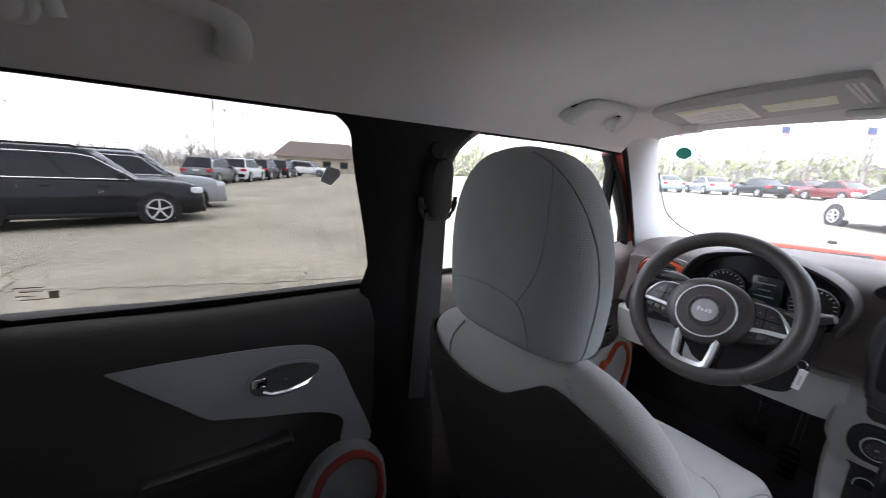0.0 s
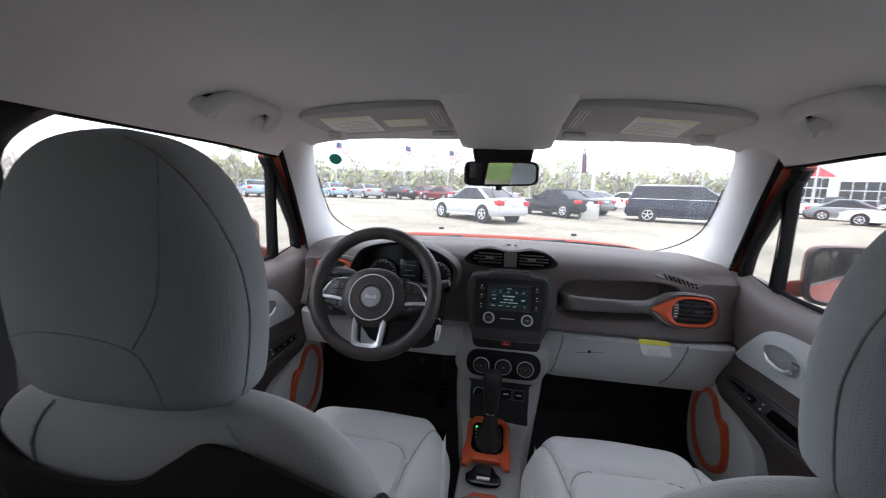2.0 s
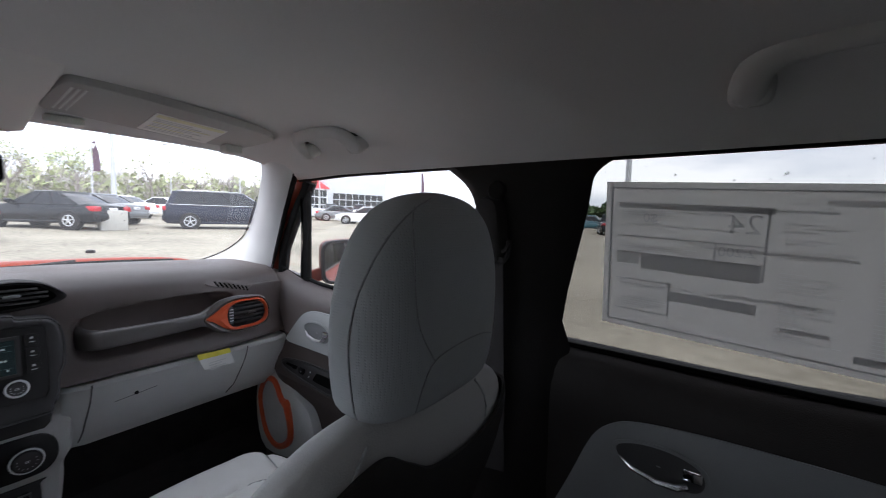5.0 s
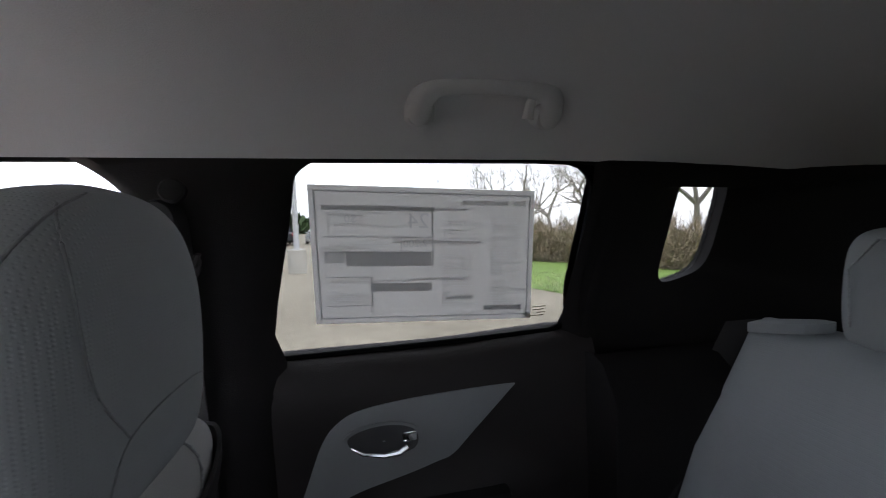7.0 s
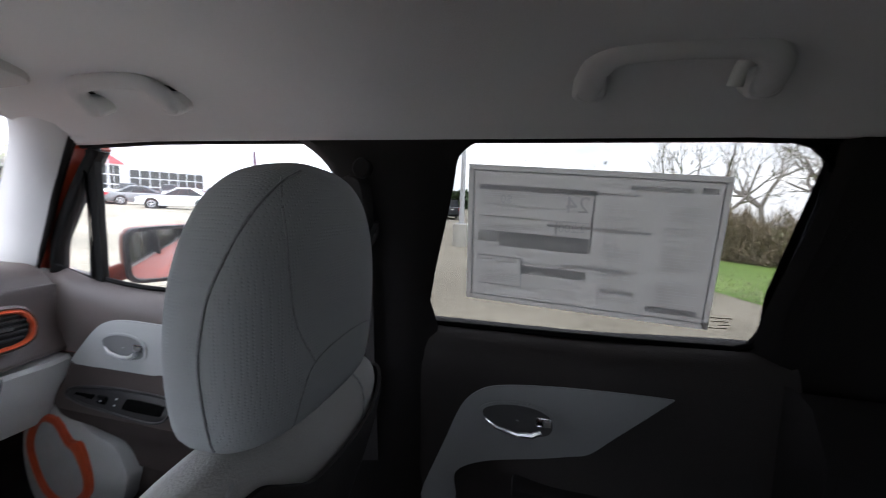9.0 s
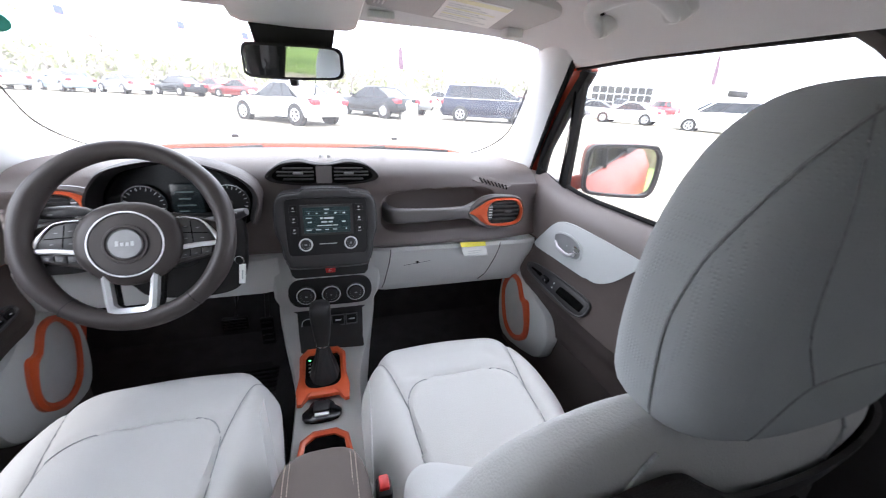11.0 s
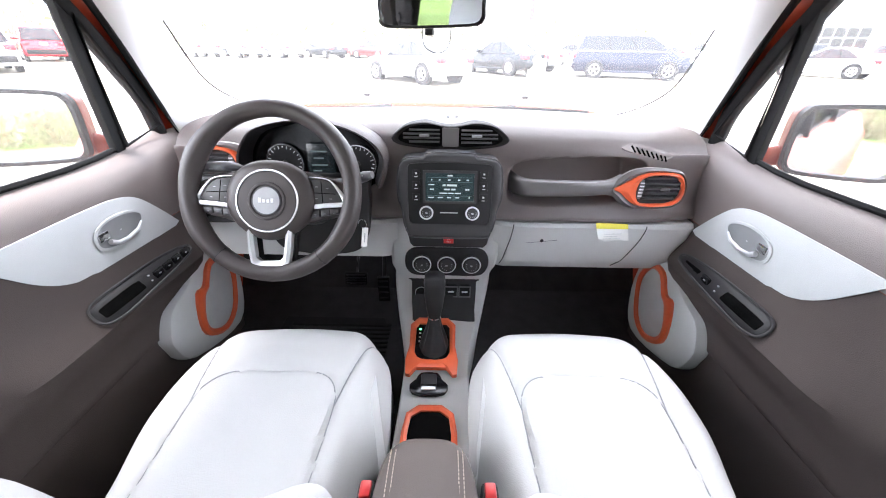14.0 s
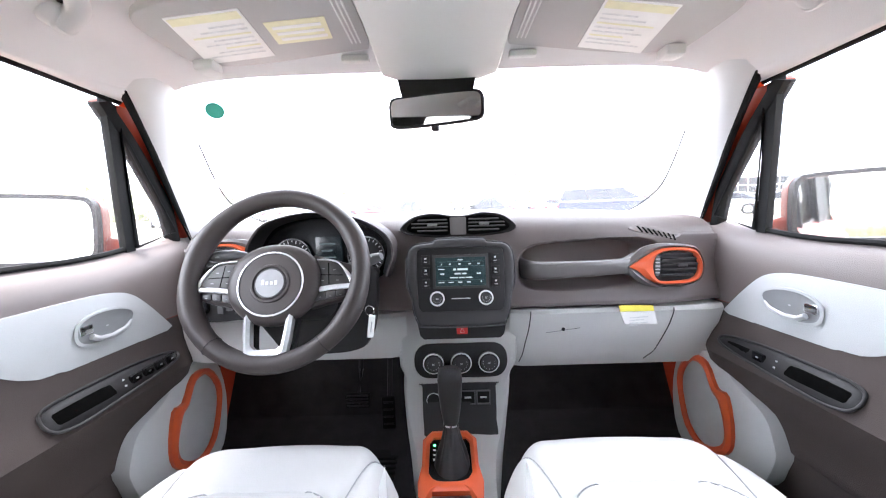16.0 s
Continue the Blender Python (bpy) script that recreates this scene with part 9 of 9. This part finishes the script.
for i in range(4):
    for k in range(3):
        bm = bmesh.new()
        block(bm, (ex - 1.6 + i * 0.82, ey - 2.46, g + 0.3 + k * 1.3), (ex - 0.9 + i * 0.82, ey - 2.36, g + 1.45 + k * 1.3))
        part("window", bm, M["glass_dark"], tw, smooth=False)
bm = bmesh.new()
block(bm, (*[v - 1.2 for v in polar(52, 50)], gz(*polar(52, 50)) + 2.4), (polar(52, 50)[0] + 1.2, polar(52, 50)[1] - 0.9, gz(*polar(52, 50)) + 3.0), 0.05)
part("sign_panel", bm, M["black"], bld)

hs = thing("brown_roofed_house", (-66, 17, gz(-66, 17)), "long low tan house with a brown shingle roof", "house")
p0, p1 = Vector((-64, 11, 0)), Vector((-60, 23, 0))
g = gz(-62, 17)
along = (p1 - p0).normalized()
out = Vector((-along.y, along.x, 0))
bm = bmesh.new()
loft(bm, [[p + Vector((0, 0, z)) for p in (p0, p1, p1 + out * 9, p0 + out * 9)] for z in (g - 0.3, g + 2.4)])
wl = part("wall", bm, M["wall_tan"], hs, smooth=False)
bm = bmesh.new()
e0, e1 = p0 - along * 0.6 - out * 0.6, p1 + along * 0.6 - out * 0.6
r0, r1 = p0 + out * 4.5 + along * 1.5, p1 + out * 4.5 - along * 1.5
z0, z1 = Vector((0, 0, g + 2.4)), Vector((0, 0, g + 5.0))
loft(bm, [[e0 + z0, e1 + z0, e1 + out * 10.2 + z0, e0 + out * 10.2 + z0], [r0 + z1, r1 + z1, r1 + out * 0.2 + z1, r0 + out * 0.2 + z1]])
part("roof", bm, M["roof"], hs, smooth=False)
for k in range(4):
    a = p0 + along * (1.5 + k * 2.7)
    bm = bmesh.new()
    loft(bm, [[a + Vector((0, 0, g + z)) - out * d for z in (0.9, 1.9)] + [a + along * 1.2 + Vector((0, 0, g + z)) - out * d for z in (1.9, 0.9)] for d in (-0.02, 0.05)])
    part("window", bm, M["glass_dark"], wl, smooth=False)


# ---------------------------------------------------------------- trees
def bare_tree(x, y, h, seed, spread=0.55, trunk=0.045, leafy=0.0, words="bare grey tree with fine twigs", depth=6):
    r = random.Random(seed)
    z = gz(x, y)
    t = thing("tree", (x, y, z), words, "tree", "trees")
    big, small = bmesh.new(), ([], [])
    leaves = ([], [])

    def grow(p, d, length, rad, level):
        n = 3
        pts = [p]
        for i in range(n):
            d = (d + Vector((r.gauss(0, 0.10), r.gauss(0, 0.10), r.gauss(0.03, 0.06)))).normalized()
            pts.append(pts[-1] + d * (length / n))
        if level < 3:
            tube(big, pts, [lerp(rad, rad * 0.62, i / n) for i in range(n + 1)], 6)
        else:
            for a, b in zip(pts, pts[1:]):
                s = Vector((r.gauss(0, 1), r.gauss(0, 1), r.gauss(0, 1))).cross(b - a).normalized() * rad
                k = len(small[0])
                small[0].extend([a - s, a + s, b + s * 0.6, b - s * 0.6])
                small[1].append((k, k + 1, k + 2, k + 3))
        if level >= depth:
            if leafy:
                for _ in range(3):
                    if r.random() < leafy:
                        c = pts[-1] + Vector((r.gauss(0, 0.15), r.gauss(0, 0.15), r.gauss(0, 0.15)))
                        u, v = Vector((r.gauss(0, 1), r.gauss(0, 1), r.gauss(0, 1))).normalized() * h * 0.016, Vector((r.gauss(0, 1), r.gauss(0, 1), r.gauss(0, 1))).normalized() * h * 0.016
                        k = len(leaves[0])
                        leaves[0].extend([c - u, c - v, c + u, c + v])
                        leaves[1].append((k, k + 1, k + 2, k + 3))
            return
        for _ in range(3 if level < 4 else 2):
            a = r.random() * 6.283
            side = d.orthogonal().normalized()
            side = (side * math.cos(a) + d.cross(side) * math.sin(a))
            nd = (d * r.uniform(0.65, 1.0) + side * r.uniform(0.35, 0.35 + spread) + Vector((0, 0, 0.12))).normalized()
            grow(pts[r.choice((2, 3, 3))], nd, length * r.uniform(0.58, 0.82), rad * 0.58, level + 1)
    grow(Vector((x, y, z - 0.1)), Vector((r.gauss(0, 0.05), r.gauss(0, 0.05), 1)).normalized(), h * 0.30, h * trunk * 0.5, 0)
    part("trunk", big, M["bark"], t)
    for nm, (vs, fs), mt in (("twigs", small, "twig"), ("leaves", leaves, "leaf")):
        if vs:
            me = bpy.data.meshes.new(nm)
            me.from_pydata([tuple(v - t.location) for v in vs], [], fs)
            me.materials.append(M[mt])
            ob = new(nm, me)
            ob.parent = t
            tagged(ob, kind="stuff")
    return t


for k, (az, d, h) in enumerate(((108, 30, 8.5), (113, 24, 8.0), (118, 27, 9.0), (123, 22, 8.0), (127, 25, 9.5), (131, 20, 8.5), (136, 23, 9.5), (141, 19, 9.0), (148, 22, 9.5), (156, 20, 9.0), (163, 22, 9.5), (168, 19, 9.0), (174, 23, 9.5), (182, 21, 9), (192, 24, 9))):
    bare_tree(*polar(az, d), h, 20 + k)
bare_tree(*polar(-89.4, 64), 7.2, 61, 0.8, words="bare rounded tree beyond the row of suvs", depth=7)
for k, (az, d, h, lf) in enumerate(((-30, 74, 12, 0.3), (-21.5, 78, 13, 0.0), (-18, 80, 13.5, 0.0), (-12.5, 76, 12.5, 0.2), (-8.2, 74, 14.5, 0.0), (-6.2, 78, 14, 0.0), (-2, 82, 10, 0.4), (4, 80, 10, 0.3), (9.0, 70, 9.5, 0.9), (15.5, 78, 10, 0.2), (20, 76, 9, 0.5), (24, 80, 10, 0.0), (29, 82, 10, 0.3), (-38, 72, 10, 0.5), (-44, 76, 10, 0.3), (-51, 74, 9, 0.4))):
    bare_tree(*polar(az, d), h, 80 + k, leafy=lf, words="tall bare tree on the edge of the lot" if lf < 0.25 else "tree with fresh pale green leaves on the edge of the lot")


def thicket(name, arc, low, high, count, size, mat, label, seed, blade=0.12):
    """A belt of scrub: many thin shoots and small leaf flakes between two arcs."""
    g = np.random.default_rng(seed)
    V, F = [], []
    for _ in range(count):
        t = g.random() * (len(arc) - 1)
        i = int(t)
        az = lerp(arc[i][0], arc[i + 1][0], t - i)
        d = lerp(arc[i][1], arc[i + 1][1], t - i) + abs(g.normal(0, 1.0)) * arc[i][1] * 0.10
        x, y = polar(az, d)
        hump = 0.55 + 0.45 * math.sin(az * 1.7 + seed) * math.sin(az * 0.61 + 2)
        z = gz(x, y) + low + g.random() ** 1.3 * (high - low) * (0.6 + 0.4 * hump)
        u, v = g.normal(0, 1, 3), g.normal(0, 1, 3)
        u, v = u / np.linalg.norm(u) * size * (0.5 + g.random()), v / np.linalg.norm(v) * size * blade
        b = len(V)
        u[2] = abs(u[2]) * 1.6 + size * 0.3 if blade < 0.3 else u[2]
        c = np.array((x, y, z))
        V += [tuple(c - u - v), tuple(c - u + v), tuple(c + u + v * 0.6), tuple(c + u - v * 0.6)]
        F.append((b, b + 1, b + 2, b + 3))
    return stuff(name, V, F, M[mat], label, "scrub")


BACK = ((100, 19), (112, 17.0), (118, 16.6), (128, 15.2), (138, 14.8), (150, 14.8), (165, 14.8), (180, 15.5), (200, 17))
thicket("scrub", BACK, 0.0, 2.1, 26000, 0.26, "brush", "dry brown scrub behind the lawn", 3, 0.05)
thicket("scrub", BACK, 0.0, 1.3, 9000, 0.05, "brush", "dry brown leaves in the scrub", 5, 0.9)
FRONT = ((-56, 76), (-40, 74), (-25, 74), (-10, 76), (5, 80), (20, 78), (32, 82))
thicket("woods", FRONT, 0.0, 6.0, 7000, 0.50, "leaf", "hazy green spring woods beyond the lot", 7, 0.8)
thicket("woods", FRONT, 0.0, 6.8, 22000, 0.80, "twig", "bare brown woods beyond the lot", 8, 0.06)
thicket("hedge", ((-122, 20), (-116, 22), (-110, 26), (-104, 40)), 0.0, 2.3, 5000, 0.20, "leaf_dark", "dark green hedge beyond the black suv", 9, 0.8)
thicket("woods", ((-104, 100), (-90, 110), (-80, 120), (-66, 100), (-56, 80)), 0.0, 4.5, 7000, 0.9, "twig", "far bare woods", 10, 0.1)
thicket("woods", ((60, 130), (75, 120), (88, 110), (100, 80)), 0.0, 6.5, 7000, 1.0, "leaf_dark", "far dark evergreen woods", 11, 0.7)


# ---------------------------------------------------------------- door mirrors, stickers, drops
def door_mirror(s, tilt_z, tilt_x, words):
    c = Vector((s * 0.872, 0.548, 1.122))
    t = thing("door_mirror", (s * 0.76, 0.60, 1.06), words, "mirror", "door mirrors")
    m = Matrix.Translation(c) @ Euler((radians(tilt_x), 0, radians(tilt_z))).to_matrix().to_4x4()
    f = lambda u, v, w: tuple(m @ Vector((s * u * 0.9, -w, v * 0.88)))
    out = smooth_outline([(-0.112, -0.045), (-0.105, -0.072), (-0.075, -0.085), (0.06, -0.086), (0.100, -0.075), (0.116, -0.040), (0.118, 0.040), (0.106, 0.072), (0.075, 0.086), (-0.075, 0.080), (-0.106, 0.066), (-0.114, 0.035)], 3)
    bm = bmesh.new()
    loft(bm, [[f(u * 0.5, v * 0.5, -0.105) for u, v in out], [f(u * 0.85, v * 0.86, -0.085) for u, v in out], [f(u * 1.02, v * 1.03, -0.055) for u, v in out], [f(u * 1.04, v * 1.04, -0.014) for u, v in out]])
    part("shell", bm, M["body"], t, "orange painted mirror shell")
    bm = bmesh.new()
    loft(bm, [[f(u * 1.035, v * 1.038, -0.016) for u, v in out], [f(u * 1.01, v * 1.02, 0.004) for u, v in out], [f(u * 0.93, v * 0.91, 0.004) for u, v in out], [f(u * 0.90, v * 0.88, -0.012) for u, v in out]], caps=False)
    part("rim", bm, M["black"], t)
    bm = bmesh.new()
    plate(bm, [(u * 0.91, v * 0.89) for u, v in out], lambda u, v, w: f(u, v, w - 0.010), 0.003)
    part("mirror_face", bm, M["mirror"], t)
    bm = bmesh.new()
    tube(bm, [(s * 0.752, 0.655, 1.058), (s * 0.772, 0.642, 1.066), (s * 0.806, 0.614, 1.084)], [0.022, 0.024, 0.022], 10)
    part("arm", bm, M["body"], t)
    # drops on the rim
    g = np.random.default_rng(31 + s)
    bm = bmesh.new()
    for k in range(46):
        a = out[int(g.integers(0, len(out)))]
        k2 = g.uniform(0.92, 1.0)
        p = Vector(f(a[0] * k2, a[1] * k2, 0.004))
        bmesh.ops.create_icosphere(bm, subdivisions=1, radius=float(g.uniform(0.0012, 0.003)), matrix=Matrix.Translation(p))
    tagged(part("rain_drops", bm, M["drop"], t), kind="stuff")
    return t


door_mirror(-1, 21, -2, "orange door mirror wet with rain, driver side")
door_mirror(1, -24, -0.5, "orange door mirror wet with rain, passenger side")

# price sheet on the rear passenger window, printed side out
ps = thing("window_price_sheet", (0.69, -0.52, 1.09), "white printed price sheet stuck inside the rear door window", "price sheet")


def on_sheet(u, v, w):
    """u runs from the front edge to the rear, v from the foot to the head, both 0 to 1."""
    y = lerp(-0.316, -0.722, u)
    z = lerp(lerp(1.110, 1.089, u), lerp(1.353, 1.337, u), v)
    return (glass_x(z) - 0.006 - w, y, z)


def bar(u0, v0, u1, v1, mat, parent, name="print_bar", w=0.0012):
    bm = bmesh.new()
    loft(bm, [[on_sheet(u, v, d) for u, v in ((u0, v0), (u1, v0), (u1, v1), (u0, v1))] for d in (0.0, w)])
    return part(name, bm, M[mat], parent, smooth=False)


pg = bar(0, 0, 1, 1, "sheet", ps, "page", 0.0008)
for u0, v0, u1, v1 in ((0.02, 0.035, 0.98, 0.043), (0.02, 0.957, 0.98, 0.965), (0.02, 0.035, 0.026, 0.965), (0.974, 0.035, 0.98, 0.965)):
    bar(u0, v0, u1, v1, "print_dark", pg, "border")
for u0, v0, u1, v1, mt in ((0.05, 0.830, 0.53, 0.865, "print_dark"), (0.05, 0.640, 0.52, 0.646, "print_dark"), (0.515, 0.44, 0.521, 0.84, "print_dark"), (0.14, 0.430, 0.51, 0.530, "print_dark"), (0.05, 0.455, 0.13, 0.535, "print_pale"), (0.05, 0.53, 0.51, 0.536, "print_dark"), (0.05, 0.345, 0.25, 0.351, "print_dark"), (0.24, 0.24, 0.51, 0.300, "print_dark"), (0.05, 0.13, 0.245, 0.136, "print_dark"), (0.24, 0.13, 0.246, 0.35, "print_dark"), (0.76, 0.075, 0.95, 0.115, "print_dark"), (0.375, 0.54, 0.381, 0.645, "print_dark"),
                            (0.36, 0.842, 0.68, 0.856, "print_pale"), (0.34, 0.600, 0.74, 0.618, "print_pale"), (0.42, 0.322, 0.66, 0.340, "print_pale"), (0.65, 0.885, 0.87, 0.915, "print_pale"), (0.90, 0.885, 0.955, 0.925, "print_pale"), (0.58, 0.170, 0.70, 0.195, "print_pale")):
    bar(u0, v0, u1, v1, mt, pg)
g = np.random.default_rng(12)
for v in (0.81, 0.795, 0.78, 0.735, 0.72, 0.58, 0.567, 0.555, 0.32, 0.308, 0.22, 0.205, 0.19, 0.175, 0.16):
    a = float(g.uniform(0.06, 0.10))
    bar(a, v, a + float(g.uniform(0.10, 0.40 if v > 0.3 else 0.15)), v + 0.0035, "print_pale", pg, "print_line", 0.001)
for k in range(34):
    v = 0.80 - k * 0.021
    for u in (0.56, 0.79):
        if g.random() < 0.75:
            bar(u, v, u + float(g.uniform(0.06, 0.17)), v + 0.0035, "print_pale", pg, "print_line", 0.001)


def sheet_text(body, u, v, size):
    cu = bpy.data.curves.new("figure", "FONT")
    cu.body, cu.size, cu.align_x = body, size, "CENTER"
    ob = new("figure_source", cu)
    me = bpy.data.meshes.new_from_object(ob)
    bpy.data.objects.remove(ob)
    p = Vector(on_sheet(u, v, 0.0016))
    # printed for a reader outside, so it reads reversed from the cabin
    m = Matrix(((0, -0.196, -0.98, p.x), (1, 0, 0, p.y), (0, 0.98, -0.196, p.z), (0, 0, 0, 1)))
    me.transform(Matrix.Translation(-ps.location) @ m)
    me.materials.append(M["print_dark"])
    t = new("figure", me)
    t.parent = pg
    return t


sheet_text("24", 0.455, 0.71, 0.040)
sheet_text("$0", 0.165, 0.745, 0.020)
sheet_text("2,200", 0.44, 0.572, 0.020)


# small etched maker's marks on the glass
for s in (-1, 1):
    et = thing("glass_marking", (s * 0.70, -0.735, 1.10), "small etched marking in the window corner", "glass marking", "glass markings")
    for k in range(4):
        bm = bmesh.new()
        z = 1.112 - k * 0.006
        y0 = -0.755 + 0.004 * (k % 2)
        loft(bm, [[(s * (glass_x(z) - d), y, zz) for y, zz in ((y0, z), (y0 + 0.030 - 0.006 * (k % 3), z - 0.001), (y0 + 0.030 - 0.006 * (k % 3), z - 0.0022), (y0, z - 0.0015))] for d in (0.003, 0.0036)])
        part("line", bm, M["brush"], et, smooth=False)
    bm = bmesh.new()
    loft(bm, [[(s * (glass_x(1.098) - d), y, z) for y, z in ((-0.722, 1.103), (-0.712, 1.103), (-0.712, 1.092), (-0.722, 1.092))] for d in (0.003, 0.0036)])
    part("square", bm, M["brush"], et, smooth=False)

# grey tag on the driver-side rear window, green inspection dot on the windshield
bm = bmesh.new()
loft(bm, [[(-(glass_x(z) - d), y, z) for y, z in ((-0.345, 1.270), (-0.333, 1.297), (-0.310, 1.292), (-0.308, 1.280), (-0.326, 1.262))] for d in (0.004, 0.006)])
solid("window_tag", bm, M["paper_grey"], "small grey paper tag on the rear door window", "tag", smooth=False)
bm = bmesh.new()
c = Vector((-0.532, 0.655, 1.388))
nrm = Vector((0.25, -0.70, -0.67)).normalized()
disc(bm, c, nrm, 0.020, 0.0015, 28)
solid("inspection_dot", bm, M["teal"], "green round film dot on the windshield corner", "sticker")


# rain drops on the glass, as on the frames
def drops(name, count, place, seed, label, r0=0.0006, r1=0.0018):
    g = np.random.default_rng(seed)
    V, F = [], []
    oct_f = ((0, 2, 4), (2, 1, 4), (1, 3, 4), (3, 0, 4), (2, 0, 5), (1, 2, 5), (3, 1, 5), (0, 3, 5))
    for _ in range(count):
        c, n = place(g)
        n = Vector(n).normalized()
        a = n.orthogonal().normalized()
        b = n.cross(a)
        r = float(g.uniform(r0, r1)) * (1.8 if g.random() < 0.06 else 1)
        k = len(V)
        st = float(g.uniform(0.8, 1.6))
        V += [tuple(c + a * r), tuple(c - a * r), tuple(c + b * r * st), tuple(c - b * r * st), tuple(c + n * r * 0.5), tuple(c - n * r * 0.2)]
        F += [tuple(k + i for i in f) for f in oct_f]
    o = stuff(name, V, F, M["drop"], label, "rain drops")
    for p in o.data.polygons:
        p.use_smooth = True
    return o


def ws_place(g):
    u, v = g.uniform(-0.95, 0.95), g.uniform(0.08, 0.97)
    return Vector(windshield_point(u, v)) + Vector((0, 0.001, 0.001)), (0, 0.6, 0.8)


drops("rain_drops", 900, ws_place, 1, "fine rain drops on the windshield")


def side_place(s):
    def f(g):
        if g.random() < 0.5:
            y = g.uniform(-0.78, -0.30)
        else:
            y = g.uniform(-0.08, 0.55)
        z = g.uniform(1.08, 1.38)
        return Vector((s * (glass_x(z) + 0.005), y, z)), (s, 0, 0.2)
    return f


drops("rain_drops", 420, side_place(-1), 2, "fine rain drops on the driver-side windows")
drops("rain_drops", 160, side_place(1), 3, "fine rain drops on the passenger-side windows")
